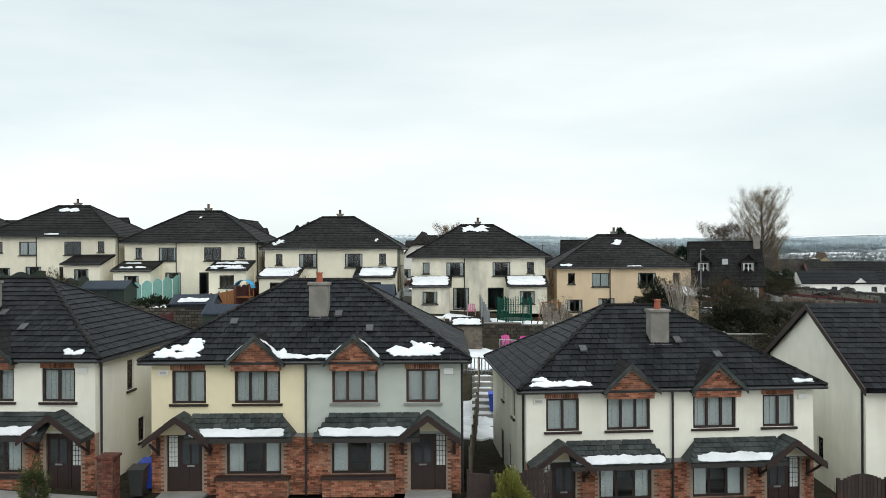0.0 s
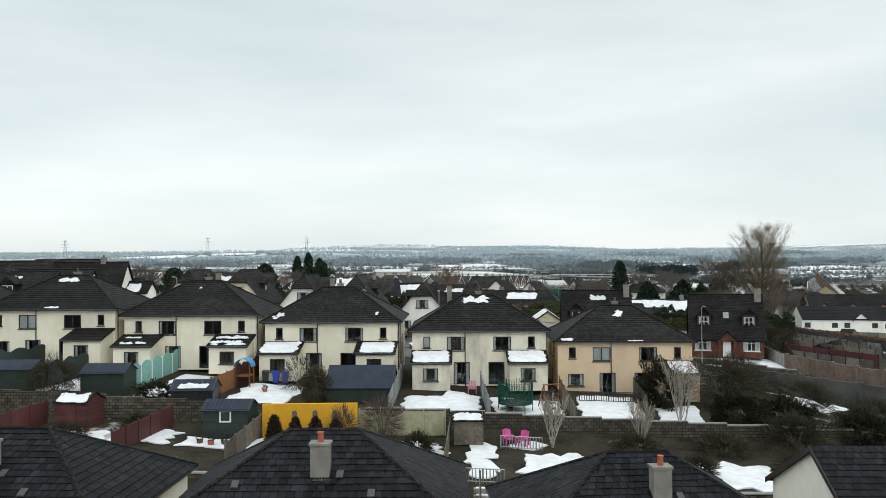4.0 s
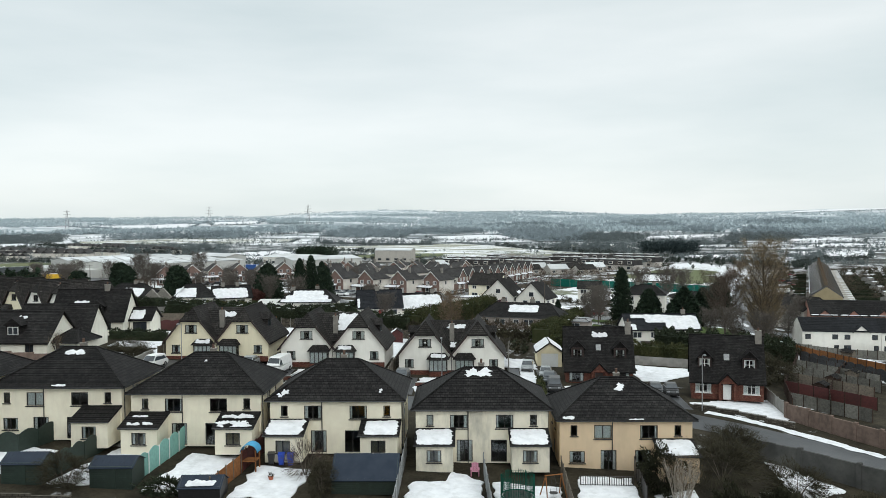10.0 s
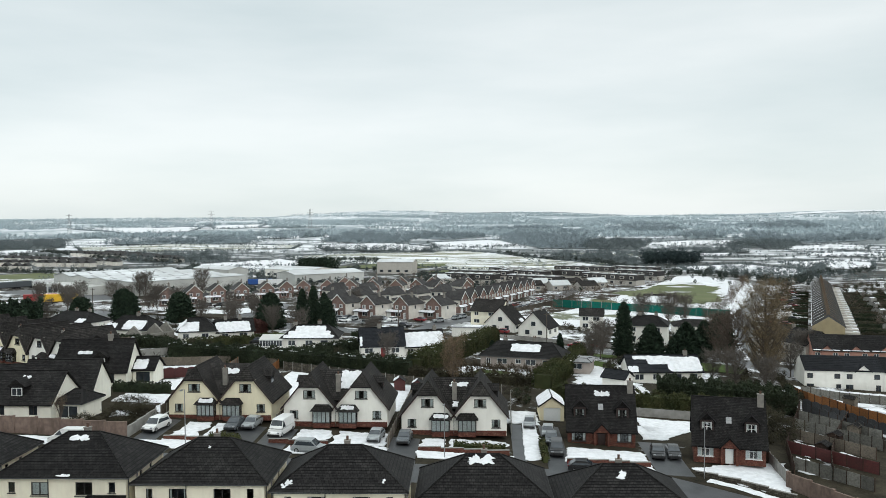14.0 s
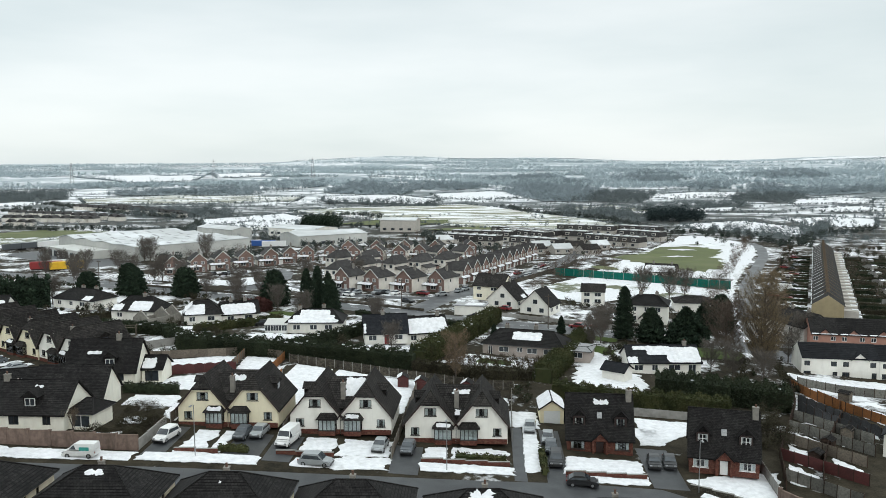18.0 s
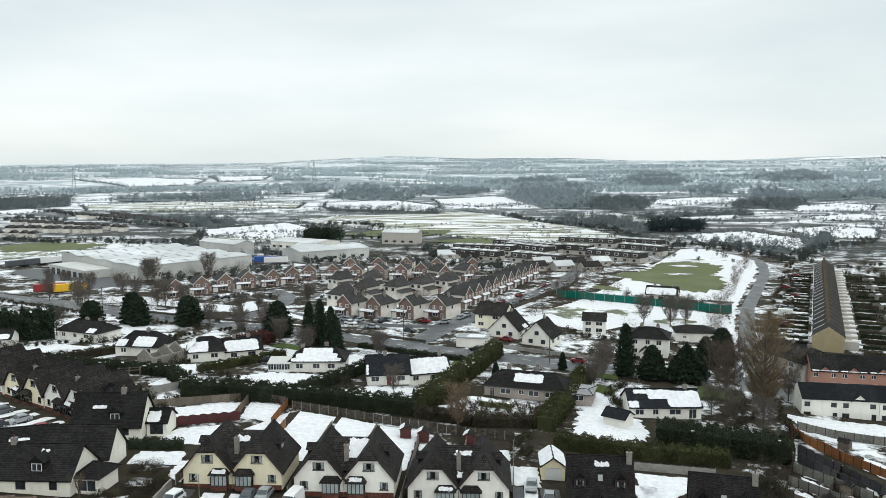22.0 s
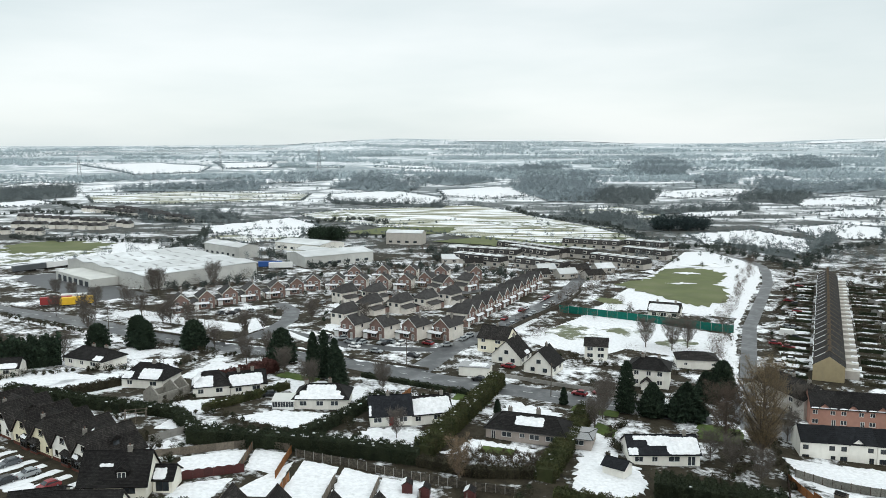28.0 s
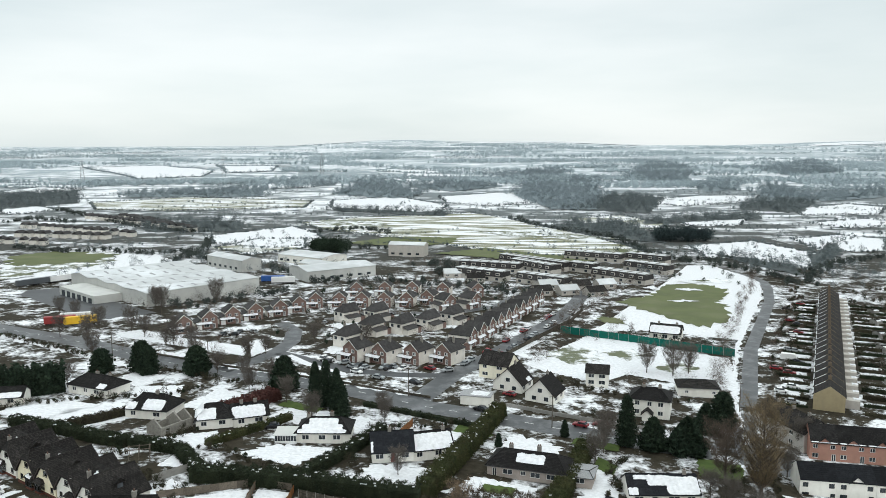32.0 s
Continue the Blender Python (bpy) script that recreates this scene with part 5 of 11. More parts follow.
    cr.prism([Vector((-hw, d - 0.6, 3.6)), Vector((hw, d - 0.6, 3.6)), c, e], (0, 0, -0.15))
    courses(cr, a, b, c, e, 14, 0.03)
    part("cross_roof", cr, TILE3, roof)
    chimney(h, 0, 2.6, 4.3, 7.0, 0.65, 0.6, pots=1)
    # side dormers
    for sg in (-1, 1):
        x0 = sg * (w / 2 - 1.2)
        dg = Geo().box(min(x0, x0 - sg * 2.0), 4.2, 3.4, max(x0, x0 - sg * 2.0), 6.0, 5.6)
        do = part("dormer", dg, TILE3, h, "tile-hung side dormer")
        part("dormer_roof", Geo().prism([(x0 + sg * 0.25, 3.9, 5.55), (x0 + sg * 0.25, 6.3, 5.55), (x0 + sg * 0.25, 5.1, 6.4)], (-sg * 3.0, 0, 0)), TILE3, do)
        part("dormer_window", Geo().box(min(x0, x0 + sg * 0.05), 4.5, 4.0, max(x0, x0 + sg * 0.05), 5.7, 5.3), FARGLASS, do)
    for (u0, u1, v0, v1) in snow:
        slope_snow(h, a, b, e, [(u0, u1, v0, v1)], seed, 0.08, 0.2)
    return h


gable_pair("cream rendered twin-gabled pair with brown-grey roof", turn(-37.45, 109, 5.35, 0), PALECREAM, 3, [(3.0, 5.2, 3.6, 4.6)])
gable_pair("white rendered twin-gabled pair, snow in the roof valley", turn(-20.9, 109, 4.5, 0), OFFWHITE, 4, [(3.8, 6.9, 2.0, 5.4)])
gable_pair("off-white rendered twin-gabled pair with brown-grey roof", turn(-4.15, 109, 3.4, 0), OFFWHITE, 5, [(3.0, 5.6, 3.9, 4.8), (3.4, 4.2, 0.2, 1.2)])


# ---------------------------------------------------------------- red brick dormer houses
def dormer_house(label, m, wall, seed, w=9.3, d=7.4, ze=2.7, zr=8.0, frames=WHITEFRAME, snow=(), porch=True, chim=1):
    h = thing("dormer_house", label, "house", m, "dormer houses")
    holes = [(0.5, 0.9, 2.5, 2.3), (w - 2.5, 0.9, w - 0.5, 2.3), (w / 2 - 0.55, 0.05, w / 2 + 0.55, 2.15)]
    mf = turn(-w / 2, 0, 0, 0)
    g = Geo()
    holed(g, mf, w, ze, 0.3, holes)
    for x in (-w / 2, w / 2 - 0.3):
        g.prism([(x, 0.3, 0), (x, d, 0), (x, d, ze), (x, d / 2, zr - 0.3), (x, 0.3, ze)], (0.3, 0, 0))
    g.box(-w / 2 + 0.3, d - 0.3, 0, w / 2 - 0.3, d, ze)
    part("wall", g, wall, h, "red brick wall" if wall is BRICKWALL else "rendered wall")
    for o in holes[:2]:
        window(h, mf, *o, lights=4, transom=0.7, frame_mat=frames, fr=0.07, split=False, curtain=0.4)
    part("front_door", Geo().box(w / 2 - 0.5, 0.1, 0.05, w / 2 + 0.5, 0.16, 2.1, mf), WHITEFRAME if frames is WHITEFRAME else WOOD, h)
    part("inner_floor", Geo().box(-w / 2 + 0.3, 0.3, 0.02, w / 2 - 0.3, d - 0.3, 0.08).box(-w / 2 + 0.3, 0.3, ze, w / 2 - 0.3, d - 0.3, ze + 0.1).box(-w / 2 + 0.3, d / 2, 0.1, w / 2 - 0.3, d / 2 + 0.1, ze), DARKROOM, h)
    rg = Geo()
    k = (zr - ze) / (d / 2)
    a, b = Vector((-w / 2 - 0.3, -0.35, ze - 0.35 * k + 0.1)), Vector((w / 2 + 0.3, -0.35, ze - 0.35 * k + 0.1))
    c, e = Vector((w / 2 + 0.3, d / 2, zr + 0.1)), Vector((-w / 2 - 0.3, d / 2, zr + 0.1))
    a2, b2 = Vector((a.x, d + 0.35, a.z)), Vector((b.x, d + 0.35, b.z))
    rg.prism([a, b, c, e], (0, 0, -0.18)).prism([a2, b2, c, e], (0, 0, -0.18))
    roof = part("roof", rg, TILE2, h, "steep dark tiled roof")
    cs = Geo()
    courses(cs, a, b, c, e, 20, 0.03)
    courses(cs, b2, a2, e, c, 20, 0.03)
    part("roof_covering", cs, TILE2, roof, kind="stuff")
    part("ridge_capping", Geo().tube(c, e, 0.1, None, 6), TILE2, roof)
    for x in (-w / 2 + 1.7, w / 2 - 1.7):
        y0 = 0.9
        dg = Geo()
        holed(dg, turn(x - 0.85, y0, 3.6, 0), 1.7, 1.9, 0.15, [(0.2, 0.2, 1.5, 1.65)])
        dg.box(x - 0.85, y0 + 0.15, 3.6, x - 0.7, y0 + 1.9, 5.5).box(x + 0.7, y0 + 0.15, 3.6, x + 0.85, y0 + 1.9, 5.5)
        do = part("dormer", dg, WOOD, h, "gabled roof dormer")
        window(do, turn(x - 0.85, y0, 3.6, 0), 0.2, 0.2, 1.5, 1.65, lights=2, frame_mat=frames, transom=0.55, fr=0.09, split=False, curtain=0.5)
        dr = Geo()
        for sg in (-1, 1):
            dr.prism([(x + sg * 1.15, y0 - 0.25, 5.3), (x, y0 - 0.25, 6.45), (x, y0 - 0.25, 6.3), (x + sg * 1.15, y0 - 0.25, 5.15)], (0, 2.5, 0))
        dr.prism([(x - 0.85, y0 + 0.02, 5.5), (x + 0.85, y0 + 0.02, 5.5), (x, y0 + 0.02, 6.35)], (0, 0.1, 0))
        part("dormer_roof", dr, TILE2, do)
    part("roof_light", Geo().box(-0.35, 0, -0.04, 0.35, 0.9, 0.04, turn(0, 1.5, ze + 1.5 * k + 0.2, 0) @ Matrix.Rotation(math.atan(k), 4, "X")), LEAD, roof)
    if porch:
        pg = Geo()
        for sg in (-1, 1):
            pg.prism([(sg * 1.35, -0.75, 2.25), (0, -0.75, 3.6), (0, -0.75, 3.45), (sg * 1.35, -0.75, 2.1)], (0, 1.9, 0))
        po = part("porch_roof", pg, TILE2, h, "gabled porch roof")
        part("porch_front", Geo().prism([(-1.05, -0.5, 2.25), (1.05, -0.5, 2.25), (0, -0.5, 3.35)], (0, 0.2, 0)).box(-1.1, -0.5, 0, -0.8, 0, 2.25).box(0.8, -0.5, 0, 1.1, 0, 2.25), wall, po)
    if chim:
        chimney(h, w / 2 - 0.4, d / 2 - 0.4, zr - 1.8, zr + 0.9, 0.8, 0.6, pots=1)
    if snow:
        slope_snow(h, a, b, e, snow, seed, 0.06, 0.3)
    return h


dormer_house("red brick dormer house with dark frames", turn(16.5, 110.0, 1.55, -4), BRICKWALL, 1, frames=DARKFRAME, snow=[(4.1, 6.3, 5.4, 6.1), (2.4, 2.8, 3.0, 3.5)])
dormer_house("red brick dormer house with white windows", turn(32.4, 104.4, 1.15, -13), BRICKWALL, 2, w=9.0)


# ---------------------------------------------------------------- plants
def cloud(name, pts, size, seed=0, thin=1.0, up=0.0):
    """A mesh of small loose leaves or twigs, one at each point."""
    rs = np.random.RandomState(seed)
    pts = np.asarray(pts, dtype=float)
    n = len(pts)
    d1 = rs.normal(size=(n, 3))
    d1[:, 2] += up
    d1 /= np.linalg.norm(d1, axis=1)[:, None]
    d2 = np.cross(d1, rs.normal(size=(n, 3)))
    d2 /= np.linalg.norm(d2, axis=1)[:, None] + 1e-9
    s = (size * rs.uniform(0.6, 1.4, n))[:, None]
    v = np.stack([pts - d2 * s * 0.5 * thin, pts + d2 * s * 0.5 * thin, pts + d1 * s * 1.1], axis=1).reshape(-1, 3)
    me = bpy.data.meshes.new(name)
    me.vertices.add(3 * n)
    me.vertices.foreach_set("co", v.ravel())
    me.loops.add(3 * n)
    me.loops.foreach_set("vertex_index", np.arange(3 * n, dtype=np.int32))
    me.polygons.add(n)
    me.polygons.foreach_set("loop_start", np.arange(0, 3 * n, 3, dtype=np.int32))
    me.update()
    me.validate()
    return me


def crown_points(n, rx, ry, rz, cz, seed, lump=0.35):
    """Points in an uneven rounded crown."""
    rs = np.random.RandomState(seed)
    d = rs.normal(size=(n, 3))
    d /= np.linalg.norm(d, axis=1)[:, None]
    f = rs.uniform(0.45, 1.0, n) ** 0.6
    w = 1 + lump * np.sin(d[:, 0] * 4 + seed) * np.sin(d[:, 1] * 5 + seed * 2) + lump * 0.6 * np.sin(d[:, 2] * 9 + d[:, 0] * 7)
    p = d * (f * w)[:, None] * np.array([rx, ry, rz])
    p[:, 2] += cz
    return p


def conifer(label, m, h, r, seed, material=CONIFER, n=3500, narrow=0.7):
    t = thing("conifer_tree", label, "tree", m)
    part("trunk", Geo().tube((0, 0, -0.3), (0, 0, h * 0.9), r * 0.12, 0.03, 7), BARK, t)
    rs = np.random.RandomState(seed)
    n = int(n * 2.2)
    z = rs.uniform(0, 1, n) ** 1.2
    prof = (1 - z) ** narrow * (0.75 + 0.25 * np.minimum(1, z * 8))
    a = rs.uniform(0, 2 * np.pi, n)
    tier = 1 + 0.22 * np.sin(z * h * 5.0 + np.sin(a * 3 + seed) * 2) + 0.15 * np.sin(a * 5 + z * 9)
    rr = r * prof * tier * rs.uniform(0.55, 1.0, n) ** 0.5
    pts = np.stack([rr * np.cos(a), rr * np.sin(a), h * (0.03 + 0.97 * z)], 1)
    part("crown", cloud("crown", pts, max(0.2, r * 0.15), seed, 0.7, 0.5), material, t)
    g = Geo()
    k = 9
    for zz, f in ((0.03, 0.6), (0.35, 0.5), (0.7, 0.26), (0.93, 0.05)):
        for q in range(k):
            an = 2 * math.pi * q / k
            g.v.append((r * f * math.cos(an), r * f * math.sin(an), h * zz))
    for j in range(3):
        for q in range(k):
            g.f.append((j * k + q, j * k + (q + 1) % k, (j + 1) * k + (q + 1) % k, (j + 1) * k + q))
    part("inner_foliage", g, material, t)
    return t


def bare_tree(label, m, h, spread, seed, bark=BARK, twig=TWIG, upright=0.4, levels=4, twigs=2500, trunk_r=None, stems=1, name="bare_tree", tsize=0.45):
    t = thing(name, label, "tree", m)
    rr = random.Random(seed)
    g, ends = Geo(), []

    def grow(p, d, le, r, lev):
        q = p + d * le
        mid = p + d * le * 0.5 + Vector((rr.uniform(-1, 1), rr.uniform(-1, 1), 0)) * le * 0.05
        sides = 6 if lev <= 1 else 4 if lev == 2 else 3
        g.tube(p, mid, r, r * 0.82, sides)
        g.tube(mid, q, r * 0.82, r * 0.6, sides)
        if lev >= levels:
            ends.append((q, d))
            return
        if lev >= 2:
            ends.append((mid, d))
        for k in range(rr.choice((3, 3, 4)) if lev else 4):
            a = rr.uniform(0, 2 * math.pi)
            side = Vector((math.cos(a), math.sin(a), 0))
            nd = (d * (0.9 + upright * 0.6) + side * rr.uniform(0.45, 0.95) * spread + Vector((0, 0, upright * 0.55))).normalized()
            s = rr.uniform(0.35, 1.0) if lev == 0 else rr.uniform(0.55, 1.0)
            grow(p + d * le * s, nd, le * rr.uniform(0.55, 0.78), r * 0.52, lev + 1)
        grow(q, (d + Vector((rr.uniform(-.2, .2), rr.uniform(-.2, .2), 0.1))).normalized(), le * 0.68, r * 0.6, lev + 1)

    for s in range(stems):
        a = 2 * math.pi * s / max(1, stems)
        d0 = Vector((math.cos(a) * 0.25, math.sin(a) * 0.25, 1)).normalized() if stems > 1 else Vector((0, 0, 1))
        grow(Vector((0, 0, -0.3)), d0, h * 0.32, trunk_r or h * 0.02, 0)
    part("trunk", g, bark, t)
    rs = np.random.RandomState(seed)
    pick = rs.randint(0, len(ends), twigs)
    base = np.array([tuple(e[0]) for e in ends])[pick] + rs.normal(size=(twigs, 3)) * h * 0.035
    part("crown", cloud("crown", base, tsize * h / 10, seed, 0.06, 0.6), twig, t)
    return t


def oval_tree(label, m, h, r, seed, bark=BARK, twig=TWIG, limbs=46, twigs=9000, low=0.14, name="bare_tree", tsize=1.0, lean=1.1, thin=0.05, skew=1.0):
    """A bare tree with one leading stem and many ascending limbs, in an oval crown with gaps."""
    t = thing(name, label, "tree", m)
    rr = random.Random(seed)
    g, ends = Geo(), []
    top = h * 0.97
    g.tube((0, 0, -0.3), (0.1, 0, h * 0.45), h * 0.02, h * 0.013, 7).tube((0.1, 0, h * 0.45), (0, 0.1, top), h * 0.013, 0.02, 6)
    for k in range(limbs):
        f = low + (0.93 - low) * ((k + rr.random()) / limbs) ** skew
        q = (f - low) / (1 - low)
        rad = r * (math.sin(math.pi * (0.16 + 0.80 * q)) ** 0.8) * rr.uniform(0.6, 1.12)
        a = k * 2.4 + rr.uniform(-0.4, 0.4)
        side = Vector((math.cos(a), math.sin(a), 0))
        p0 = Vector((0, 0, h * f * 0.92))
        p1 = p0 + side * rad * 0.55 + Vector((0, 0, rad * 0.42 * lean))
        p2 = p0 + side * rad * 0.95 + Vector((0, 0, rad * 1.05 * lean))
        p2.z = min(p2.z, h)
        w = h * 0.008 * (1.15 - f)
        g.tube(p0, p1, w, w * 0.65, 4).tube(p1, p2, w * 0.65, 0.012, 3)
        for j in range(5):
            u = rr.uniform(0.25, 1)
            b0 = p0.lerp(p1, u) if j % 2 else p1.lerp(p2, u)
            a2 = a + rr.uniform(-1.6, 1.6)
            b1 = b0 + Vector((math.cos(a2), math.sin(a2), 1.0 * lean)) * rad * rr.uniform(0.18, 0.38)
            g.tube(b0, b1, w * 0.35, 0.01, 3)
            ends += [(b0, b1), (b0, b1)]
        ends.append((p1, p2))
    part("trunk", g, bark, t)
    q = np.random.RandomState(seed)
    e = np.array([[tuple(a), tuple(b)] for a, b in ends])
    pick, f = q.randint(0, len(ends), twigs), q.uniform(0.1, 1.1, twigs)[:, None]
    base = e[pick, 0] * (1 - f) + e[pick, 1] * f + q.normal(size=(twigs, 3)) * r * 0.045
    part("crown", cloud("crown", base, tsize, seed, thin, 0.9), twig, t)
    return t


def hedge(label, pts, h, w, material, seed=0, snow=0, dens=45, size=0.22):
    """A hedge along pts (x, y): leafy skin round a dark core, kept clipped or ragged."""
    rs = np.random.RandomState(seed + 5)
    out, core, flecks = [], Geo(), Geo()
    for (a, b), (c, d) in zip(pts, pts[1:]):
        le = math.hypot(c - a, d - b)
        ux, uy = (c - a) / le, (d - b) / le
        n = int(le * (2 * h + w) * dens)
        s, q = rs.uniform(0, le, n), rs.uniform(0, 2 * h + w, n)
        off = np.where(q < h, -w / 2, np.where(q > h + w, w / 2, q - h - w / 2))
        z = np.where(q < h, q, np.where(q > h + w, 2 * h + w - q, h))
        lump = 1 + 0.10 * np.sin(s * 1.7 + seed) + 0.08 * np.sin(s * 4.1 + z * 2) + 0.06 * rs.normal(size=n)
        z, off = z * lump, off * (1 + 0.12 * np.sin(s * 2.3 + z) + 0.08 * rs.normal(size=n))
        x, y = a + ux * s - uy * off, b + uy * s + ux * off
        zg = np.array([ground(p, r) for p, r in zip(x, y)]) if n < 60000 else 0
        out.append(np.stack([x, y, zg + z], 1))
        k = max(1, int(le / 3))
        for j in range(k):
            xa, ya, xb, yb = a + (c - a) * j / k, b + (d - b) * j / k, a + (c - a) * (j + 1) / k, b + (d - b) * (j + 1) / k
            za, zb = ground(xa, ya), ground(xb, yb)
            ox, oy = -uy * w * 0.42, ux * w * 0.42
            i = len(core.v)
            core.v += [(xa + ox, ya + oy, za - 0.1), (xa - ox, ya - oy, za - 0.1), (xb - ox, yb - oy, zb - 0.1), (xb + ox, yb + oy, zb - 0.1),
                       (xa + ox, ya + oy, za + h * 0.86), (xa - ox, ya - oy, za + h * 0.86), (xb - ox, yb - oy, zb + h * 0.86), (xb + ox, yb + oy, zb + h * 0.86)]
            core.f += [tuple(i + q for q in f) for f in ((3, 2, 1, 0), (4, 5, 6, 7), (0, 1, 5, 4), (1, 2, 6, 5), (2, 3, 7, 6), (3, 0, 4, 7))]
        for j in range(int(snow * le * 0.6)):
            sx, so = rs.uniform(0, le), rs.uniform(-w / 2, w / 2)
            px, py = a + ux * sx - uy * so, b + uy * sx + ux * so
            blob(flecks, Vector((px, py, ground(px, py) + h * 1.0)), Vector((1, 0, 0)), Vector((0, 1, 0)), Vector((0, 0, 1)), -rs.uniform(.15, .45), rs.uniform(.15, .45), -.2, .2, 0.12, 0.4, j, 10)
    t = thing("hedge", label, "hedge", Matrix.Identity(4))
    part("leaves", cloud("leaves", np.concatenate(out), size, seed, 0.9), material, t, kind="stuff")
    part("core", core, material, t)
    if flecks.f:
        part("snow_fleck", flecks, SNOW, t, "scattered flecks of snow", kind="stuff")
    return t


def bush(label, x, y, rx, ry, h, material, seed, n=900, size=0.2, thin=0.8, name="bush"):
    t = thing(name, label, "bush", turn(x, y, ground(x, y), 0))
    p = crown_points(n, rx, ry, h * 0.55, h * 0.5, seed)
    p[:, 2] = np.maximum(p[:, 2], 0.05)
    part("foliage", cloud("foliage", p, size, seed, thin, 0.3), material, t)
    g = Geo()
    for k in range(5):
        a = k * 1.256 + seed
        g.tube((0, 0, -0.1), (rx * 0.4 * math.cos(a), ry * 0.4 * math.sin(a), h * 0.6), 0.05, 0.02, 4)
    part("stem", g, BARK, t)
    return t


# ---------------------------------------------------------------- fences, walls, sheds
def fence(label, pts, h, material, panel=1.8, arch=0.0, post=None, name="fence", top=None, rel=0.0):
    """Fence panels between posts along pts; each panel and each post is a part."""
    t = thing(name, label, "fence", Matrix.Identity(4))
    post = post or material
    for (a, b), (c, d) in zip(pts, pts[1:]):
        le = math.hypot(c - a, d - b)
        n = max(1, round(le / panel))
        ang = math.atan2(d - b, c - a)
        for k in range(n):
            xa, ya = a + (c - a) * k / n, b + (d - b) * k / n
            xb, yb = a + (c - a) * (k + 1) / n, b + (d - b) * (k + 1) / n
            za, zb = ground(xa, ya) + rel, ground(xb, yb) + rel
            pw = le / n
            mm = Matrix.Translation((xa, ya, za)) @ Matrix.Rotation(ang, 4, "Z")
            s = (zb - za)
            bot = [(0.06, 0, 0.02), (pw - 0.06, 0, 0.02 + s)]
            topl = []
            m2 = 7 if arch else 2
            for q in range(m2):
                u = q / (m2 - 1)
                topl.append((0.06 + (pw - 0.12) * (1 - u), 0, h + s * (1 - u) + arch * math.sin(math.pi * u)))
            g = Geo().prism([mm @ Vector(p) for p in bot + topl], mm.to_3x3() @ Vector((0, 0.05, 0)))
            part("panel", g, material, t)
            part("post", Geo().box(-0.05, -0.03, 0, 0.05, 0.08, h + 0.12, mm), post, t)
        part("post", Geo().box(-0.05, -0.03, 0, 0.05, 0.08, h + 0.12, Matrix.Translation((c, d, ground(c, d) + rel))), post, t)
    return t


def wall_run(label, pts, h, th, material, cap=None, piers=0.0, name="garden_wall", base=0.6):
    """A masonry wall along pts, stepping with the land."""
    t = thing(name, label, "wall", Matrix.Identity(4))
    for (a, b), (c, d) in zip(pts, pts[1:]):
        le = math.hypot(c - a, d - b)
        n = max(1, round(le / 3.0))
        ang = math.atan2(d - b, c - a)
        for k in range(n):
            xa, ya = a + (c - a) * k / n, b + (d - b) * k / n
            xb, yb = a + (c - a) * (k + 1) / n, b + (d - b) * (k + 1) / n
            z = max(ground(xa, ya), ground(xb, yb))
            mm = Matrix.Translation((xa, ya, z)) @ Matrix.Rotation(ang, 4, "Z")
            part("wall_panel", Geo().box(0, 0, -base, le / n, th, h, mm), material, t)
            if cap:
                part("coping", Geo().box(-0.01, -0.04, h, le / n + 0.01, th + 0.04, h + 0.08, mm), cap, t)
            if piers and k % max(1, int(piers / 3)) == 0:
                part("pier", Geo().box(-0.2, -0.08, -base, 0.2, th + 0.08, h + 0.2, mm), material, t)
    return t


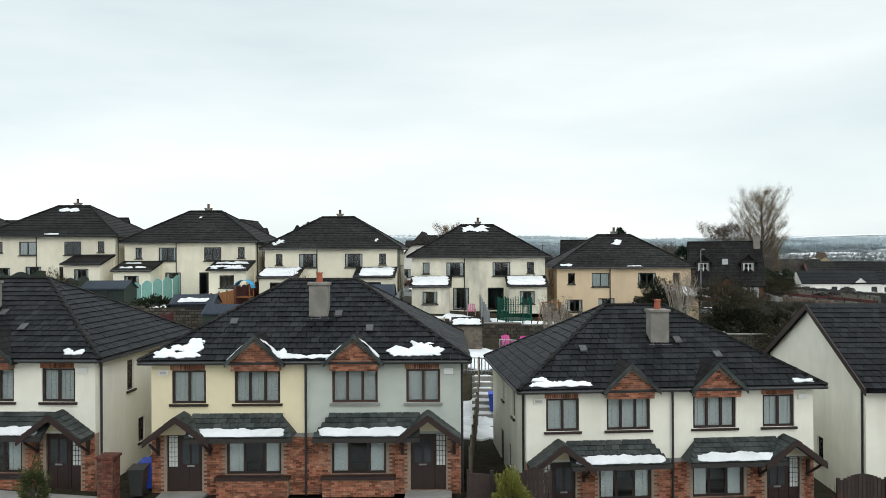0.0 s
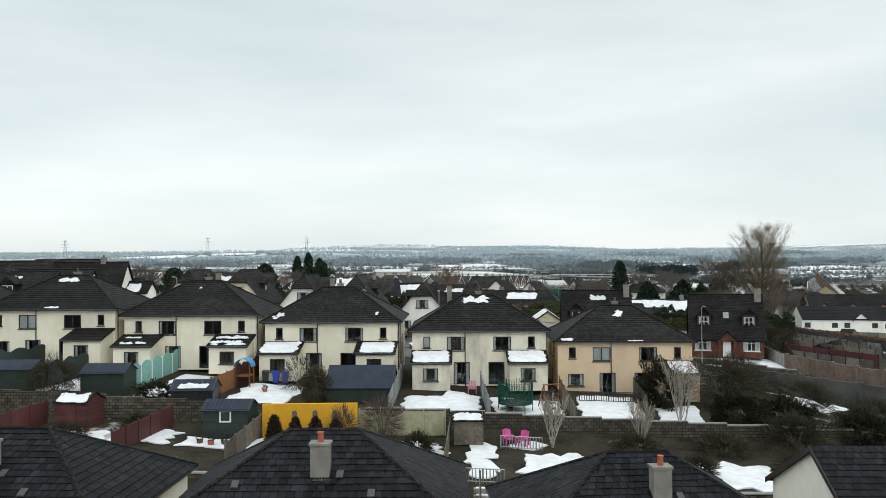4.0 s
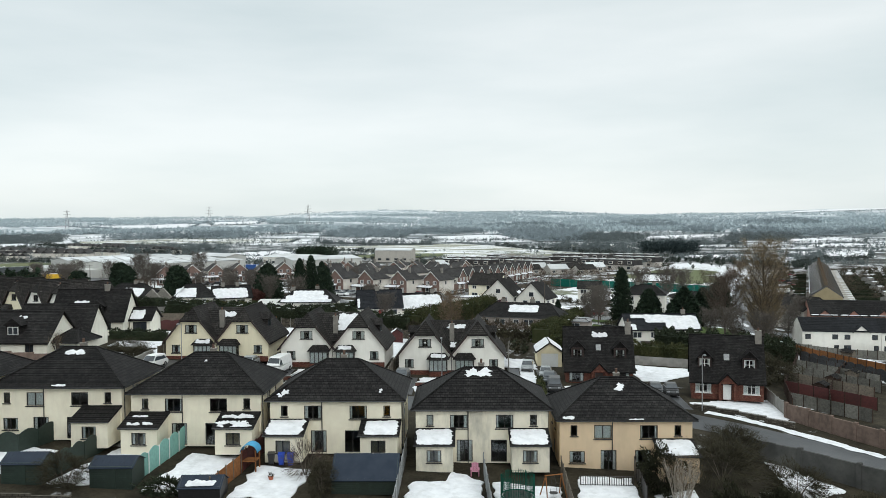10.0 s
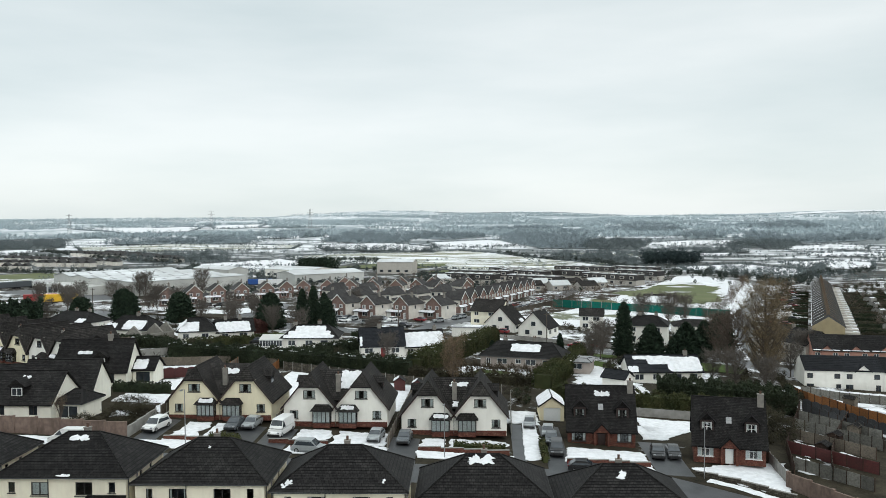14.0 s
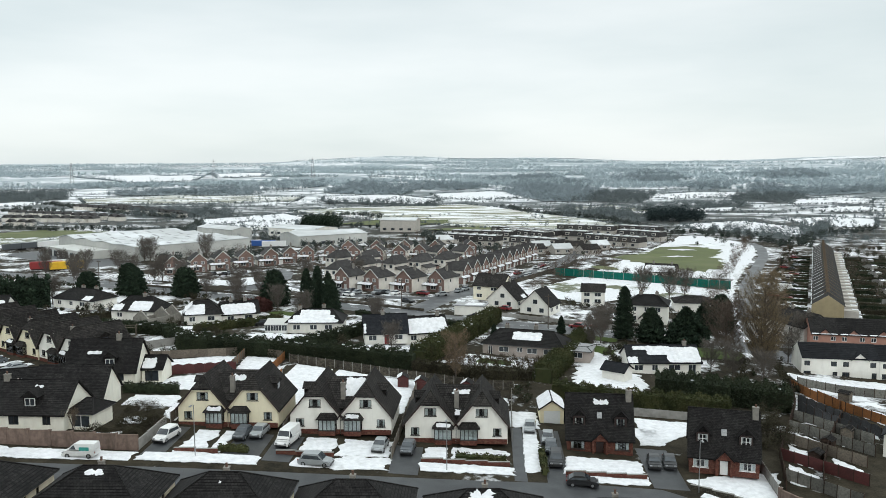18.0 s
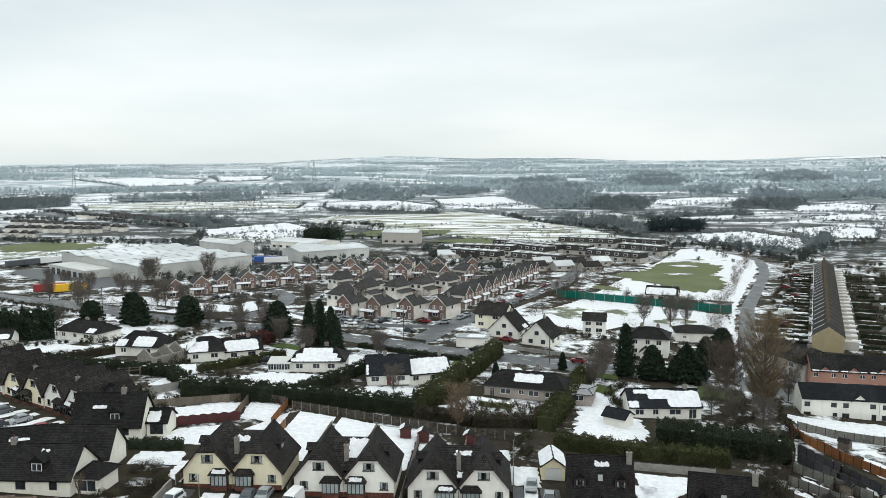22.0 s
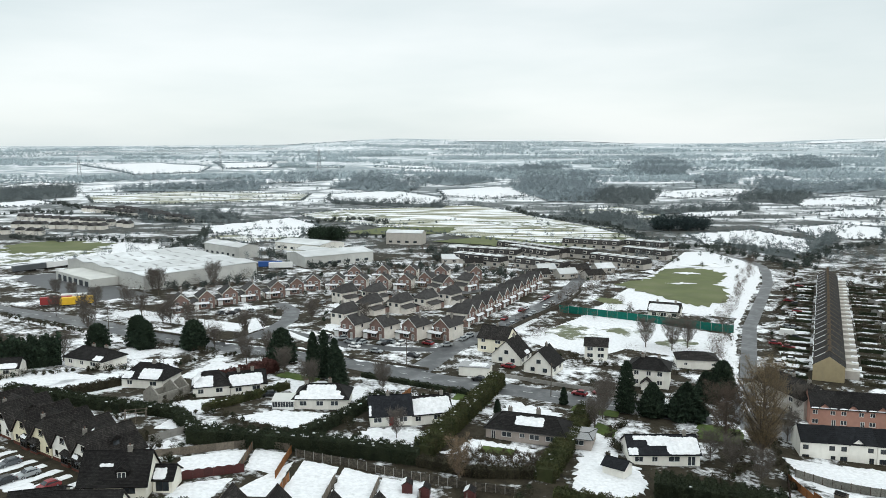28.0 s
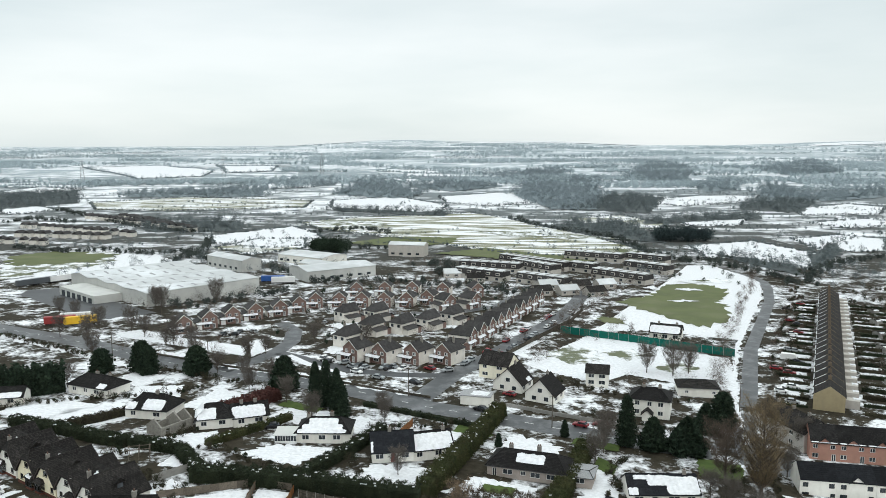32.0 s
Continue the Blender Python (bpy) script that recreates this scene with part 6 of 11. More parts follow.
def shed(label, m, w, d, h, walls, roof, rise=0.6, snow=None, win=False, ridged=True, category="shed", name="garden_shed", along="x"):
    s = thing(name, label, category, m)
    boards = Geo()
    n = max(4, int(h / 0.16))
    b = Geo()
    for k in range(n):
        za, zb = h * k / n, h * (k + 1) / n
        b.box(-w / 2 - 0.012, -0.012, za, w / 2 + 0.012, d + 0.012, zb - 0.02).box(-w / 2, 0, zb - 0.02, w / 2, d, zb)
    if along == "x":
        for x in (-w / 2, w / 2 - 0.03):
            b.prism([(x, 0, h), (x, d, h), (x, d / 2, h + rise)], (0.03, 0, 0))
        a, bb, c, e = (-w / 2 - 0.12, -0.15, h - 0.1), (w / 2 + 0.12, -0.15, h - 0.1), (w / 2 + 0.12, d / 2, h + rise), (-w / 2 - 0.12, d / 2, h + rise)
        a2, b2 = (-w / 2 - 0.12, d + 0.15, h - 0.1), (w / 2 + 0.12, d + 0.15, h - 0.1)
    else:
        for y in (0, d - 0.03):
            b.prism([(-w / 2, y, h), (w / 2, y, h), (0, y, h + rise)], (0, 0.03, 0))
        a, bb, c, e = (-w / 2 - 0.15, d + 0.12, h - 0.1), (-w / 2 - 0.15, -0.12, h - 0.1), (0, -0.12, h + rise), (0, d + 0.12, h + rise)
        a2, b2 = (w / 2 + 0.15, d + 0.12, h - 0.1), (w / 2 + 0.15, -0.12, h - 0.1)
    part("body", b, walls, s)
    r = Geo().prism([a, bb, c, e], (0, 0, -0.05)).prism([a2, b2, c, e], (0, 0, -0.05))
    if ridged:
        va, vb, vc, ve = map(Vector, (a, bb, c, e))
        for k in range(1, int((vb - va).length / 0.3)):
            f = k * 0.3 / (vb - va).length
            r.tube(va.lerp(vb, f), ve.lerp(vc, f), 0.03, None, 4)
    part("roof", r, roof, s)
    if win:
        wi = part("window", Geo().box(-0.4, -0.05, 1.1, 0.4, -0.012, 1.2).box(-0.4, -0.05, 1.8, 0.4, -0.012, 1.9).box(-0.4, -0.05, 1.2, -0.3, -0.012, 1.8).box(0.3, -0.05, 1.2, 0.4, -0.012, 1.8), WHITEFRAME, s, "small white-framed window")
        part("pane", Geo().box(-0.3, -0.03, 1.2, 0.3, -0.015, 1.8), FARGLASS, wi)
    else:
        part("door", Geo().box(-0.4, -0.05, 0.05, 0.4, -0.014, min(1.9, h - 0.05)), walls, s)
    if snow:
        slope_snow(s, a, bb, e, snow, int(w * 10), 0.07, 0.12, 0.03)
    return s


# ---------------------------------------------------------------- vehicles
def car(label, m, paint, kind="hatch", name="car"):
    c = thing(name, label, "car" if kind != "van" else "van", m)
    le, wd, ht = {"hatch": (4.1, 1.72, 1.48), "suv": (4.5, 1.82, 1.68), "saloon": (4.5, 1.76, 1.45), "van": (5.0, 1.95, 2.2), "small_van": (4.4, 1.8, 1.85)}[kind]
    van = kind in ("van", "small_van")
    belt = 0.95 if not van else 1.1
    lower = [(0.0, 0.32), (0.05, 0.62), (0.35, 0.78), (1.15, 0.92), (le - 0.25, belt), (le - 0.02, belt - 0.15), (le, 0.4), (le - 0.1, 0.28), (0.1, 0.25)]
    body = Geo().prism([(x - le / 2, -wd / 2 + 0.03, z) for x, z in lower], (0, wd - 0.06, 0)).box(-le / 2 + 0.4, -wd / 2, 0.4, le / 2 - 0.35, wd / 2, belt - 0.12)
    b = part("body", body, paint, c)
    if van:
        top = [(0.75, belt), (1.45, ht - 0.12), (1.75, ht), (le - 0.12, ht), (le - 0.02, belt)]
        rear_glass = 2.2
    else:
        top = [(1.0, belt - 0.06), (1.75, ht - 0.05), (2.1, ht), (le - 1.0 if kind != "suv" else le - 0.6, ht - 0.02), (le - 0.35 if kind != "saloon" else le - 0.8, belt)]
        rear_glass = le - 0.5
    ins = 0.13
    g = Geo()
    n = len(top)
    for sg in (-1, 1):
        g.v += [(x - le / 2, sg * (wd / 2 - 0.05 - (ins if z > belt + 0.1 else 0)), z) for x, z in top]
    g.f = [tuple(range(n)), tuple(range(2 * n - 1, n - 1, -1))] + [(k, k + n, (k + 1) % n + n, (k + 1) % n) for k in range(n)]
    part("cabin", g, paint, c)
    gl = Geo()
    x0, x1 = top[0][0], top[1][0]
    yo = wd / 2 - 0.1
    gl.face([(x0 + 0.08 - le / 2, -yo, belt + 0.04), (x0 + 0.08 - le / 2, yo, belt + 0.04), (x1 - 0.03 - le / 2, yo - ins, top[1][1] - 0.03), (x1 - 0.03 - le / 2, -yo + ins, top[1][1] - 0.03)])
    gl.v = [(x - 0.02, y, z + 0.02) for x, y, z in gl.v]
    part("windscreen", gl, FARGLASS, c)
    for sg in (-1, 1):
        sw = Geo()
        xe = (rear_glass if not van else 1.95)
        q = [(x0 + 0.25, belt + 0.06), (x1 + 0.1, ht - 0.16), (xe - 0.35, ht - 0.16), (xe, belt + 0.06)]
        sw.prism([(x - le / 2, sg * (wd / 2 - 0.045 - (ins if z > belt + 0.1 else 0.0)), z) for x, z in q], (0, sg * 0.015, 0))
        part("side_window", sw, FARGLASS, c)
    if not van:
        part("rear_window", Geo().face([(top[3][0] + 0.06 - le / 2, -yo + ins, ht - 0.08), (top[3][0] + 0.06 - le / 2, yo - ins, ht - 0.08), (top[4][0] - le / 2 + 0.02, yo, belt + 0.1), (top[4][0] - le / 2 + 0.02, -yo, belt + 0.1)]), FARGLASS, c)
    for sg in (-1, 1):
        part("headlight", Geo().box(-le / 2 - 0.01, sg * (wd / 2 - 0.3) - 0.16, 0.6, -le / 2 + 0.25, sg * (wd / 2 - 0.3) + 0.16, 0.74), STEEL, c)
        part("tail_light", Geo().box(le / 2 - 0.12, sg * (wd / 2 - 0.14) - 0.08, 0.68, le / 2 + 0.01, sg * (wd / 2 - 0.14) + 0.08, 0.9), surf("red_lens", (0.25, 0.01, 0.01), (0.2, 0.01, 0.01), 5, 0.2, 0), c)
        for x in (-le / 2 + 0.78, le / 2 - 0.8):
            y = sg * (wd / 2 - 0.08)
            ty = part("wheel", Geo().tube((x, y - 0.1, 0.31), (x, y + 0.1, 0.31), 0.31, None, 14), RUBBER, c)
            part("rim", Geo().tube((x, y - 0.105, 0.31), (x, y + 0.105, 0.31), 0.2, None, 10), STEEL, ty)
    part("bumper", Geo().box(-le / 2 - 0.03, -wd / 2 + 0.1, 0.28, -le / 2 + 0.1, wd / 2 - 0.1, 0.5), BLACK, c)
    return c


def paint(name, c):
    return surf("car_paint_" + name, c, tuple(v * 0.92 for v in c), 2, 0.3, 0, stain=tuple(v * 0.7 + 0.02 for v in c), stain_scale=1.5, stain_amt=0.3)


SILVER, WHITEP, BLACKP, BLUEP, REDP, GREYP = (paint("silver", (0.32, 0.34, 0.35)), paint("white", (0.72, 0.72, 0.71)), paint("black", (0.02, 0.021, 0.023)),
                                              paint("blue", (0.05, 0.09, 0.18)), paint("red", (0.22, 0.02, 0.025)), paint("grey", (0.09, 0.1, 0.11)))


def parked(label, x, y, rz, col, kind):
    return car(label, turn(x, y, ground(x, y) + 0.04, rz), col, kind)


# ---------------------------------------------------------------- streets
strip("road", [(-140, 78), (-100, 84), (-61, 89), (-40, 91), (0, 94), (12, 95.3), (22, 95.5), (30, 90), (38, 82), (48, 72), (66, 58)], 6.5, ASPHALT, "wet dark asphalt street between the rows", 0.03)
for k, pl in enumerate([[(-78, 92.2), (-62, 93.4), (-46.5, 95.2), (-46.5, 97.9), (-62, 96.7), (-78, 95.6)], [(-45.6, 95.6), (-36, 96.4), (-29.8, 96.9), (-29.8, 99.2), (-41, 98.7), (-45, 98.2)], [(-25.4, 97.3), (-20, 97.4), (-13, 98.2), (-13, 101.2), (-20, 100.6), (-25.4, 100)],
                        [(-8.6, 98.8), (-2, 99.2), (4, 99.6), (4, 102), (-8.6, 101.6)], [(11.4, 99.2), (21.5, 99.4), (21.6, 101.4), (11.4, 101)]]):
    drape("snow_verge", pl, SNOW, "trampled snow on the verge", 0.07, 0.7, seed=540 + k)
drape("snow_lawn", [(27.5, 102.1), (33.7, 105.6), (40.4, 106.8), (37.0, 95.8), (32.7, 97.9), (27.7, 99.9)], SNOW, "broken snow over rubble before the brick house", 0.12, 0.9, seed=560)
strip("snow_verge", [(27.9, 98.0), (30.7, 96.1), (35.1, 91.8), (38.6, 86.7), (41.5, 81.9)], 1.6, SNOW, "snow along the pavement edge", 0.08, "stuff", "snow", step=0.6, rag=0.5)
drape("snow_lawn", [(27.7, 78.8), (29.9, 73.7), (32.0, 69.5), (27.7, 67.1), (26.7, 68.8), (27.5, 75.0)], SNOW, "smooth snow on the lawn under the road wall", 0.1, 0.5, seed=561)
strip("main_road", [(-420, 425), (-215.9, 309), (-161, 283), (-111, 253), (-84, 241), (-42, 227), (-19, 215), (10.5, 205), (27.2, 198), (45, 193), (63, 190), (100, 178)], 10.5, ROADFAR, "wide wet main road with slush", 0.05, step=8)
strip("side_road", [(63, 190), (72, 221), (79.6, 241), (97.7, 297.4), (120, 352), (137, 394), (149, 432), (153.5, 452), (153, 466), (147, 484), (138, 510)], 5.0, ROADFAR, "narrow wet side road with slush", 0.06, step=8)
strip("estate_road", [(-88, 243), (-81, 256), (-77, 268), (-76, 286), (-80, 306), (-90, 322)], 6.5, ROADFAR, "curving estate road", 0.05, step=6)
strip("estate_road", [(-21, 222), (-12, 251), (-4, 267), (7.2, 294), (20.9, 326), (33, 357.6), (41, 386), (48.8, 418)], 7.5, ROADFAR, "estate road lined with cars", 0.05, step=6)
strip("estate_road", [(-72, 330), (-56, 345), (-36, 350), (-18, 352), (2, 372), (12, 400)], 5.5, ROADFAR, "inner estate road", 0.05, step=6)
strip("service_road", [(-76, 268), (-60, 257), (-46, 248.6), (-31, 246), (-16.6, 247.3), (-11, 253)], 5.5, ASPHALT, "service road before the brick houses", 0.05, step=4)
strip("verge", [(-120, 267), (-88, 249), (-45, 234.5), (-22, 225)], 3.0, SNOW, "snowy grass verge beside the main road", 0.08, "stuff", "snow", step=1.5, rag=1.2)
strip("verge", [(-420, 417), (-215, 300), (-165, 273), (-115, 244)], 3.0, SNOW, "snowy verge beside the main road", 0.08, "stuff", "snow", step=1.5, rag=1.2)
strip("snow_verge", [(66.5, 200), (74.2, 238), (92, 297), (115, 355), (134, 400), (147, 440)], 1.6, SNOW, "snow bank beside the side road", 0.1, "stuff", "snow", step=2, rag=1.2)
for k in range(34):
    # dashes along the middle of the main road
    f = k / 33
    xx = -200 + 230 * f
    yy = np.interp(xx, [-215.9, -161, -111, -84, -42, -19, 10.5, 27.2, 45], [309, 283, 253, 241, 227, 215, 205, 198, 193])
    y2 = np.interp(xx + 2.4, [-215.9, -161, -111, -84, -42, -19, 10.5, 27.2, 45], [309, 283, 253, 241, 227, 215, 205, 198, 193])
    strip("lane_mark", [(xx, yy), (xx + 2.4, y2)], 0.22, WHITEFRAME, "faded white lane mark", 0.09, "structure", "marking")

# ---------------------------------------------------------------- gardens of the near row
drape("pavement", [(-30, 20.5), (26, 20.5), (26, 27.5), (-30, 27.5)], CONCRETE, "damp concrete front drives", 0.02, 0.0, "drive", "structure", cell=3, thick=0.0)
strip("street_front", [(-80, 14), (60, 14)], 8, ASPHALT, "wet asphalt street", 0.03)
for k, (x0, y0, x1, y1) in enumerate([(-30, 47.2, -24, 52.6), (-24.6, 50.5, -20.5, 53.6), (-19.6, 50.3, -15.2, 52.4), (-14.8, 50.5, -8.4, 53.4), (-7.6, 50, -2.6, 54.2), (-0.5, 47.5, 1.2, 55),
                                      (-13.3, 38.5, -10.6, 45), (-2.0, 38.5, 1.4, 44.5), (14.5, 48, 19, 53), (2.0, 54, 4.2, 55.6), (-24, 40, -16, 44), (3, 47, 8, 53)]):
    drape("snow_lawn", [(x0, y0), (x1, y0), (x1, y1), (x0, y1)], SNOW, "patch of lying snow in a back garden", 0.05, 0.95, seed=k)
wall_run("tall weathered grey block wall between the gardens", [(-46, 56.2), (-14.9, 56.2)], 1.45, 0.22, BLOCK, None, 9, base=1.2)
wall_run("weathered block wall between the gardens", [(-8.4, 57.2), (-2.2, 57.6), (6, 57.6), (15, 57.8), (27, 58)], 0.95, 0.22, BLOCK, CONCRETE, 9, base=1.4)
wall_run("low grey retaining wall of a garden terrace", [(-24, 45.4), (-14, 45.4), (-3, 45.6)], 0.25, 0.3, BLOCK, CONCRETE, base=2.2)
wall_run("grey block retaining wall", [(4, 45.8), (14, 46), (27, 46.3)], 0.3, 0.3, BLOCK, CONCRETE, base=2.2)
yw = thing("painted_garden_wall", "bright ochre yellow garden wall with small dark niches", "wall", turn(-14.75, 53.5, 1.85, 5))
part("wall_panel", Geo().box(0, 0, -0.3, 6.5, 0.25, 2.35), YELLOWPAINT, yw)
for x in (2.2, 3.6, 4.95):
    ni = Geo().box(x - 0.17, -0.03, 1.2, x + 0.17, -0.002, 1.7)
    nn = 8
    ni.prism([(x - 0.17, -0.03, 1.7)] + [(x - 0.17 * math.cos(math.pi * k / nn), -0.03, 1.7 + 0.2 * math.sin(math.pi * k / nn)) for k in range(1, nn)] + [(x + 0.17, -0.03, 1.7)], (0, 0.028, 0))
    part("niche", ni, surf("iron_niche", (0.06, 0.05, 0.05), (0.2, 0.15, 0.12), 12, 0.7, 0.2), yw, "small arched iron wall ornament")
for k, x in enumerate((-13.6, -12.2, -10.85, -9.5)):
    conifer("brown clipped cone-shaped shrub before the yellow wall", turn(x, 52.3 + 0.1 * k, ground(x, 52.4), 0), 1.75 - 0.08 * (k % 2), 0.55, 60 + k, surf("brown_topiary", (0.05, 0.032, 0.022), (0.035, 0.024, 0.018), 4, 0.95, 0, rand=0.4), 1500, 0.55)
pf = fence("pale concrete panel fence with trellis pieces", [(-8.4, 55.6), (-2.3, 56.2)], 1.75, surf("pale_moss_fence", (0.42, 0.40, 0.26), (0.34, 0.33, 0.22), 3, 0.9, 0.2, stain=(0.2, 0.2, 0.13), stain_scale=1, stain_amt=0.6, streak=3), 1.5)
for x in (-5.9, -4.2, -3.0):
    tr = Geo()
    for q in range(5):
        tr.box(x + q * 0.12 - 0.012, -0.05, 0.15, x + q * 0.12 + 0.012, -0.03, 1.6, turn(0, 55.85 + (x + 8.4) * 0.1 - 0.1, ground(x, 56), 0))
    for q in range(10):
        tr.box(x - 0.02, -0.055, 0.2 + q * 0.15, x + 0.5, -0.035, 0.22 + q * 0.15, turn(0, 55.85 + (x + 8.4) * 0.1 - 0.1, ground(x, 56), 0))
    part("trellis", tr, FENCEWOOD, pf, "brown square trellis")
shed("dark green timber shed with navy ribbed roof and white window", turn(-17.1, 52.8, 2.0, 2), 3.1, 2.4, 2.0, GREENWOOD, SHEETMETAL, 0.5, win=True)
shed("dark red timber shed with a snow-covered roof", turn(-28.0, 53.0, 2.55, -8), 2.4, 2.0, 1.9, REDWOOD, TILE2, 0.55, [(0.15, 2.45, 0.05, 1.05)])
shed("dark green shed with ribbed navy roof", turn(-29.6, 60.8, 3.45, 3), 3.4, 2.6, 1.9, GREENWOOD, SHEETMETAL, 0.55)
shed("dark green shed with ribbed navy roof", turn(-36.9, 60.6, 3.85, 3), 3.2, 2.6, 1.8, GREENWOOD, SHEETMETAL, 0.55)
shed("low black shed with snow on its lid", turn(-21.9, 59.4, 3.0, 4), 3.2, 2.4, 1.25, BLACK, SHEETMETAL, 0.6, [(0.6, 2.9, 0.25, 0.9)])
shed("large garden building with a plain navy sheet roof", turn(-9.45, 62.6, 2.65, 2), 5.3, 4.6, 1.3, GREENWOOD, SHEETMETAL, 1.45, ridged=False)
shed("small grey shed with snow on the roof", turn(-0.6, 54.2, 1.35, 2), 2.0, 1.7, 1.75, FENCEWOOD, TILE2, 0.4, [(0.1, 2.0, 0.05, 0.85)])
fence("pale teal panel fence with arched tops", [(-28.2, 62.6), (-27.4, 71.6)], 1.7, TEALWOOD, 1.8, 0.35, WHITEFRAME)
fence("dark green arched panel fence", [(-35.2, 63), (-33.7, 71.4)], 1.6, GREENWOOD, 1.8, 0.35)
fence("dark green arched panel fence", [(-46, 66.5), (-41.0, 67.0), (-39.5, 71)], 1.6, GREENWOOD, 1.8, 0.35)
fence("rust orange timber fence", [(-21.3, 60.2), (-20.5, 65.5)], 1.6, ORANGEWOOD, 1.5, 0.0, FENCEWOOD)
fence("dark red timber fence", [(-20.5, 65.5), (-20.0, 71.2)], 1.6, REDWOOD, 1.5, 0.25)
fence("grey timber fence between two yards", [(-6.6, 58.5), (-6.9, 72)], 1.7, surf("grey_fence", (0.26, 0.27, 0.27), (0.2, 0.21, 0.21), 3, 0.9, 0.2, rand=0.2), 1.8)
fence("grey timber fence between two yards", [(0.95, 58.5), (0.25, 69.2)], 1.7, MATS["grey_fence"], 1.8)
fence("weathered brown timber panel fence", [(7.3, 58.5), (7.2, 70)], 1.5, FENCEWOOD, 1.8)
fence("dark stained timber panel fence", [(13.6, 64), (13.9, 71)], 1.5, DARKFRAME, 1.5)
fence("dark red garden fence", [(-31, 49), (-30.2, 54)], 1.6, REDWOOD, 1.6)
fence("dark red garden fence", [(-22.4, 47.5), (-21.6, 55)], 1.5, REDWOOD, 1.6)
fence("grey timber garden fence", [(-15.0, 46.5), (-14.9, 55.8)], 1.5, FENCEWOOD, 1.8)
fence("weathered brown timber panel fence", [(-1.9, 40), (-1.9, 55)], 1.5, FENCEWOOD, 1.8)
fence("weathered timber side fence", [(-0.1, 30.5), (0.2, 45)], 1.7, FENCEWOOD, 1.8)
fence("dark red timber panel fence", [(13.5, 44.5), (24, 45)], 1.5, REDWOOD, 1.6)
for k, (pl, h) in enumerate([([(-35, 61), (-29, 61.4), (-29.4, 69.5), (-33, 69.5)], 0), ([(-27.2, 60.5), (-22, 61), (-21.8, 69), (-26.2, 69.5)], 0), ([(-20, 60.5), (-15.2, 60.8), (-14.8, 67), (-19.5, 67.5)], 0),
                              ([(-6.1, 59.3), (0.5, 59.4), (0.0, 67), (-2.5, 69), (-3, 66.4), (-6, 65.8)], 0), ([(1.4, 59.3), (6.8, 59.5), (6.8, 66.5), (1.0, 66.8)], 0), ([(7.8, 59.5), (13.2, 60), (13.3, 69.5), (8.6, 69.6)], 0),
                              ([(14.2, 60), (17.5, 60.5), (18.5, 68), (14.6, 66)], 0), ([(-43, 61), (-37.5, 63), (-38, 68), (-43, 69)], 0)]):
    drape("snow_lawn", pl, SNOW, "white snow lying on a back garden lawn", 0.05, 0.4, seed=20 + k)
BLUEBIN = surf("blue_plastic", (0.015, 0.06, 0.42), (0.012, 0.05, 0.36), 3, 0.5, 0.05)


def wheelie_bin(label, x, y, z, rz, col):
    b = thing("wheelie_bin", label, "bin", turn(x, y, z, rz), "wheelie bins")
    g = Geo()
    g.v = [(-0.2, -0.22, 0.08), (0.2, -0.22, 0.08), (0.2, 0.22, 0.08), (-0.2, 0.22, 0.08), (-0.28, -0.3, 1.0), (0.28, -0.3, 1.0), (0.28, 0.3, 1.0), (-0.28, 0.3, 1.0)]
    g.f = [(3, 2, 1, 0), (4, 5, 6, 7), (0, 1, 5, 4), (1, 2, 6, 5), (2, 3, 7, 6), (3, 0, 4, 7)]
    part("body", g, col, b)
    part("lid", Geo().prism([(-0.3, -0.33, 1.0), (0.3, -0.33, 1.0), (0.3, 0.33, 1.06), (-0.3, 0.33, 1.06)], (0, 0, 0.05)), col, b)
    part("handle", Geo().tube((-0.25, 0.36, 1.0), (0.25, 0.36, 1.0), 0.025), BLACK, b)
    for sg in (-1, 1):
        part("wheel", Geo().tube((sg * 0.2, 0.24, 0.1), (sg * 0.27, 0.24, 0.1), 0.1, None, 10), RUBBER, b)


for x, y, col, lb in ((-17.6, 67.9, BLUEBIN, "blue wheelie bin beside the kitchen wall"), (-16.8, 68.0, BLUEBIN, "blue wheelie bin beside the kitchen wall"), (-18.5, 67.9, BLACK, "dark brown wheelie bin beside the kitchen wall"),
                      (-21.0, 68.8, BLUEBIN, "blue wheelie bin by the back door"), (-12.0, 27.7, BLACK, "black wheelie bin in the side passage"), (-12.0, 28.6, BLUEBIN, "blue wheelie bin in the side passage"), (1.0, 43.5, BLUEBIN, "blue wheelie bin in the side passage")):
    wheelie_bin(lb, x, y, ground(x, y) + 0.02, 5, col)


def side_gate(label, x, y, w, h, rz, arch=0.25):
    """A boarded gate between two houses, curved along its top, hung between posts."""
    t = thing("side_gate", label, "gate", turn(x, y, ground(x, y), rz))
    n = int(w / 0.14)
    for k in range(n):
        xa = -w / 2 + w * k / n
        u = (k + 0.5) / n
        part("board", Geo().box(xa, 0, 0.06, xa + w / n - 0.012, 0.03, h + arch * math.sin(math.pi * u)), GATEWOOD, t)
    for z in (0.35, h - 0.2):
        part("rail", Geo().box(-w / 2, 0.03, z, w / 2, 0.07, z + 0.1), GATEWOOD, t)
    for sg in (-1, 1):
        part("post", Geo().box(sg * (w / 2 + 0.06) - 0.05, -0.03, 0, sg * (w / 2 + 0.06) + 0.05, 0.08, h + 0.1), GATEWOOD, t)


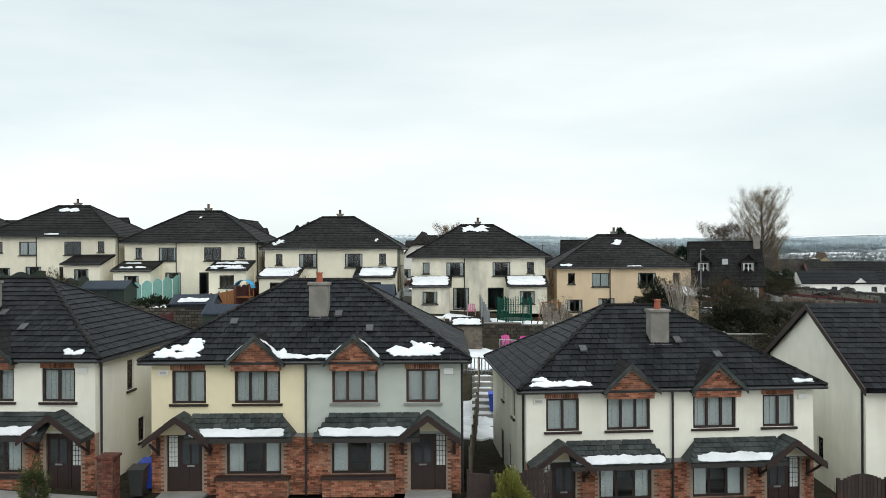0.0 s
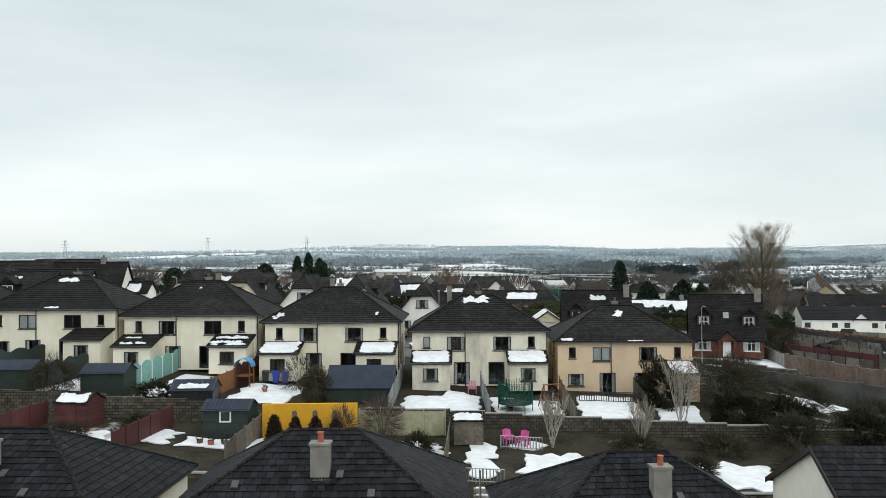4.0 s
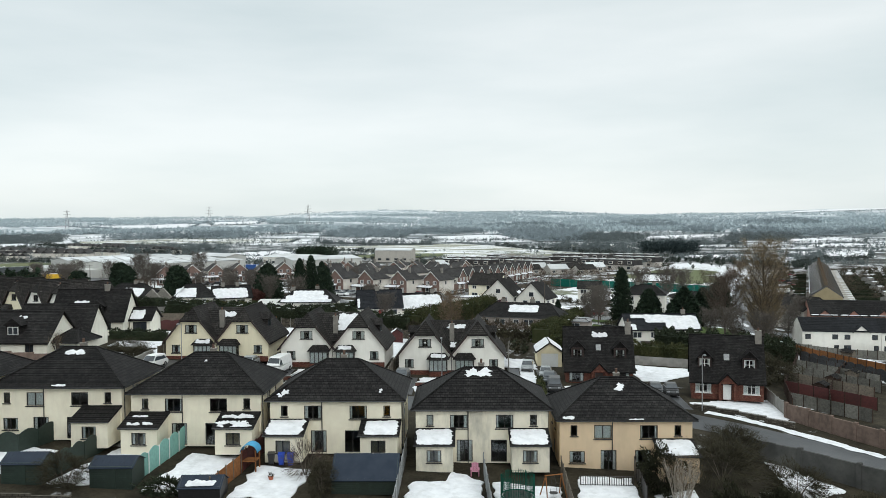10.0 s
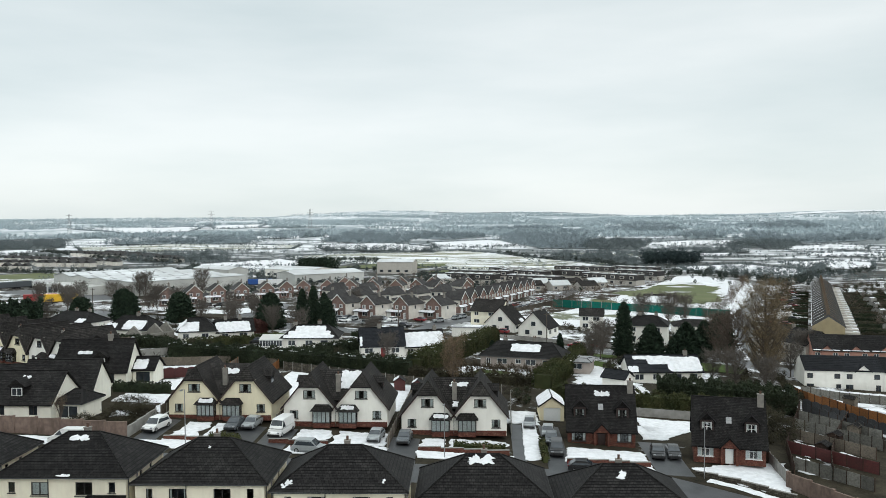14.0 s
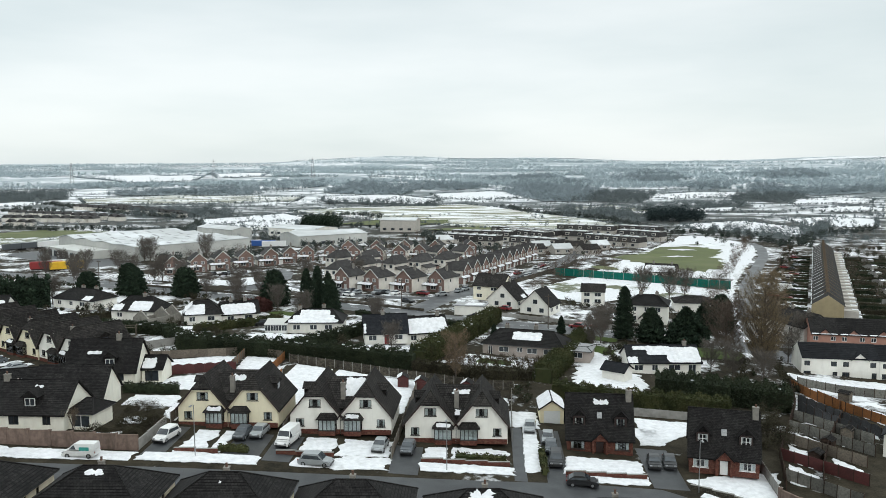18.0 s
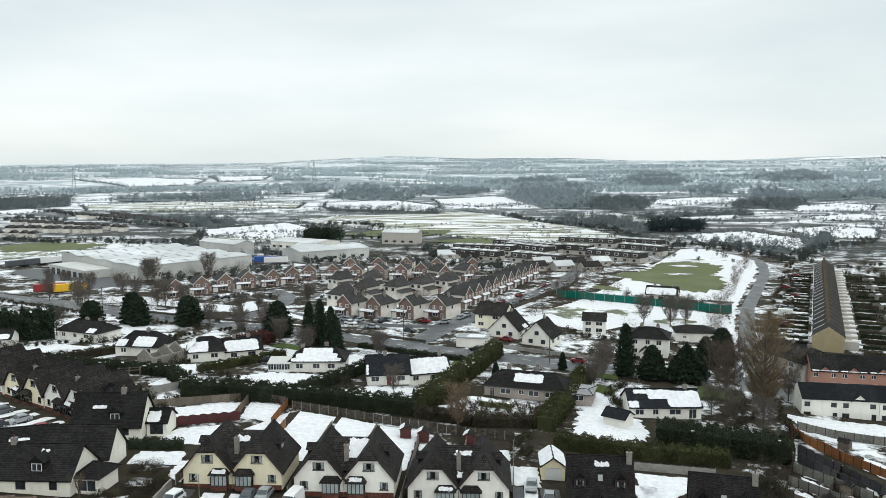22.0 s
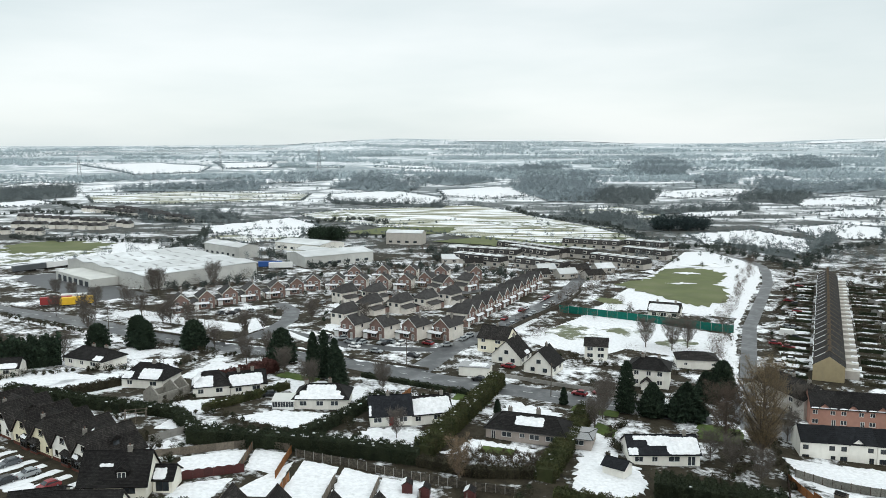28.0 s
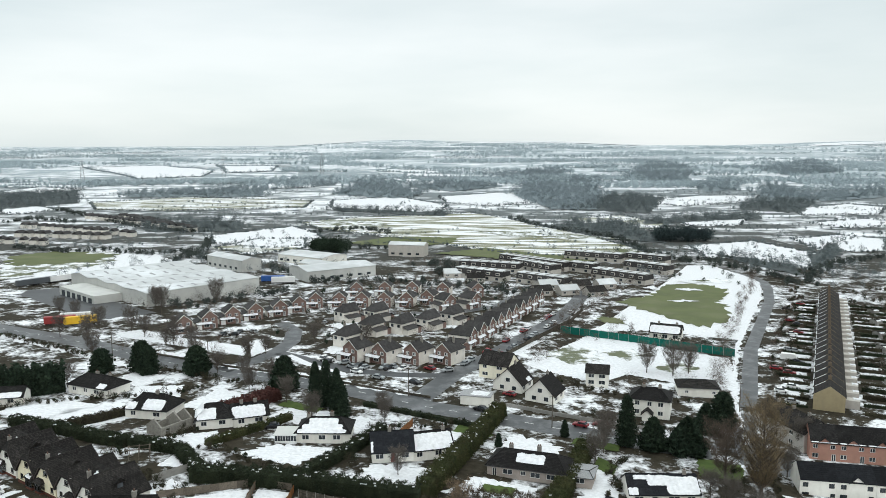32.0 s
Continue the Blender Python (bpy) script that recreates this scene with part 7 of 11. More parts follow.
GATEWOOD = surf("dark_brown_gate", (0.035, 0.02, 0.016), (0.025, 0.015, 0.012), 5, 0.7, 0.3, rand=0.25)
side_gate("dark brown boarded side gate with a curved top", 2.15, 27.6, 1.0, 1.75, 5)
side_gate("dark brown boarded side gate with a curved top", 14.3, 29.6, 1.7, 1.7, 5)
fence("dark weathered side fence with panels", [(-0.15, 27.4), (1.5, 27.5)], 1.7, GATEWOOD, 0.85)
pr_ = thing("gate_pier", "red brick gate pier with a flat cap", "pier", turn(-12.8, 27.1, ground(-12.8, 27.1), 0))
part("brickwork", Geo().box(-0.28, -0.28, 0, 0.28, 0.28, 1.55), BRICKWALL, pr_)
part("cap", Geo().box(-0.33, -0.33, 1.55, 0.33, 0.33, 1.64), BRICKWALL, pr_)
# trampoline with green safety net
tp = thing("trampoline", "round garden trampoline with dark green safety net", "trampoline", turn(3.0, 62.8, ground(3, 62.8), 0))
part("mat", Geo().tube((0, 0, 0.68), (0, 0, 0.72), 1.2, None, 20), BLACK, tp)
ring = Geo()
net = Geo()
for k in range(20):
    a, b = 2 * math.pi * k / 20, 2 * math.pi * (k + 1) / 20
    pa, pb = (1.35 * math.cos(a), 1.35 * math.sin(a)), (1.35 * math.cos(b), 1.35 * math.sin(b))
    ring.tube((*pa, 0.7), (*pb, 0.7), 0.06, None, 5)
    for j in range(3):
        f = j / 3
        px, py = pa[0] + (pb[0] - pa[0]) * f, pa[1] + (pb[1] - pa[1]) * f
        net.tube((px, py, 0.7), (px * 0.97, py * 0.97, 2.35 + 0.12 * math.sin(k * 2.1)), 0.022, None, 3)
    for j in range(9):
        z = 0.85 + j * 0.18
        net.tube((*pa, z), (*pb, z), 0.012, None, 3)
GREENNET = surf("green_net", (0.012, 0.09, 0.06), (0.01, 0.07, 0.05), 3, 0.8, 0)
part("frame_ring", ring, GREENNET, tp)
part("safety_net", net, GREENNET, tp, "dark green mesh netting")
for k in range(6):
    a = math.pi * k / 3
    part("leg", Geo().tube((1.35 * math.cos(a), 1.35 * math.sin(a), 0), (1.35 * math.cos(a), 1.35 * math.sin(a), 2.4), 0.035), GREENNET, tp)
PINK = surf("pink_plastic", (0.55, 0.05, 0.26), (0.5, 0.045, 0.23), 3, 0.5, 0.05)


def garden_chair(label, x, y, z, rz, col):
    c = thing("garden_chair", label, "chair", turn(x, y, z, rz))
    part("seat", Geo().prism([(-0.28, -0.25, 0.38), (0.28, -0.25, 0.38), (0.28, 0.28, 0.3), (-0.28, 0.28, 0.3)], (0, 0, 0.04)), col, c)
    for k in range(4):
        part("slat", Geo().prism([(-0.3 + k * 0.155, 0.27, 0.32), (-0.3 + k * 0.155 + 0.135, 0.27, 0.32), (-0.3 + k * 0.155 + 0.135, 0.55, 0.95 + 0.05 * (k in (1, 2))), (-0.3 + k * 0.155, 0.55, 0.95 + 0.05 * (k in (1, 2)))], (0, 0.03, 0)), col, c)
    for sg in (-1, 1):
        part("armrest", Geo().box(sg * 0.34 - 0.06, -0.3, 0.55, sg * 0.34 + 0.06, 0.4, 0.59), col, c)
        part("leg", Geo().box(sg * 0.34 - 0.04, -0.28, 0, sg * 0.34 + 0.04, -0.2, 0.55), col, c)
        part("leg", Geo().box(sg * 0.34 - 0.04, 0.3, 0, sg * 0.34 + 0.04, 0.38, 0.55), col, c)


garden_chair("bright pink slatted garden chair", 2.2, 55.0, ground(2.2, 55.0) + 0.05, 20, PINK)
garden_chair("bright pink slatted garden chair", 3.1, 54.8, ground(3.1, 54.8) + 0.05, -25, PINK)
garden_chair("pink plastic chair by the patio door", -0.5, 68.2, ground(-0.5, 68.2) + 0.05, 0, surf("faded_pink", (0.5, 0.2, 0.28), (0.45, 0.18, 0.25), 3, 0.5, 0))


def railing(label, a, b, h, n, col, z=None):
    t = thing("railing", label, "railing", Matrix.Identity(4))
    for k in range(n + 1):
        x, y = a[0] + (b[0] - a[0]) * k / n, a[1] + (b[1] - a[1]) * k / n
        zz = ground(x, y) if z is None else z
        part("baluster", Geo().tube((x, y, zz), (x, y, zz + h), 0.03 if k % 6 else 0.05, None, 5), col, t)
    za, zb = (ground(*a), ground(*b)) if z is None else (z, z)
    part("top_rail", Geo().tube((*a, za + h), (*b, zb + h), 0.035, None, 5), col, t)
    part("bottom_rail", Geo().tube((*a, za + 0.15), (*b, zb + 0.15), 0.03, None, 5), col, t)


railing("black metal railing at the edge of a snowy patio", (8.6, 67.3), (13.2, 67.9), 0.9, 22, DARKFRAME)
railing("grey railing round a small raised deck", (1.6, 54.0), (4.4, 54.0), 0.9, 14, STEEL)
railing("pale railing of a garden walkway", (-0.9, 46.3), (1.6, 46.4), 0.9, 12, STEEL)
st = thing("garden_steps", "snowy concrete garden steps", "steps", turn(0.4, 43.0, ground(0.4, 42.9), 0))
for k in range(7):
    part("step", Geo().box(-0.6, k * 0.42, 0, 0.6, k * 0.42 + 0.42, 0.28 * (k + 1)), CONCRETE, st)
    part("snow_patch", blob(Geo(), Vector((0, k * 0.42, 0.28 * (k + 1))), Vector((1, 0, 0)), Vector((0, 1, 0)), Vector((0, 0, 1)), -0.5, 0.5, 0.05, 0.38, 0.05, 0.2, k, 16), SNOW, st)
sw = thing("garden_swing", "wooden A-frame garden swing", "swing", turn(6.0, 64.2, ground(6.0, 64.2), 20))
for sg in (-1, 1):
    for s2 in (-1, 1):
        part("leg", Geo().tube((sg * 0.9, s2 * 0.8, 0), (sg * 0.7, 0, 2.0), 0.05), ORANGEWOOD, sw)
part("beam", Geo().tube((-0.8, 0, 2.0), (0.8, 0, 2.0), 0.05), ORANGEWOOD, sw)
part("seat", Geo().tube((0, 0, 0.5), (0, 0, 0.54), 0.35, None, 14), BLACK, sw)
for sg in (-1, 1):
    part("rope", Geo().tube((sg * 0.3, 0, 0.52), (sg * 0.1, 0, 2.0), 0.015, None, 4), BLACK, sw)
sl = thing("play_frame", "timber play frame with pale blue canopy", "play frame", turn(-19.9, 66.4, ground(-19.9, 66.4), 0))
for x in (-0.6, 0.6):
    for y in (-0.6, 0.6):
        part("post", Geo().box(x - 0.05, y - 0.05, 0, x + 0.05, y + 0.05, 1.9), ORANGEWOOD, sl)
cano = Geo()
for k in range(8):
    a, b = math.pi * k / 8, math.pi * (k + 1) / 8
    cano.prism([(0.75 * math.cos(a), -0.65, 1.7 + 0.7 * math.sin(a)), (0.75 * math.cos(b), -0.65, 1.7 + 0.7 * math.sin(b)), (0.75 * math.cos(b), 0.65, 1.7 + 0.7 * math.sin(b)), (0.75 * math.cos(a), 0.65, 1.7 + 0.7 * math.sin(a))], (0, 0, -0.02))
part("canopy", cano, surf("sky_blue_canvas", (0.05, 0.3, 0.5), (0.045, 0.26, 0.45), 3, 0.7, 0.1), sl, "sky-blue curved canopy")
part("platform", Geo().box(-0.6, -0.6, 0.9, 0.6, 0.6, 0.98), ORANGEWOOD, sl)

# shrubs and small trees of these gardens
bush("dense bare brown hedge-shrub", -33.3, 60.6, 2.2, 1.6, 2.6, SHRUB, 1, 10800, 0.17, 0.15)
bush("dense dark bare garden shrub", -12.9, 62.3, 1.0, 2.2, 2.6, SHRUB, 2, 9000, 0.17, 0.15)
bush("bare twiggy winter garden shrub", -15.0, 65.8, 1.5, 1.2, 2.6, TWIG, 3, 900, 0.6, 0.06)
bush("thick dark evergreen shrub", 15.3, 66.8, 1.7, 1.6, 3.6, surf("dark_olive_leaf", (0.03, 0.032, 0.018), (0.022, 0.022, 0.014), 2, 0.9, 0, rand=0.5), 4, 9000, 0.15, 0.7)
bush("large rounded dark evergreen shrub", 19.6, 61.0, 1.9, 1.7, 2.7, MATS["dark_olive_leaf"], 5, 9000, 0.15, 0.7)
bush("dark green spreading garden shrub", 24.0, 63.0, 2.0, 1.8, 2.0, MATS["dark_olive_leaf"], 6, 7000, 0.15, 0.7)
bush("bare brown shrubs on the bank", 21.5, 70.5, 3.6, 4.0, 3.6, SHRUB, 7, 16200, 0.25, 0.11)
bush("bare brown shrubs on the bank", 24.5, 76.5, 2.6, 3.0, 3.4, SHRUB, 8, 12600, 0.25, 0.11)
bush("bare brown thicket along the road wall", 27.0, 67.5, 2.6, 3.2, 2.6, SHRUB, 15, 14400, 0.22, 0.12)
bush("bare brown thicket along the road wall", 31.0, 62.5, 3.0, 2.0, 2.2, SHRUB, 16, 14400, 0.22, 0.12)
bush("bare brown thicket along the road wall", 22.5, 57.0, 2.4, 1.6, 2.0, SHRUB, 17, 10800, 0.22, 0.12)
bush("dark evergreen shrub above the block wall", 28.0, 58.5, 2.2, 1.6, 2.2, MATS["dark_olive_leaf"], 18, 7000, 0.15, 0.7)
for k, (x, y, rx, h) in enumerate([(10.5, 53.5, 1.4, 1.5), (17.0, 55.6, 1.8, 1.3), (9.0, 49.5, 1.2, 1.2), (21.0, 52.0, 1.6, 1.4), (14.0, 50.5, 1.0, 1.0), (24.5, 50.0, 1.6, 1.5), (-23.5, 53.5, 1.0, 1.0), (-27.0, 50.5, 1.2, 0.9), (-4.0, 52.0, 1.0, 1.1)]):
    bush("low brown winter shrub in a garden bed", x, y, rx, rx * 0.8, h, SHRUB, 80 + k, 3000, 0.3, 0.12)
for k, (x, y) in enumerate([(-24.2, 51.5), (-23.4, 51.2), (-26.4, 52.2), (-18.2, 51.0), (-17.4, 50.8), (-16.6, 51.1), (-5.6, 53.2), (-4.9, 53.0), (10.8, 51.4), (2.6, 62.6), (-17.6, 64.4)]):
    pt_ = thing("plant_pot", "dark clay plant pot standing on the ground", "plant pot", turn(x, y, ground(x, y), 0), "garden plant pots")
    part("pot", Geo().tube((0, 0, 0), (0, 0, 0.34), 0.15, 0.22, 12), BROWNPOT if k % 2 else CLAY, pt_)
    part("dead_plant", cloud("dead_plant", crown_points(120, 0.2, 0.2, 0.16, 0.46, k), 0.12, k, 0.4, 0.5), SHRUB, pt_)
bush("low dark hedge by the teal fence", -25.0, 60.3, 1.8, 0.9, 1.3, DARKHEDGE, 9, 1500, 0.2, 0.7)
bush("golden conifer bush beside the drive", 1.3, 26.6, 0.55, 0.52, 1.9, GOLDSHRUB, 10, 9000, 0.075, 0.5)
bush("olive green shrub beside the porch", -14.6, 25.6, 0.42, 0.4, 1.5, surf("olive_shrub", (0.07, 0.08, 0.03), (0.05, 0.06, 0.025), 2, 0.9, 0, rand=0.4), 11, 5000, 0.08, 0.4)
bush("winter shrub by the pavement", 12.2, 26.8, 0.7, 0.6, 1.6, REDTWIG, 12, 500, 0.4, 0.06)
bush("overgrown bare shrub by the wall", -6.6, 54.6, 1.2, 0.7, 2.6, TWIG, 13, 1100, 0.6, 0.06)
bush("overgrown bare shrub by the wall", -9.0, 53.0, 0.7, 0.7, 2.2, TWIG, 14, 800, 0.55, 0.06)
bare_tree("multi-stemmed pale birch, bare", turn(5.2, 55.0, 1.1, 0), 5.2, 0.55, 21, PALEBARK, TANTWIG, 0.8, 3, 700, 0.06, 4, "birch_tree", 0.6)
bare_tree("multi-stemmed pale birch, bare", turn(11.4, 55.4, 0.9, 40), 4.8, 0.55, 22, PALEBARK, TANTWIG, 0.8, 3, 700, 0.06, 4, "birch_tree", 0.6)
bare_tree("pale bare birch in front of the peach house", turn(15.6, 61.2, 1.2, 80), 7.0, 0.5, 23, PALEBARK, TANTWIG, 0.9, 3, 1100, 0.07, 4, "birch_tree", 0.55)
wall_run("dark rendered road wall with brick piers", [(24.8, 80.5), (26.6, 78.0), (30.1, 75.0), (33.6, 70.8), (35.2, 69.2)], 2.1, 0.25, surf("dark_wall_render", (0.085, 0.084, 0.08), (0.06, 0.06, 0.057), 1, 0.9, 0.3, stain=(0.13, 0.13, 0.115), stain_scale=0.6, stain_amt=0.5), None, 6, base=1.0)
drape("grass_patch", [(28.5, 62.5), (38, 64.5), (35, 68.2), (31, 66.6)], surf("dark_green_turf", (0.02, 0.04, 0.014), (0.014, 0.03, 0.011), 0.7, 0.95, 0.3), "dark green wet turf", 0.03, 0.4, "grass", seed=4)


# ---------------------------------------------------------------- street of the twin-gabled houses
for k, pl in enumerate([[(-41.5, 99), (-37.8, 99.4), (-38, 107.5), (-41, 107)], [(-37.3, 100), (-35.6, 100), (-35.6, 107.5), (-37.2, 107.5)], [(-42, 97.8), (-30, 98), (-30, 99.6), (-42, 99.4)],
                        [(-25.6, 102.6), (-21.0, 103), (-21, 107.6), (-25, 107.6)], [(-20.4, 101.6), (-13.2, 102.4), (-13, 107.8), (-20, 107.8)], [(-19.5, 99.6), (-12.5, 100.2), (-12.5, 102.2), (-19.5, 101.6)],
                        [(-8.3, 102.2), (-5.2, 102.4), (-5.2, 107.4), (-8.0, 107)], [(-4.6, 103.6), (3.2, 104.2), (3.2, 107.8), (-4.6, 107.6)], [(-8.6, 100.2), (4.0, 100.8), (4.0, 102.0), (-8.6, 101.6)],
                        [(5.4, 101), (7.6, 101.4), (7.8, 119), (5.8, 120)], [(10.6, 101.5), (21.6, 101.8), (21.6, 107.6), (11.4, 107.6)], [(27, 100.5), (36.5, 93.5), (37.5, 98), (29.5, 102.4)],
                        [(2.6, 118), (8.4, 118.5), (8.4, 126), (3, 126)], [(23.2, 114.5), (27, 114.5), (27, 122), (23.4, 122)], [(-48.5, 112), (-45.8, 110), (-46, 118), (-49, 118)]]):
    drape("snow_lawn", pl, SNOW, "snow lying on a front garden", 0.06, 0.6, seed=50 + k)
for k, (x0, y0, x1, y1) in enumerate([(-45.5, 97, -42.6, 108), (-35.2, 98.5, -30.2, 107.5), (-29.6, 98.5, -25.8, 107.5), (-12.6, 97.5, -8.7, 107), (3.9, 98, 5.6, 118), (8.2, 98, 11.2, 118), (22.0, 99, 26.6, 113)]):
    drape("driveway", [(x0, y0), (x1, y0), (x1, y1), (x0, y1)], ASPHALT, "wet dark tarmac driveway", 0.03, 0.05, "drive", "structure", seed=k, cell=2, thick=0.0)
parked("white hatchback on the drive", -44.2, 103.2, 80, WHITEP, "suv")
parked("grey car on the drive", -34.3, 106.0, 85, GREYP, "hatch")
parked("silver grey car on the drive", -32.2, 107.0, 85, SILVER, "hatch")
car("white panel van on the drive", turn(-27.6, 105.0, ground(-27.6, 105) + 0.04, 80), WHITEP, "van", "van")
parked("silver estate car by the kerb", -22.2, 98.4, 172, SILVER, "suv")
parked("silver car on the drive", -14.6, 105.2, 84, SILVER, "hatch")
parked("grey hatchback on the drive", -10.7, 105.2, 86, GREYP, "hatch")
parked("silver car before the garage", 6.9, 117.4, 85, SILVER, "hatch")
parked("grey car partly under snow", 9.3, 113.2, 84, SILVER, "hatch")
parked("dark car in the shared drive", 9.5, 109.5, 86, GREYP, "hatch")
parked("dark blue car in the shared drive", 9.8, 105.0, 86, BLACKP, "suv")
parked("black car beside the brick house", 23.5, 106.6, 84, BLACKP, "hatch")
parked("black car beside the brick house", 25.7, 107.0, 84, BLACKP, "hatch")
vn = car("small white delivery van with a teal panel", turn(-52.4, 95.6, ground(-52.4, 95.6) + 0.05, 0), WHITEP, "small_van", "van")
part("side_graphic", Geo().box(0.2, -0.93, 1.05, 1.5, -0.905, 1.5), surf("teal_vinyl", (0.05, 0.35, 0.3), (0.05, 0.3, 0.27), 3, 0.4, 0), vn)
parked("dark car passing on the street", 12.6, 98.2, 175, BLACKP, "hatch")
wall_run("tall pinkish garden wall with piers", [(-80, 96.2), (-63.8, 97.6), (-46.2, 98.6)], 2.05, 0.25, PINKBLOCK, None, 3, base=0.6)
wall_run("grey concrete side wall", [(-46.2, 98.8), (-46.2, 108)], 1.4, 0.2, CONCRETE)
wall_run("tall pinkish wall along the lower road", [(37.2, 97.2), (43.2, 86.2), (50, 77), (58, 67)], 1.9, 0.25, PINKBLOCK, None, 3, base=0.8)
fence("grey side fence with panels", [(37.6, 98), (38.5, 108)], 1.7, CONCRETE, 1.8)
wall_run("low brick garden wall", [(-28.2, 100.8), (-20.4, 101.2)], 0.5, 0.22, BRICKWALL, CONCRETE)
wall_run("low brick garden wall", [(-8.6, 101.8), (3.4, 102.4)], 0.5, 0.22, BRICKWALL, CONCRETE)
wall_run("low brick garden wall", [(10.8, 101.2), (21.6, 101.6)], 0.5, 0.22, BRICKWALL, CONCRETE)
wall_run("low brick garden wall", [(-41.6, 99.2), (-35.8, 99.6)], 0.5, 0.22, BRICKWALL, CONCRETE)
wall_run("low wall before the brick house", [(26.8, 99.8), (31.6, 97.2), (36.6, 92.8)], 0.5, 0.22, BLOCK, CONCRETE)
hedge("low clipped box hedge in a front garden", [(-4.0, 103.4), (2.9, 103.9)], 0.9, 0.9, HEDGE, 1)
hedge("low green hedge between two drives", [(8.0, 100.5), (8.0, 108)], 1.0, 0.7, HEDGE, 2)
hedge("low shrubby hedge in a front garden", [(-36, 100.6), (-32, 100.8)], 0.8, 0.8, HEDGE, 3)
for x, y0, y1, mt, lb in ((-46.0, 109, 131, FENCEWOOD, "weathered timber garden fence"), (-29.0, 108, 138, FENCEWOOD, "weathered timber garden fence"), (-12.6, 101.5, 137, FENCEWOOD, "weathered timber garden fence between pairs"), (-37.4, 121, 137, ORANGEWOOD, "orange stained garden fence"),
                          (-20.8, 121, 138.5, FENCEWOOD, "weathered timber garden fence"), (-4.2, 121, 136, FENCEWOOD, "weathered timber garden fence"), (4.0, 112, 134, FENCEWOOD, "weathered timber garden fence")):
    fence(lb, [(x, y0), (x + 0.6, y1)], 1.6, mt, 1.9, 0.0, CONCRETE)
fence("dark red fence across the gardens", [(-57.2, 132.4), (-46, 139)], 1.6, REDWOOD, 1.8, 0.25)
fence("brown timber back fence", [(-65, 142.2), (-54.6, 148.2), (-48.4, 152), (-40.4, 151)], 1.6, FENCEWOOD, 1.8)
fence("pale grey panel fence of a far garden", [(-69, 149.4), (-64.4, 156.4)], 1.7, CONCRETE, 1.8)
fence("weathered timber dividing fence", [(-47, 139), (-48, 151.5)], 1.6, FENCEWOOD, 1.8, 0.0, ORANGEWOOD)
fence("orange timber back fence", [(-39.4, 137), (-39.8, 150)], 1.6, ORANGEWOOD, 1.8)
fence("weathered back fence of the gardens", [(-38.4, 148.4), (-29, 146), (-18, 142.5), (-4, 139.2), (5, 138.4)], 1.6, BLOCK, 1.9, 0.0, CONCRETE)
fence("grey concrete back fence", [(23.6, 128.5), (38, 128.0)], 1.4, CONCRETE, 1.9)
for k, (x, y) in enumerate([(-14.6, 135.2), (-11.4, 134.0), (-3.3, 134.2)]):
    shed("small red timber shed with snow-laden roof", turn(x, y, ground(x, y), 5 - 6 * k), 1.9, 2.2, 1.8, REDWOOD, TILE2, 0.6, [(0.05, 2.3, 0.03, 1.15)], along="y")
shed("small dark timber shed with pitched roof", turn(-27.0, 121.5, ground(-27, 121.5), 0), 2.2, 2.2, 1.9, REDWOOD, TILE2, 0.7, along="y")
shed("blue-grey garden shed with felt roof", turn(-51.5, 154.2, ground(-51.5, 154.2), 20), 3.4, 2.2, 1.8, SHEETMETAL, SHEETMETAL, 0.6)
shed("weathered brown timber garden shed", turn(-56, 152.5, ground(-56, 152.5), 25), 2.6, 2.2, 1.8, FENCEWOOD, FENCEWOOD, 0.6)
for k, pl in enumerate([[(-45.4, 121.5), (-38, 121.5), (-38.2, 146), (-45, 131)], [(-36.8, 121.5), (-29.5, 121.5), (-29, 145), (-36.5, 147)], [(-28.4, 124), (-21.2, 123), (-20.6, 142), (-28, 145)], [(-20.2, 121), (-13, 121), (-12.6, 139.5), (-20, 141.6)],
                        [(-11.9, 121), (-4.6, 121), (-4.2, 133.6), (-11.8, 133.2)], [(-3.8, 121), (3.6, 121), (4, 133), (-3.6, 133.4)], [(-58, 134), (-48, 140), (-49, 150), (-60, 143.6)], [(-56, 124.5), (-48, 125.5), (-47, 136), (-55, 132)], [(-46.4, 141), (-40.2, 139), (-40.6, 150), (-47.4, 150.4)], [(-69, 140), (-62, 141), (-60, 148), (-66, 152)], [(-72, 158), (-64, 158), (-63, 164), (-71, 165)],
                        [(24.2, 116), (27.2, 116), (37, 126.5), (24.4, 127)]]):
    drape("snow_lawn", pl, SNOW, "snow-covered back garden lawn", 0.06, 0.4, seed=80 + k)
garage = thing("garage", "detached cream garage with snow-covered gable roof", "garage", turn(10.6, 121.5, 2.35, 0))
part("wall", Geo().box(-1.9, 0, 0, -1.3, 0.25, 2.4).box(1.3, 0, 0, 1.9, 0.25, 2.4).box(-1.3, 0, 2.1, 1.3, 0.25, 2.4).box(-1.9, 0.25, 0, -1.65, 6, 2.4).box(1.65, 0.25, 0, 1.9, 6, 2.4).box(-1.65, 5.75, 0, 1.65, 6, 2.4)
     .prism([(-1.9, 0, 2.4), (1.9, 0, 2.4), (0, 0, 3.7)], (0, 0.25, 0)), CREAM, garage)
part("roller_door", Geo().box(-1.3, 0.1, 0, 1.3, 0.15, 2.1), WHITEFRAME, garage, "white up-and-over door")
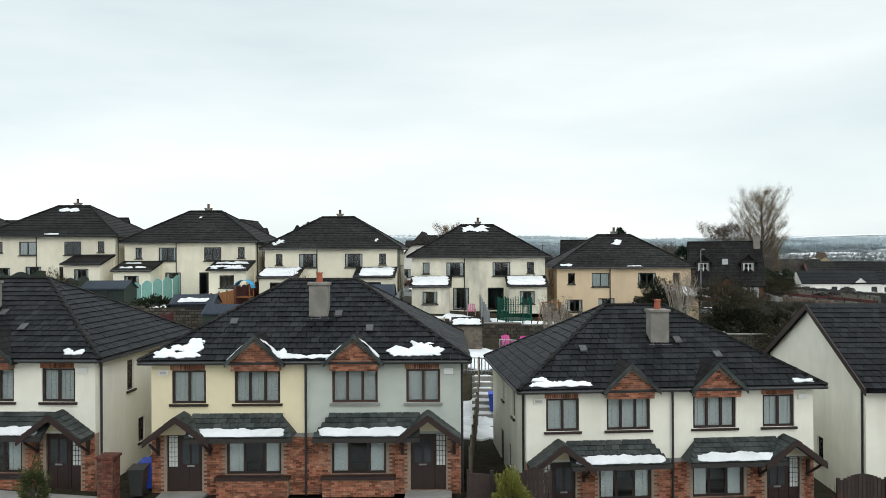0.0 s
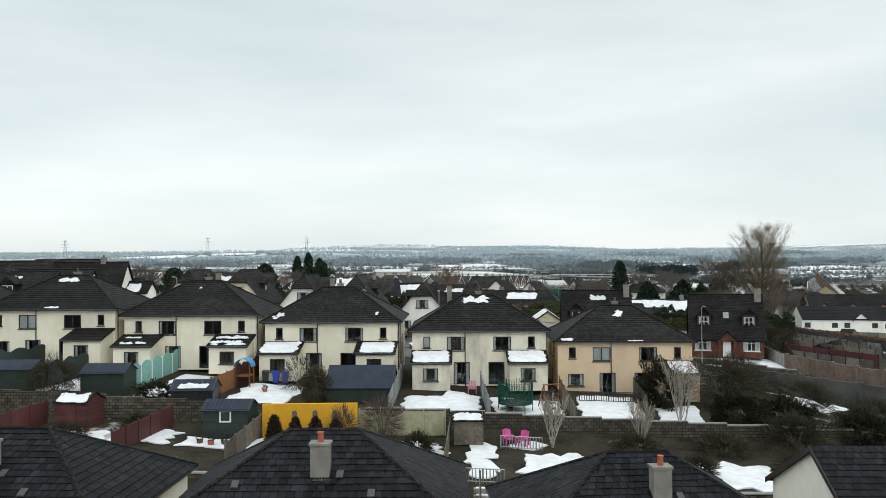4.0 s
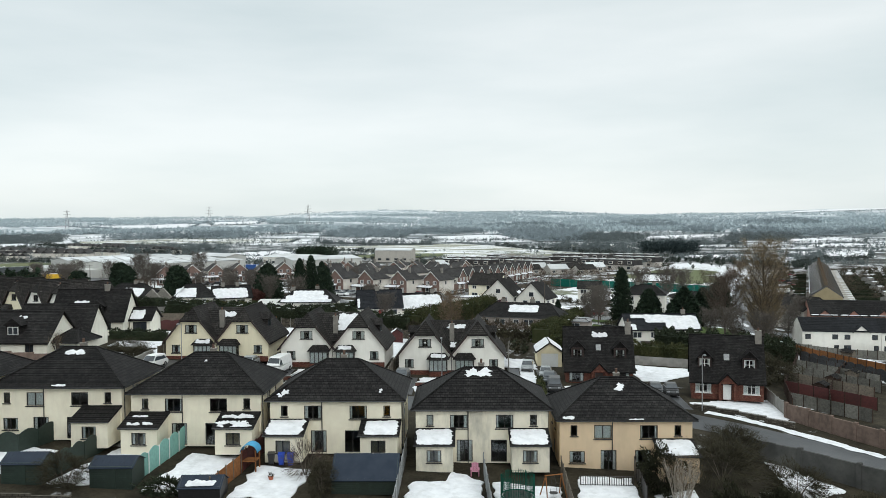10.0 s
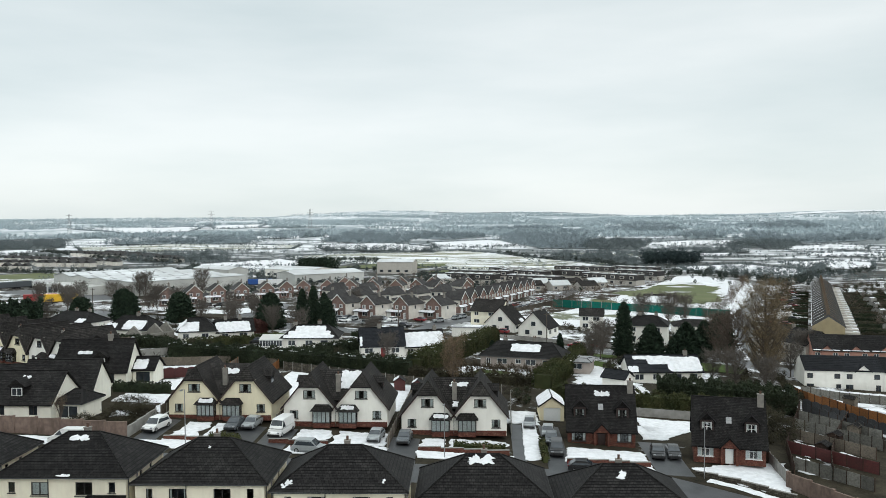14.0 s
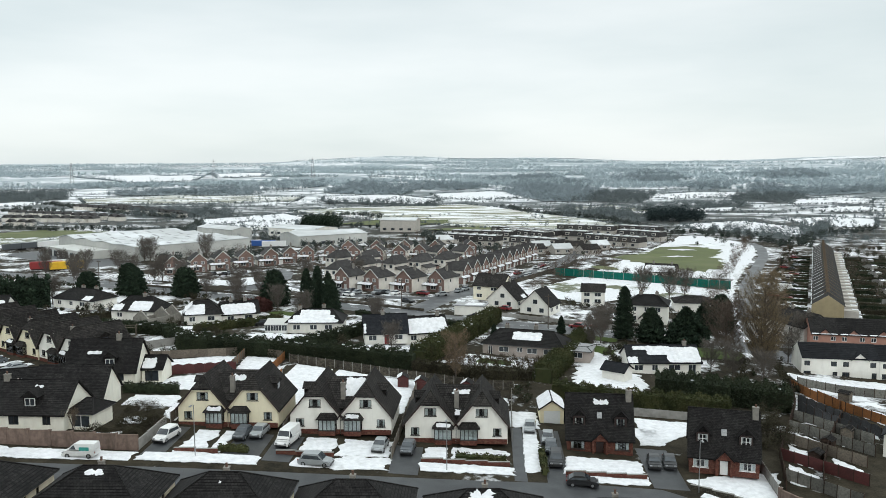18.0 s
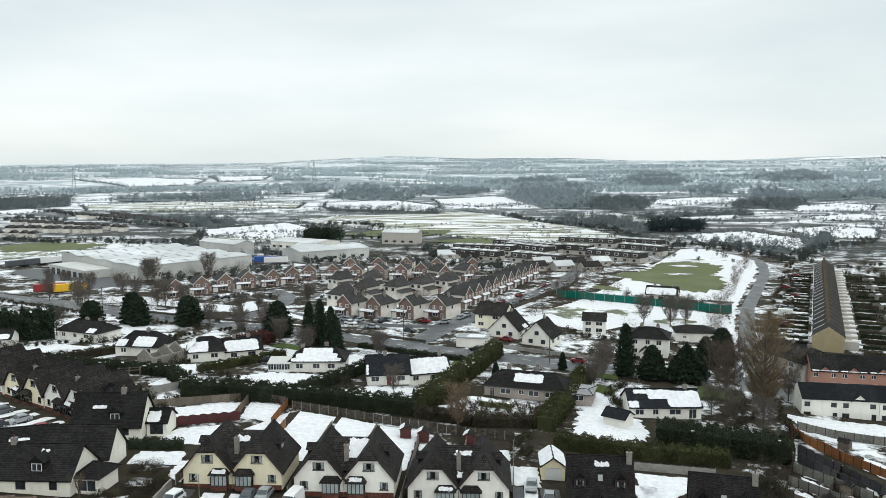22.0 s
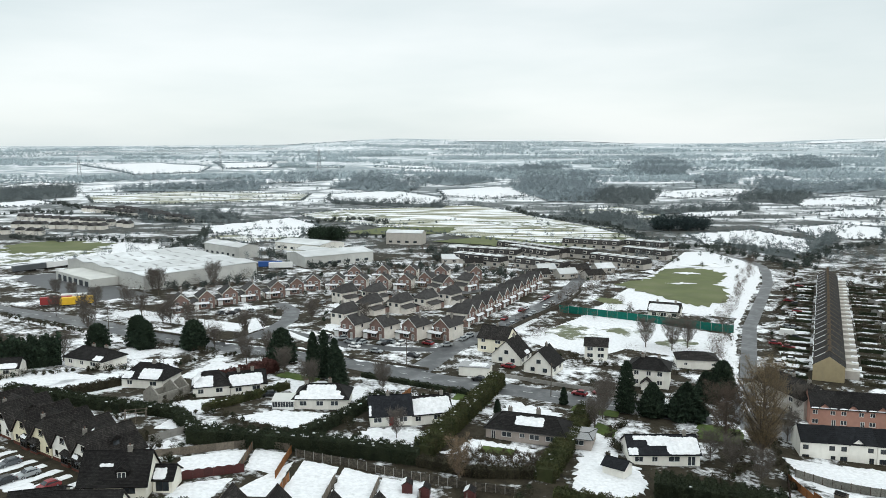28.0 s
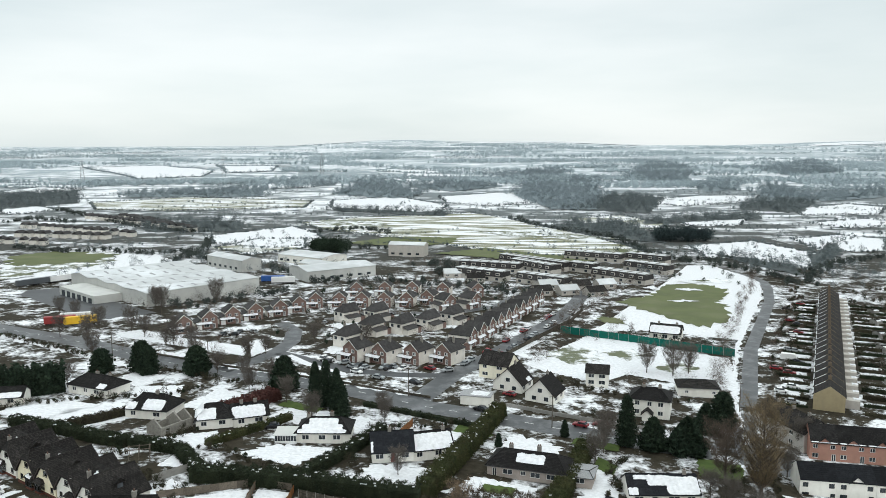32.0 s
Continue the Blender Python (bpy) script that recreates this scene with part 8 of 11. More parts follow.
part("roof", Geo().prism([(-2.2, -0.25, 2.25), (0, -0.25, 3.8), (0, 6.25, 3.8), (-2.2, 6.25, 2.25)], (0, 0, -0.12)).prism([(2.2, -0.25, 2.25), (0, -0.25, 3.8), (0, 6.25, 3.8), (2.2, 6.25, 2.25)], (0, 0, -0.12)), TILE2, garage)
for sg in (-1, 1):
    slope_snow(garage, (sg * 2.2, -0.25, 2.3), (sg * 2.2, 6.25, 2.3), (0, -0.25, 3.85), [(0.05, 6.4, 0.1, 2.62)], 3 + sg, 0.1, 0.06)

# ---------------------------------------------------------------- dark-roofed houses at the bend of the street
def gabled(label, m, w, d, ze, zr, wall, roof, wins=(), chim=(), snow=(), back=(), name="house", group="", ov=0.35, n=14, doors=(), frames=WHITEFRAME, dorm=(), ends=()):
    """A house with a plain pitched roof, its ridge along the front: openings on the front, real pane and frame in each."""
    h = thing(name, label, "house", m, group)
    mf = turn(-w / 2, 0, 0, 0)
    g = Geo()
    holed(g, mf, w, ze, 0.3, [*wins, *doors])
    for x in (-w / 2, w / 2 - 0.3):
        g.prism([(x, 0.3, 0), (x, d, 0), (x, d, ze), (x, d / 2, zr - 0.15), (x, 0.3, ze)], (0.3, 0, 0))
    g.box(-w / 2 + 0.3, d - 0.3, 0, w / 2 - 0.3, d, ze)
    part("wall", g, wall, h)
    for o in wins:
        f = part("window", Geo().box(o[0], 0.1, o[1], o[2], 0.18, o[1] + 0.08, mf).box(o[0], 0.1, o[3] - 0.08, o[2], 0.18, o[3], mf).box(o[0], 0.1, o[1], o[0] + 0.08, 0.18, o[3], mf)
                 .box(o[2] - 0.08, 0.1, o[1], o[2], 0.18, o[3], mf).box((o[0] + o[2]) / 2 - 0.04, 0.1, o[1], (o[0] + o[2]) / 2 + 0.04, 0.18, o[3], mf), frames, h)
        part("pane", Geo().box(o[0], 0.19, o[1], o[2], 0.22, o[3], mf), FARGLASS, f)
    for o in doors:
        part("door", Geo().box(o[0], 0.12, o[1], o[2], 0.2, o[3], mf), surf("red_door", (0.25, 0.02, 0.02), (0.2, 0.02, 0.02), 3, 0.5, 0), h)
    for sg in ends:
        for y0, z0 in ((d * 0.2, 0.9), (d * 0.62, 0.9), (d * 0.42, ze + 0.5)):
            x0, x1 = sorted((sg * w / 2, sg * (w / 2 + 0.06)))
            gw = part("gable_window", Geo().box(x0, y0 - 0.08, z0 - 0.08, x1, y0 + 1.38, z0).box(x0, y0 - 0.08, z0 + 1.2, x1, y0 + 1.38, z0 + 1.28).box(x0, y0 - 0.08, z0, x1, y0, z0 + 1.2).box(x0, y0 + 1.3, z0, x1, y0 + 1.38, z0 + 1.2), frames, h)
            part("pane", Geo().box(min(sg * w / 2, sg * (w / 2 + 0.03)), y0, z0, max(sg * w / 2, sg * (w / 2 + 0.03)), y0 + 1.3, z0 + 1.2), FARGLASS, gw)
    k = (zr - ze) / (d / 2)
    a, b = Vector((-w / 2 - ov, -ov, ze - ov * k + 0.1)), Vector((w / 2 + ov, -ov, ze - ov * k + 0.1))
    c, e = Vector((w / 2 + ov, d / 2, zr + 0.1)), Vector((-w / 2 - ov, d / 2, zr + 0.1))
    a2, b2 = Vector((a.x, d + ov, a.z)), Vector((b.x, d + ov, b.z))
    rg = Geo().prism([a, b, c, e], (0, 0, -0.15)).prism([a2, b2, c, e], (0, 0, -0.15))
    courses(rg, a, b, c, e, n, 0.03)
    courses(rg, b2, a2, e, c, n, 0.03)
    rg.tube(c, e, 0.1, None, 5)
    part("roof", rg, roof, h, "pitched tiled roof")
    for x in chim:
        chimney(h, x, d / 2, zr - 0.8, zr + 0.9, 0.8, 0.6, pots=1)
    for x in dorm:
        dg = Geo().box(x - 1.0, 0.8, ze + 0.5, x + 1.0, 3.2, ze + 2.1).prism([(x - 1.3, 0.55, ze + 2.05), (x + 1.3, 0.55, ze + 2.05), (x, 0.55, ze + 3.1)], (0, 3.2, 0))
        do = part("dormer", dg, roof, h)
        wf = part("dormer_window", Geo().box(x - 0.75, 0.74, ze + 0.75, x - 0.65, 0.8, ze + 1.9).box(x + 0.65, 0.74, ze + 0.75, x + 0.75, 0.8, ze + 1.9).box(x - 0.05, 0.74, ze + 0.85, x + 0.05, 0.8, ze + 1.8).box(x - 0.65, 0.74, ze + 0.75, x + 0.65, 0.8, ze + 0.85).box(x - 0.65, 0.74, ze + 1.8, x + 0.65, 0.8, ze + 1.9), WHITEFRAME, do)
        part("pane", Geo().box(x - 0.65, 0.76, ze + 0.85, x + 0.65, 0.79, ze + 1.8), FARGLASS, wf)
    if snow:
        slope_snow(h, a, b, e, snow, int(w * 7), 0.09, 0.14)
    if back:
        slope_snow(h, b2, a2, c, back, int(w * 9), 0.09, 0.14)
    return h


gabled("white house with a long dark roof, dormer and rooflight", turn(-65.4, 102.8, 6.45, 0), 13.5, 8.0, 2.6, 6.2, WHITEWALL, TILE2, [(5.5, 0.9, 7.0, 2.2), (10.4, 0.9, 11.6, 2.2)], [-3.5], [(8.2, 9.4, 4.4, 4.9)], dorm=[1.6], frames=DARKFRAME, n=18)
gabled("white cross wing with a dark pitched roof", turn(-62.6, 111.0, 6.3, 4), 10.5, 7.0, 2.7, 6.6, WHITEWALL, TILE2, [(6.0, 0.6, 8.2, 2.2)], frames=DARKFRAME, n=16)
gabled("white house with a dark dormered roof", turn(-64.2, 124.3, 6.75, 6), 11.5, 8, 2.6, 7.2, WHITEWALL, TILE2, [(1.0, 0.9, 2.6, 2.2), (7.5, 0.9, 9.6, 2.2)], [2], [(3.4, 5.8, 3.6, 4.2)], dorm=[1.4], frames=DARKFRAME, n=18)
gabled("small white sunroom wing with snow on its roof", turn(-56.9, 127.8, 6.5, 4), 3.4, 5, 2.5, 4.2, WHITEWALL, TILE2, [(0.5, 0.3, 2.8, 2.1)], frames=DARKFRAME, snow=[(0.3, 2.6, 0.3, 2.6)])
gabled("white house with gable to the street and dark roof", turn(-71.5, 113.0, 7.0, 20), 8, 9, 2.5, 4.6, WHITEWALL, TILE2, [(1, 0.9, 2.4, 2.2)], [], [(2, 5, 2, 2.6)], frames=DARKFRAME, n=18)
for k, (x, y, rz, wl, lb) in enumerate([(-77.4, 135.8, -32, OFFWHITE, "white twin-gabled pair with dark brown roof"), (-90.4, 144.0, -32, PALECREAM, "cream twin-gabled pair with dark brown roof"), (-104.4, 153.3, -32, OFFWHITE, "white twin-gabled pair with dark brown roof")]):
    gable_pair(lb, turn(x, y, ground(x, y) - 0.2, rz), wl, 8 + k, [(3, 5, 3.2, 4.2)] if k != 1 else [(4, 6.5, 2.5, 4.5)])
for k in range(9):
    # snow between the drives before these pairs
    x0, y0 = -70.5 - 3.6 * k - 0.4 * (k % 2), 130.6 + 2.26 * k
    drape("snow_lawn", [(x0 - 0.8, y0 - 1.3), (x0 - 5.2, y0 - 8.6), (x0 - 6.9, y0 - 7.6), (x0 - 2.5, y0 - 0.4)], SNOW, "strip of snow between two drives", 0.08, 0.6, seed=520 + k)
for k, (x, y) in enumerate([(-83.6, 131.4), (-90, 136), (-97.4, 140.4), (-77, 126.6), (-86, 128)]):
    parked("car parked before the twin-gabled houses", x, y, 58, (SILVER, GREYP, WHITEP, REDP, BLACKP)[k], "hatch")
strip("road", [(-76, 90), (-84, 112), (-94, 126), (-112, 138), (-150, 158)], 6, ASPHALT, "wet asphalt street at the bend", 0.035)
for k, pl in enumerate([[(-89, 127.5), (-82, 124), (-80, 127.5), (-86, 132)], [(-78, 113), (-74, 110), (-72, 119), (-77, 122)], [(-56.5, 115), (-48.5, 116), (-49.4, 121.7), (-56.5, 120.4)], [(-55, 100), (-50, 100.2), (-51, 104.5), (-55, 103)], [(-53, 107), (-49.6, 108), (-50, 110.6), (-53, 110)], [(-70, 93.6), (-58, 94.4), (-58, 96.2), (-70, 95.4)]]):
    drape("snow_lawn", pl, SNOW, "snow lying beside the houses", 0.07, 0.5, seed=120 + k)
bush("bare overgrown garden shrubs", -50.5, 106, 2.6, 3.0, 1.8, SHRUB, 31, 10800, 0.22, 0.12)
bush("bare overgrown garden shrubs", -48.6, 101.8, 1.6, 1.6, 1.6, SHRUB, 32, 5760, 0.19, 0.12)
bare_tree("bare garden tree before the white house", turn(-56.6, 101.4, 6.3, 0), 6.0, 0.6, 33, BARK, TANTWIG, 0.5, 3, 700)
hedge("low dark hedge beside the house", [(-59, 121.6), (-50.4, 123.2)], 1.5, 1.3, DARKHEDGE, 7)
bush("bare overgrown garden shrubs", -53.5, 101.6, 2.2, 1.6, 1.7, SHRUB, 34, 7200, 0.22, 0.12)
bush("bare overgrown garden shrubs", -52.0, 112.5, 2.6, 2.0, 1.6, SHRUB, 35, 7200, 0.22, 0.12)
bush("bare overgrown garden shrubs", -48.0, 107.5, 1.6, 2.6, 1.7, SHRUB, 36, 7200, 0.22, 0.12)

# ---------------------------------------------------------------- hedges and bungalows beyond
hedge("long dark evergreen hedge behind the gardens", [(-62, 152.5), (-40, 153), (-27, 151.8), (-14, 150.2)], 3.2, 3.6, DARKHEDGE, 11, 1.6, 62, 0.22)
hedge("long thick clipped green hedge", [(-13.6, 151.5), (-4, 186), (2.6, 211)], 3.6, 3.4, HEDGE, 12, 1.0, 62, 0.22)
hedge("thick clipped green hedge", [(10.9, 145.5), (15.5, 160), (20.8, 177), (24, 188)], 3.0, 3.6, HEDGE, 13, 0.3, 62, 0.22)
hedge("dark green hedge between bungalow gardens", [(-41.5, 152.5), (-33, 173), (-27.5, 192)], 2.4, 2.2, DARKHEDGE, 14, 1.4, 62, 0.22)
hedge("green hedge between bungalow gardens", [(-66, 172), (-58, 189), (-53, 198)], 1.8, 1.6, HEDGE, 15, 0.6, 62, 0.22)
hedge("massive dark clipped cypress hedge", [(31.5, 143.6), (44, 140.4), (54, 138.4)], 3.9, 5.2, DARKHEDGE, 16, 0.2, 60, 0.24)
hedge("brown-green hedge behind the brick houses", [(12, 137), (24, 134.5), (42, 133.5)], 2.6, 2.4, HEDGE, 17, 0, 62, 0.22)
hedge("bare brown beech hedge", [(-14, 149), (-3, 145.5), (9, 147.5)], 2.0, 1.8, SHRUB, 18, 0, 62, 0.22)
hedge("dark bare winter field hedge", [(-122, 186), (-107, 180), (-93, 173), (-84, 169)], 2.4, 3.0, DARKHEDGE, 19, 0.8, 62, 0.22)
hedge("brown bare hedge between lawns", [(-108, 182), (-98, 196), (-90, 203)], 2.2, 1.8, SHRUB, 20, 0.3, 62, 0.22)
hedge("dark evergreen screen of tall cypresses", [(-148, 209), (-136, 213), (-127, 219)], 7.5, 5.5, CONIFER, 21, 0, 22, 0.6)
hedge("dark red-brown bare hedge", [(-72, 197), (-66, 208), (-62, 216)], 3.0, 4.0, REDTWIG, 22, 0, 28, 0.4)
hedge("dark hedge beside the main road", [(-36, 213), (-22, 207), (-4, 199)], 1.3, 1.2, DARKHEDGE, 23, 0, 30, 0.25)
hedge("overgrown dark hedge and bank", [(-93, 173), (-82, 170), (-70, 166), (-62, 156)], 2.2, 3.0, DARKHEDGE, 24, 0.8, 62, 0.22)
for k, x in enumerate(np.linspace(-6.5, 10.5, 8)):
    bush("fan-shaped bare brown shrub in a row", x, 152.2 + 0.5 * (k % 3), 1.25, 1.1, 3.0, surf("brown_fan_twigs", (0.085, 0.066, 0.045), (0.06, 0.048, 0.034), 2, 0.95, 0, rand=0.3), 700 + k, 4200, 0.34, 0.09)


def bungalow(label, m, w, d, wall, roof, wins, snow=(), ze=2.6, rise=2.6, inset=3.2, chim=(), back=(), side=()):
    h = thing("bungalow", label, "bungalow", m)
    mf = turn(-w / 2, 0, 0, 0)
    g = Geo()
    holed(g, mf, w, ze, 0.3, wins)
    g.box(-w / 2, 0.3, 0, -w / 2 + 0.3, d, ze).box(w / 2 - 0.3, 0.3, 0, w / 2, d, ze).box(-w / 2 + 0.3, d - 0.3, 0, w / 2 - 0.3, d, ze)
    part("wall", g, wall, h)
    for o in wins:
        f = part("window", Geo().box(o[0], 0.1, o[1], o[2], 0.18, o[1] + 0.08, mf).box(o[0], 0.1, o[3] - 0.08, o[2], 0.18, o[3], mf).box(o[0], 0.1, o[1], o[0] + 0.08, 0.18, o[3], mf)
                 .box(o[2] - 0.08, 0.1, o[1], o[2], 0.18, o[3], mf).box((o[0] + o[2]) / 2 - 0.04, 0.1, o[1], (o[0] + o[2]) / 2 + 0.04, 0.18, o[3], mf), WHITEFRAME, h)
        part("pane", Geo().box(o[0], 0.19, o[1], o[2], 0.22, o[3], mf), FARGLASS, f)
    r_, e, r = hip_roof(h, w, d, ze, rise, 0.4, inset, roof, n=12)
    if snow:
        slope_snow(h, e[0], e[1], r[0], snow, int(w * 5), 0.1, 0.12)
    if side:
        slope_snow(h, e[3], e[0], r[0], side, int(w * 3), 0.1, 0.15)
    if back:
        slope_snow(h, e[2], e[3], r[1], back, int(w * 4), 0.1, 0.15)
    for x, y in chim:
        chimney(h, x, y, ze + 0.8, ze + rise + 0.7, 0.9, 0.7, pots=2)
    return h


bungalow("low white sunroom with dark hipped roof", turn(-56.9, 104.0, 6.3, -6), 3.6, 5.0, WHITEWALL, TILE2, [(0.4, 0.4, 3.2, 2.1)], (), 2.5, 1.5, 1.75)
bungalow("white bungalow with a snow-covered roof", turn(-40.5, 180.0, 4.0, 3), 13, 9, OFFWHITE, TILE2, [(1.5, 0.9, 3.2, 2.1), (5.5, 0.9, 7.2, 2.1), (9, 0.9, 10.8, 2.1)], [(0.7, 12.6, 0.1, 1.4), (1.7, 11.6, 1.2, 3.0), (3.2, 10.4, 2.8, 5.0)], chim=[(-4.0, 4.5), (1.5, 6)])
cons = thing("conservatory", "white glazed conservatory with pale roof", "conservatory", turn(-49.2, 178.5, 4.25, 3))
part("frame", Geo().box(-2.6, 0, 0, 2.6, 4.2, 0.7).box(-2.6, 0, 2.0, 2.6, 4.2, 2.2), WHITEFRAME, cons)
for k in range(9):
    part("glazing_bar", Geo().box(-2.6 + k * 0.64, 0, 0.7, -2.6 + k * 0.64 + 0.07, 0.07, 2.0), WHITEFRAME, cons)
part("pane", Geo().box(-2.55, 0.08, 0.7, 2.55, 0.1, 2.0), FARGLASS, cons)
part("roof", Geo().prism([(-2.8, -0.2, 2.2), (2.8, -0.2, 2.2), (2.8, 4.3, 2.9), (-2.8, 4.3, 2.9)], (0, 0, -0.1)), PALEPANEL, cons)
gabled("white cottage with dark roof and red door", turn(-22.0, 170.0, 3.9, 12), 9.5, 8, 2.6, 6.0, OFFWHITE, TILE, [(0.8, 0.9, 2.6, 2.1), (6.6, 0.9, 8.4, 2.1)], [-0.5], doors=[(4.3, 0.05, 5.3, 2.1)], snow=[(0.1, 0.7, 0.3, 3.0)])
gabled("white wing with a snow-covered roof", turn(-13.2, 173.6, 3.3, 20), 10.0, 7.5, 2.6, 5.6, OFFWHITE, TILE2, [(1.2, 0.9, 2.6, 2.1), (5.6, 0.9, 7.2, 2.1)], [3.4], snow=[(0.1, 10.4, 0.1, 4.6)])
bungalow("pinkish grey bungalow with dark hipped roof and a square of snow", turn(7.8, 165.6, 2.25, -15), 17.5, 9, surf("pinkish_grey_render", (0.36, 0.31, 0.28), (0.32, 0.28, 0.25), 1, 0.9, 0.2, stain=(0.25, 0.22, 0.2), stain_scale=0.5, stain_amt=0.4), TILE2,
         [(1.2, 0.05, 2.2, 2.1), (3.6, 0.9, 5.8, 2.1), (7.6, 1.1, 8.8, 2.1), (9.8, 0.9, 12, 2.1), (13.4, 0.9, 15.4, 2.1)], [(6.5, 13.0, 1.9, 4.6)], chim=[(-4.5, 5.4), (1.8, 6.2)])
bungalow("flat-roofed wing of the grey bungalow", turn(19.6, 164.0, 1.7, -15), 5, 7, MATS["pinkish_grey_render"], LEAD, [(1.2, 0.9, 3.4, 2.1)], (), 2.5, 0.15, 1.5)
gabled("white bungalow, half its roof under snow", turn(36.6, 158.6, 0.6, 3), 14.5, 8.5, 2.6, 5.2, OFFWHITE, TILE, [(1.0, 0.9, 2.8, 2.1), (4.6, 0.9, 5.8, 2.1), (8.0, 0.9, 10.4, 2.1), (12.0, 0.05, 13.6, 2.1)], [5.0],
       snow=[(0.1, 2.2, 0.1, 1.9), (8.2, 15.1, 0.2, 4.7), (4.4, 9.4, 2.4, 5.0), (1.6, 5.6, 3.9, 5.0)])
gabled("small white outbuilding with dark roof", turn(24.8, 151.0, 1.35, -35), 4.6, 3.8, 2.1, 3.2, OFFWHITE, TILE, [], n=6)
bungalow("white bungalow with snow on its hipped roof", turn(-69.5, 186.5, 4.6, 20), 9, 8, OFFWHITE, TILE2, [(1.2, 0.9, 2.6, 2.1), (5.5, 0.9, 7.2, 2.1)], [(0.6, 5.4, 0.1, 3.6)], rise=3.0, side=[(0.5, 7.5, 0.2, 3.4)])
gabled("white bungalow wing with a snowy roof", turn(-61.2, 190.2, 4.2, 25), 9, 7, 2.6, 5.2, OFFWHITE, TILE2, [(1.2, 0.9, 2.8, 2.1), (5.4, 0.9, 7.4, 2.1)], [-2, 1.5], snow=[(0.2, 8.6, 0.1, 3.8)])
bungalow("white bungalow with dark and snowy roof slopes", turn(-90.7, 193.7, 4.01, -8), 12, 9, OFFWHITE, TILE2, [(1.5, 0.9, 3, 2.1), (8, 0.9, 10, 2.1)], [(0.5, 3.4, 0.1, 2.6), (5.2, 11.2, 0.2, 3.8)], rise=3.2, chim=[(1, 4.5)])
bungalow("white bungalow with a dark roof", turn(-117.5, 214.0, 3.35, -20), 15, 9, OFFWHITE, TILE2, [(1.5, 0.9, 3, 2.1), (6, 0.9, 7.4, 2.1), (10, 0.9, 12, 2.1)], [(11.5, 14.6, 0.2, 2.2)], chim=[(-1, 5), (4, 5)])
gabled("low white bungalow at the lawn's end", turn(-136, 201.5, 3.8, 15), 12, 7, 2.5, 4.6, OFFWHITE, TILE2, [(1.2, 0.9, 2.6, 2.1), (8, 0.9, 9.6, 2.1)], [], [(0.2, 12, 0.1, 2.2)])
RUBBLE = surf("rubble_stone", (0.27, 0.255, 0.225), (0.19, 0.18, 0.16), 2.5, 0.95, 0.6, stain=(0.12, 0.115, 0.1), stain_scale=1.2, stain_amt=0.6)
rn = thing("ruined_outbuilding", "roofless weathered grey stone outbuilding", "outbuilding", turn(-77.5, 182.5, 4.9, 62))
for x in (-4.75, 1.2, 4.4):
    part("gable_wall", Geo().prism([(x, 0, 0), (x, 5.5, 0), (x, 5.5, 2.6), (x, 2.75, 4.5), (x, 0, 2.6)], (0.4, 0, 0)), RUBBLE, rn)
g_ = Geo()
holed(g_, turn(-4.35, 0, 0, 0), 8.7, 2.5, 0.4, [(1.0, 0.8, 2.2, 2.0), (5.9, 0.8, 7.1, 2.0)])
part("front_wall", g_, RUBBLE, rn)
part("back_wall", Geo().box(-4.35, 5.1, 0, 4.35, 5.5, 2.3), RUBBLE, rn)
for k, pl in enumerate([[(-58, 168), (-43, 164), (-36.5, 177), (-51, 177)], [(-32, 158), (-15.5, 155), (-11.5, 168), (-26, 168)], [(-8, 178), (-1.5, 192), (-6, 198), (-18, 190), (-17, 181)], [(-10, 156), (8, 156), (10, 162), (-3, 166)], [(0, 181), (14, 176), (18, 188), (6, 196)],
                        [(16, 142), (26, 140.5), (31, 146), (31, 156), (27.5, 160), (28, 174), (24, 178), (18, 156)], [(-82, 172), (-68, 169), (-63, 174), (-68, 184), (-76, 180)], [(-118, 188), (-104, 184), (-92, 197), (-104, 204), (-116, 200)], [(-134, 196), (-118, 190), (-108, 205), (-124, 210), (-132, 206)],
                        [(-86, 205), (-74, 200), (-68, 216), (-82, 224)], [(-104, 212), (-90, 214), (-94, 226), (-108, 224)], [(-60, 199), (-46, 192), (-42, 204), (-54, 212)], [(-118, 228), (-106, 224), (-102, 236), (-116, 240)], [(-44, 190), (-34, 190), (-30, 200), (-40, 202)]]):
    drape("snow_lawn", pl, SNOW, "smooth snow on a bungalow lawn", 0.08, 1.3, seed=140 + k)
for k, pl in enumerate([[(20, 191), (31, 187), (33, 191.5), (22, 195.5)], [(-10, 195), (0, 192), (1, 198), (-8, 201)], [(24, 176), (28, 172), (29.5, 178), (26, 183)], [(-60, 209), (-48, 204), (-46, 208), (-58, 214)], [(48, 176), (58, 174), (60, 184), (50, 186)], [(-2, 158), (5, 157), (6, 161), (-1, 162)]]):
    drape("grass_patch", pl, surf("green_turf", (0.075, 0.105, 0.03), (0.055, 0.08, 0.025), 0.5, 0.95, 0.3), "green winter turf clear of snow", 0.2, 0.6, "grass", seed=160 + k, thick=0.0)
fence("rust-orange timber fence by the road", [(-24, 184), (-20.5, 198)], 2.0, ORANGEWOOD, 2.0)

